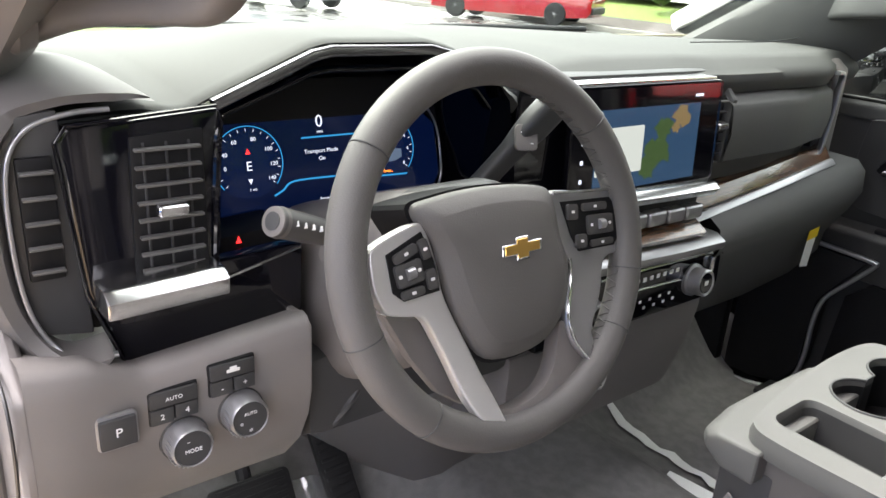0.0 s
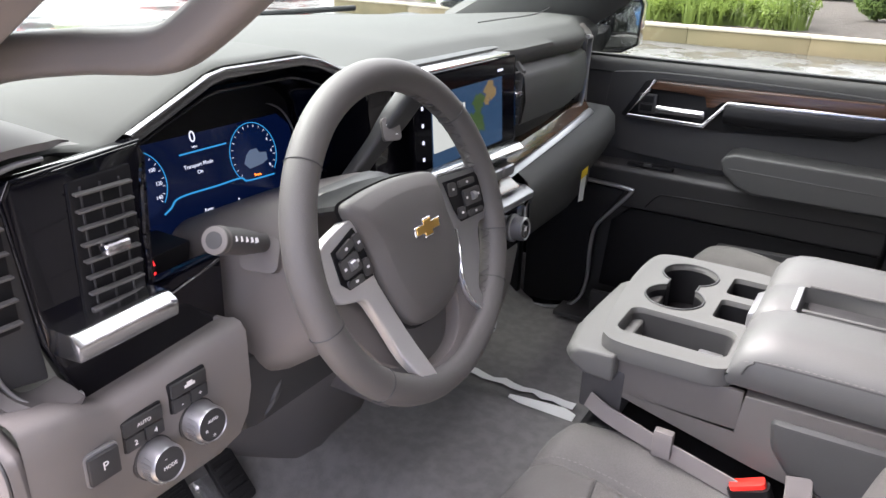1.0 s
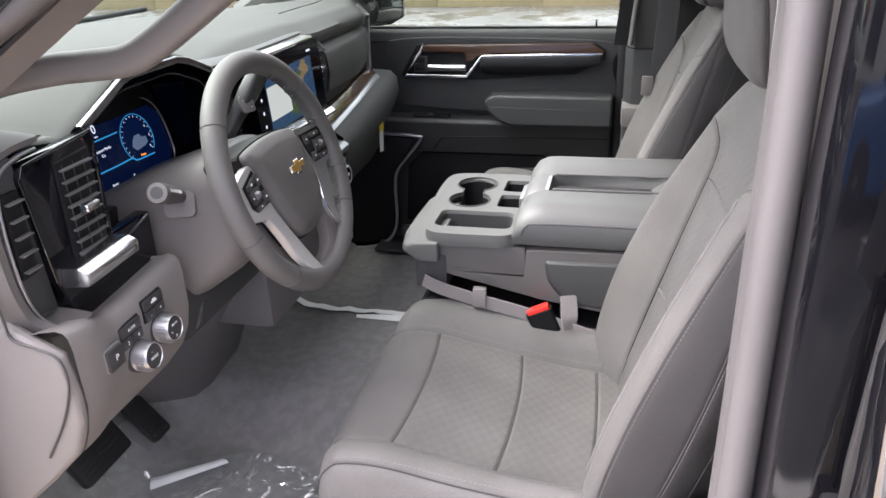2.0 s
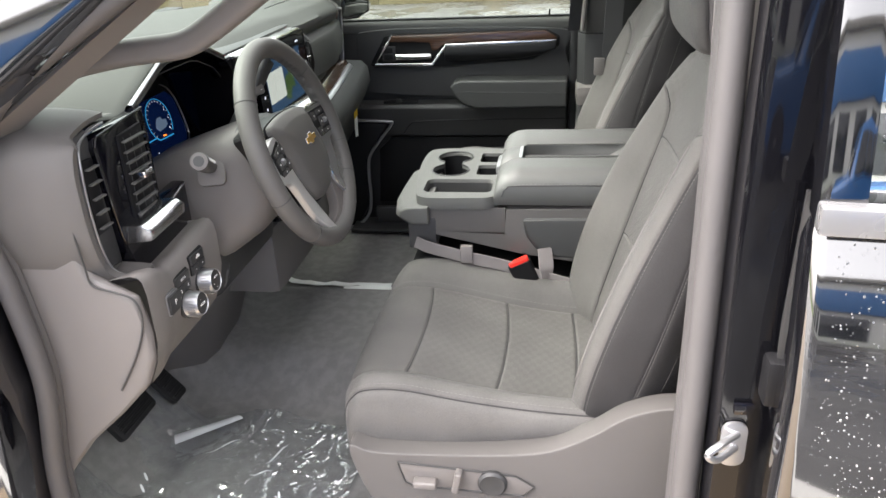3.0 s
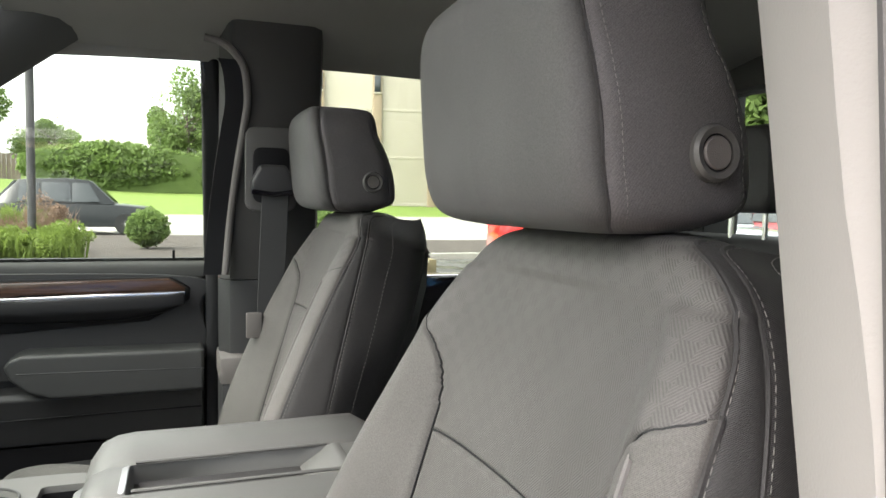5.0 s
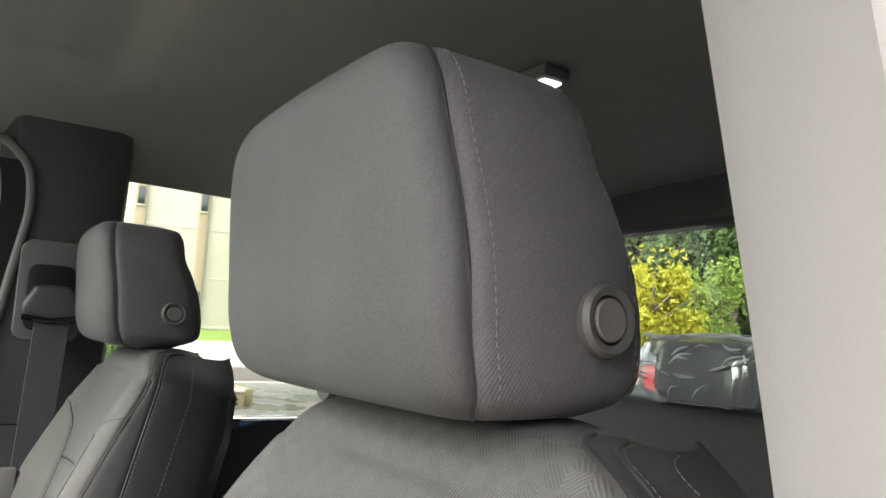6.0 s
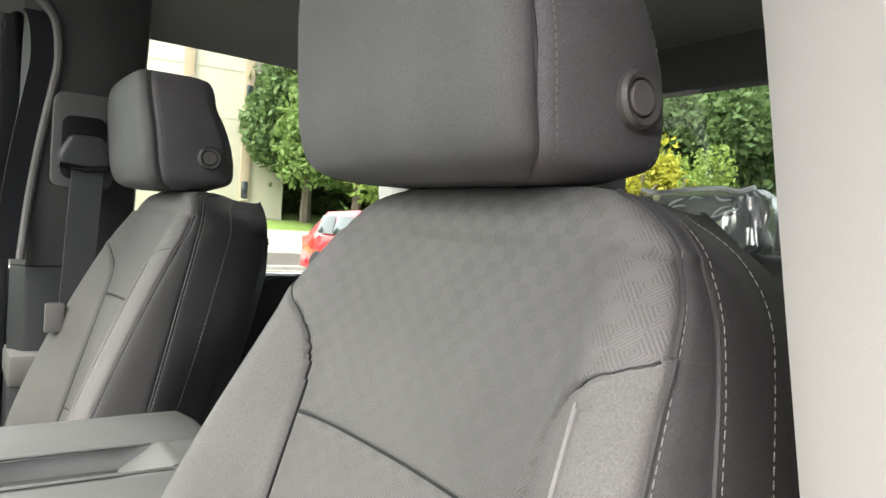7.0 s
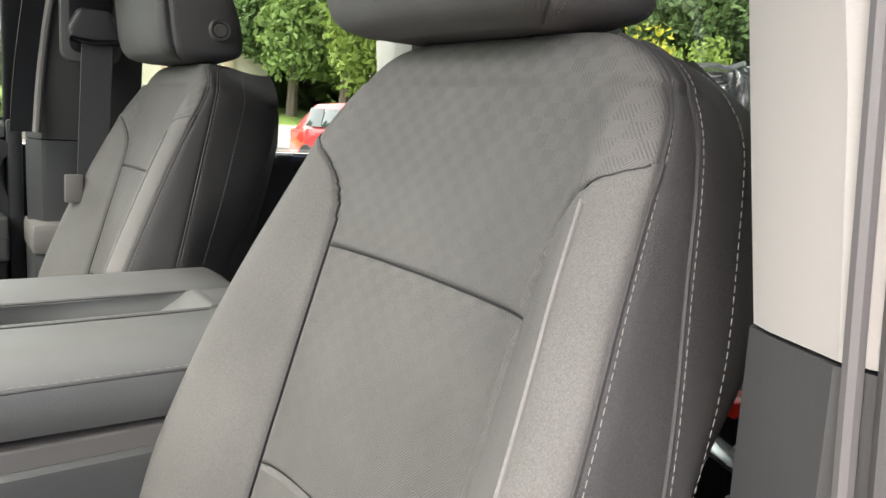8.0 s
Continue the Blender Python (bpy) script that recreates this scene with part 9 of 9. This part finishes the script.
truck = thing("truck_body", "gloss black pickup body with front wings and open load bed", "truck body", (0.6, 0, 0))
for s in (-1, 1):
    part("front_wing", soften(loft([[(x, s * y0, 1.05 if abs(x + 1.45) < 0.36 else 0.52), (x, s * 0.955, 1.00 if abs(x + 1.45) < 0.36 else 0.50), (x, s * 0.965, 1.10), (x, s * 0.93, 1.22), (x, s * 0.88, 1.25), (x, s * y0, 1.24)] for x, y0 in ((-2.2, 0.80), (-1.90, 0.82), (-1.82, 0.82), (-1.80, 0.82), (-1.10, 0.82), (-1.08, 0.82), (-0.80, 0.82), (-0.63, 0.82))]), 0.008), PAINT, truck, "gloss black front wing")
    part("bed_side", soften(loft([[(x, s * 0.80, 0.96 if abs(x - 2.70) < 0.42 else 0.50), (x, s * 0.955, 0.96 if abs(x - 2.70) < 0.42 else 0.48), (x, s * 0.965, 1.05), (x, s * 0.93, 1.18), (x, s * 0.88, 1.20), (x, s * 0.80, 1.20)] for x in (1.80, 2.26, 2.28, 2.30, 3.10, 3.12, 3.14, 3.62)]), 0.008), PAINT, truck, "gloss black bed side")
    for x in (-1.45, 2.70):
        road_wheel(truck, x, s)
    part("headlamp", box(-2.24, -2.12, s * 0.78 - 0.14, s * 0.78 + 0.14, 0.92, 1.08, 0.03), GLASS_DARK, truck, "dark headlamp")
    part("tail_lamp", box(3.55, 3.645, s * 0.90 - 0.05, s * 0.90 + 0.05, 0.80, 1.12, 0.02), RED, truck, "red tail lamp")
part("grille", box(-2.27, -2.16, -0.62, 0.62, 0.72, 1.10, 0.03), BLACK, truck, "black grille")
part("bumper", box(-2.34, -2.12, -0.90, 0.90, 0.46, 0.70, 0.05), CHROME, truck, "bright front bumper")
part("bed_floor", box(1.80, 3.60, -0.80, 0.80, 0.80, 0.84, 0.01), PLASTIC_DARK, truck, "dark load bed floor")
part("bed_front", box(1.77, 1.81, -0.80, 0.80, 0.60, 1.19, 0.01), PAINT, truck)
part("tailgate", box(3.60, 3.66, -0.84, 0.84, 0.62, 1.19, 0.02), PAINT, truck, "gloss black tailgate")
part("rear_bumper", box(3.62, 3.82, -0.90, 0.90, 0.46, 0.62, 0.04), CHROME, truck, "bright rear bumper")
part("chassis", box(-2.1, 3.6, -0.45, 0.45, 0.36, 0.52, 0.03), BLACK, truck, "black chassis")
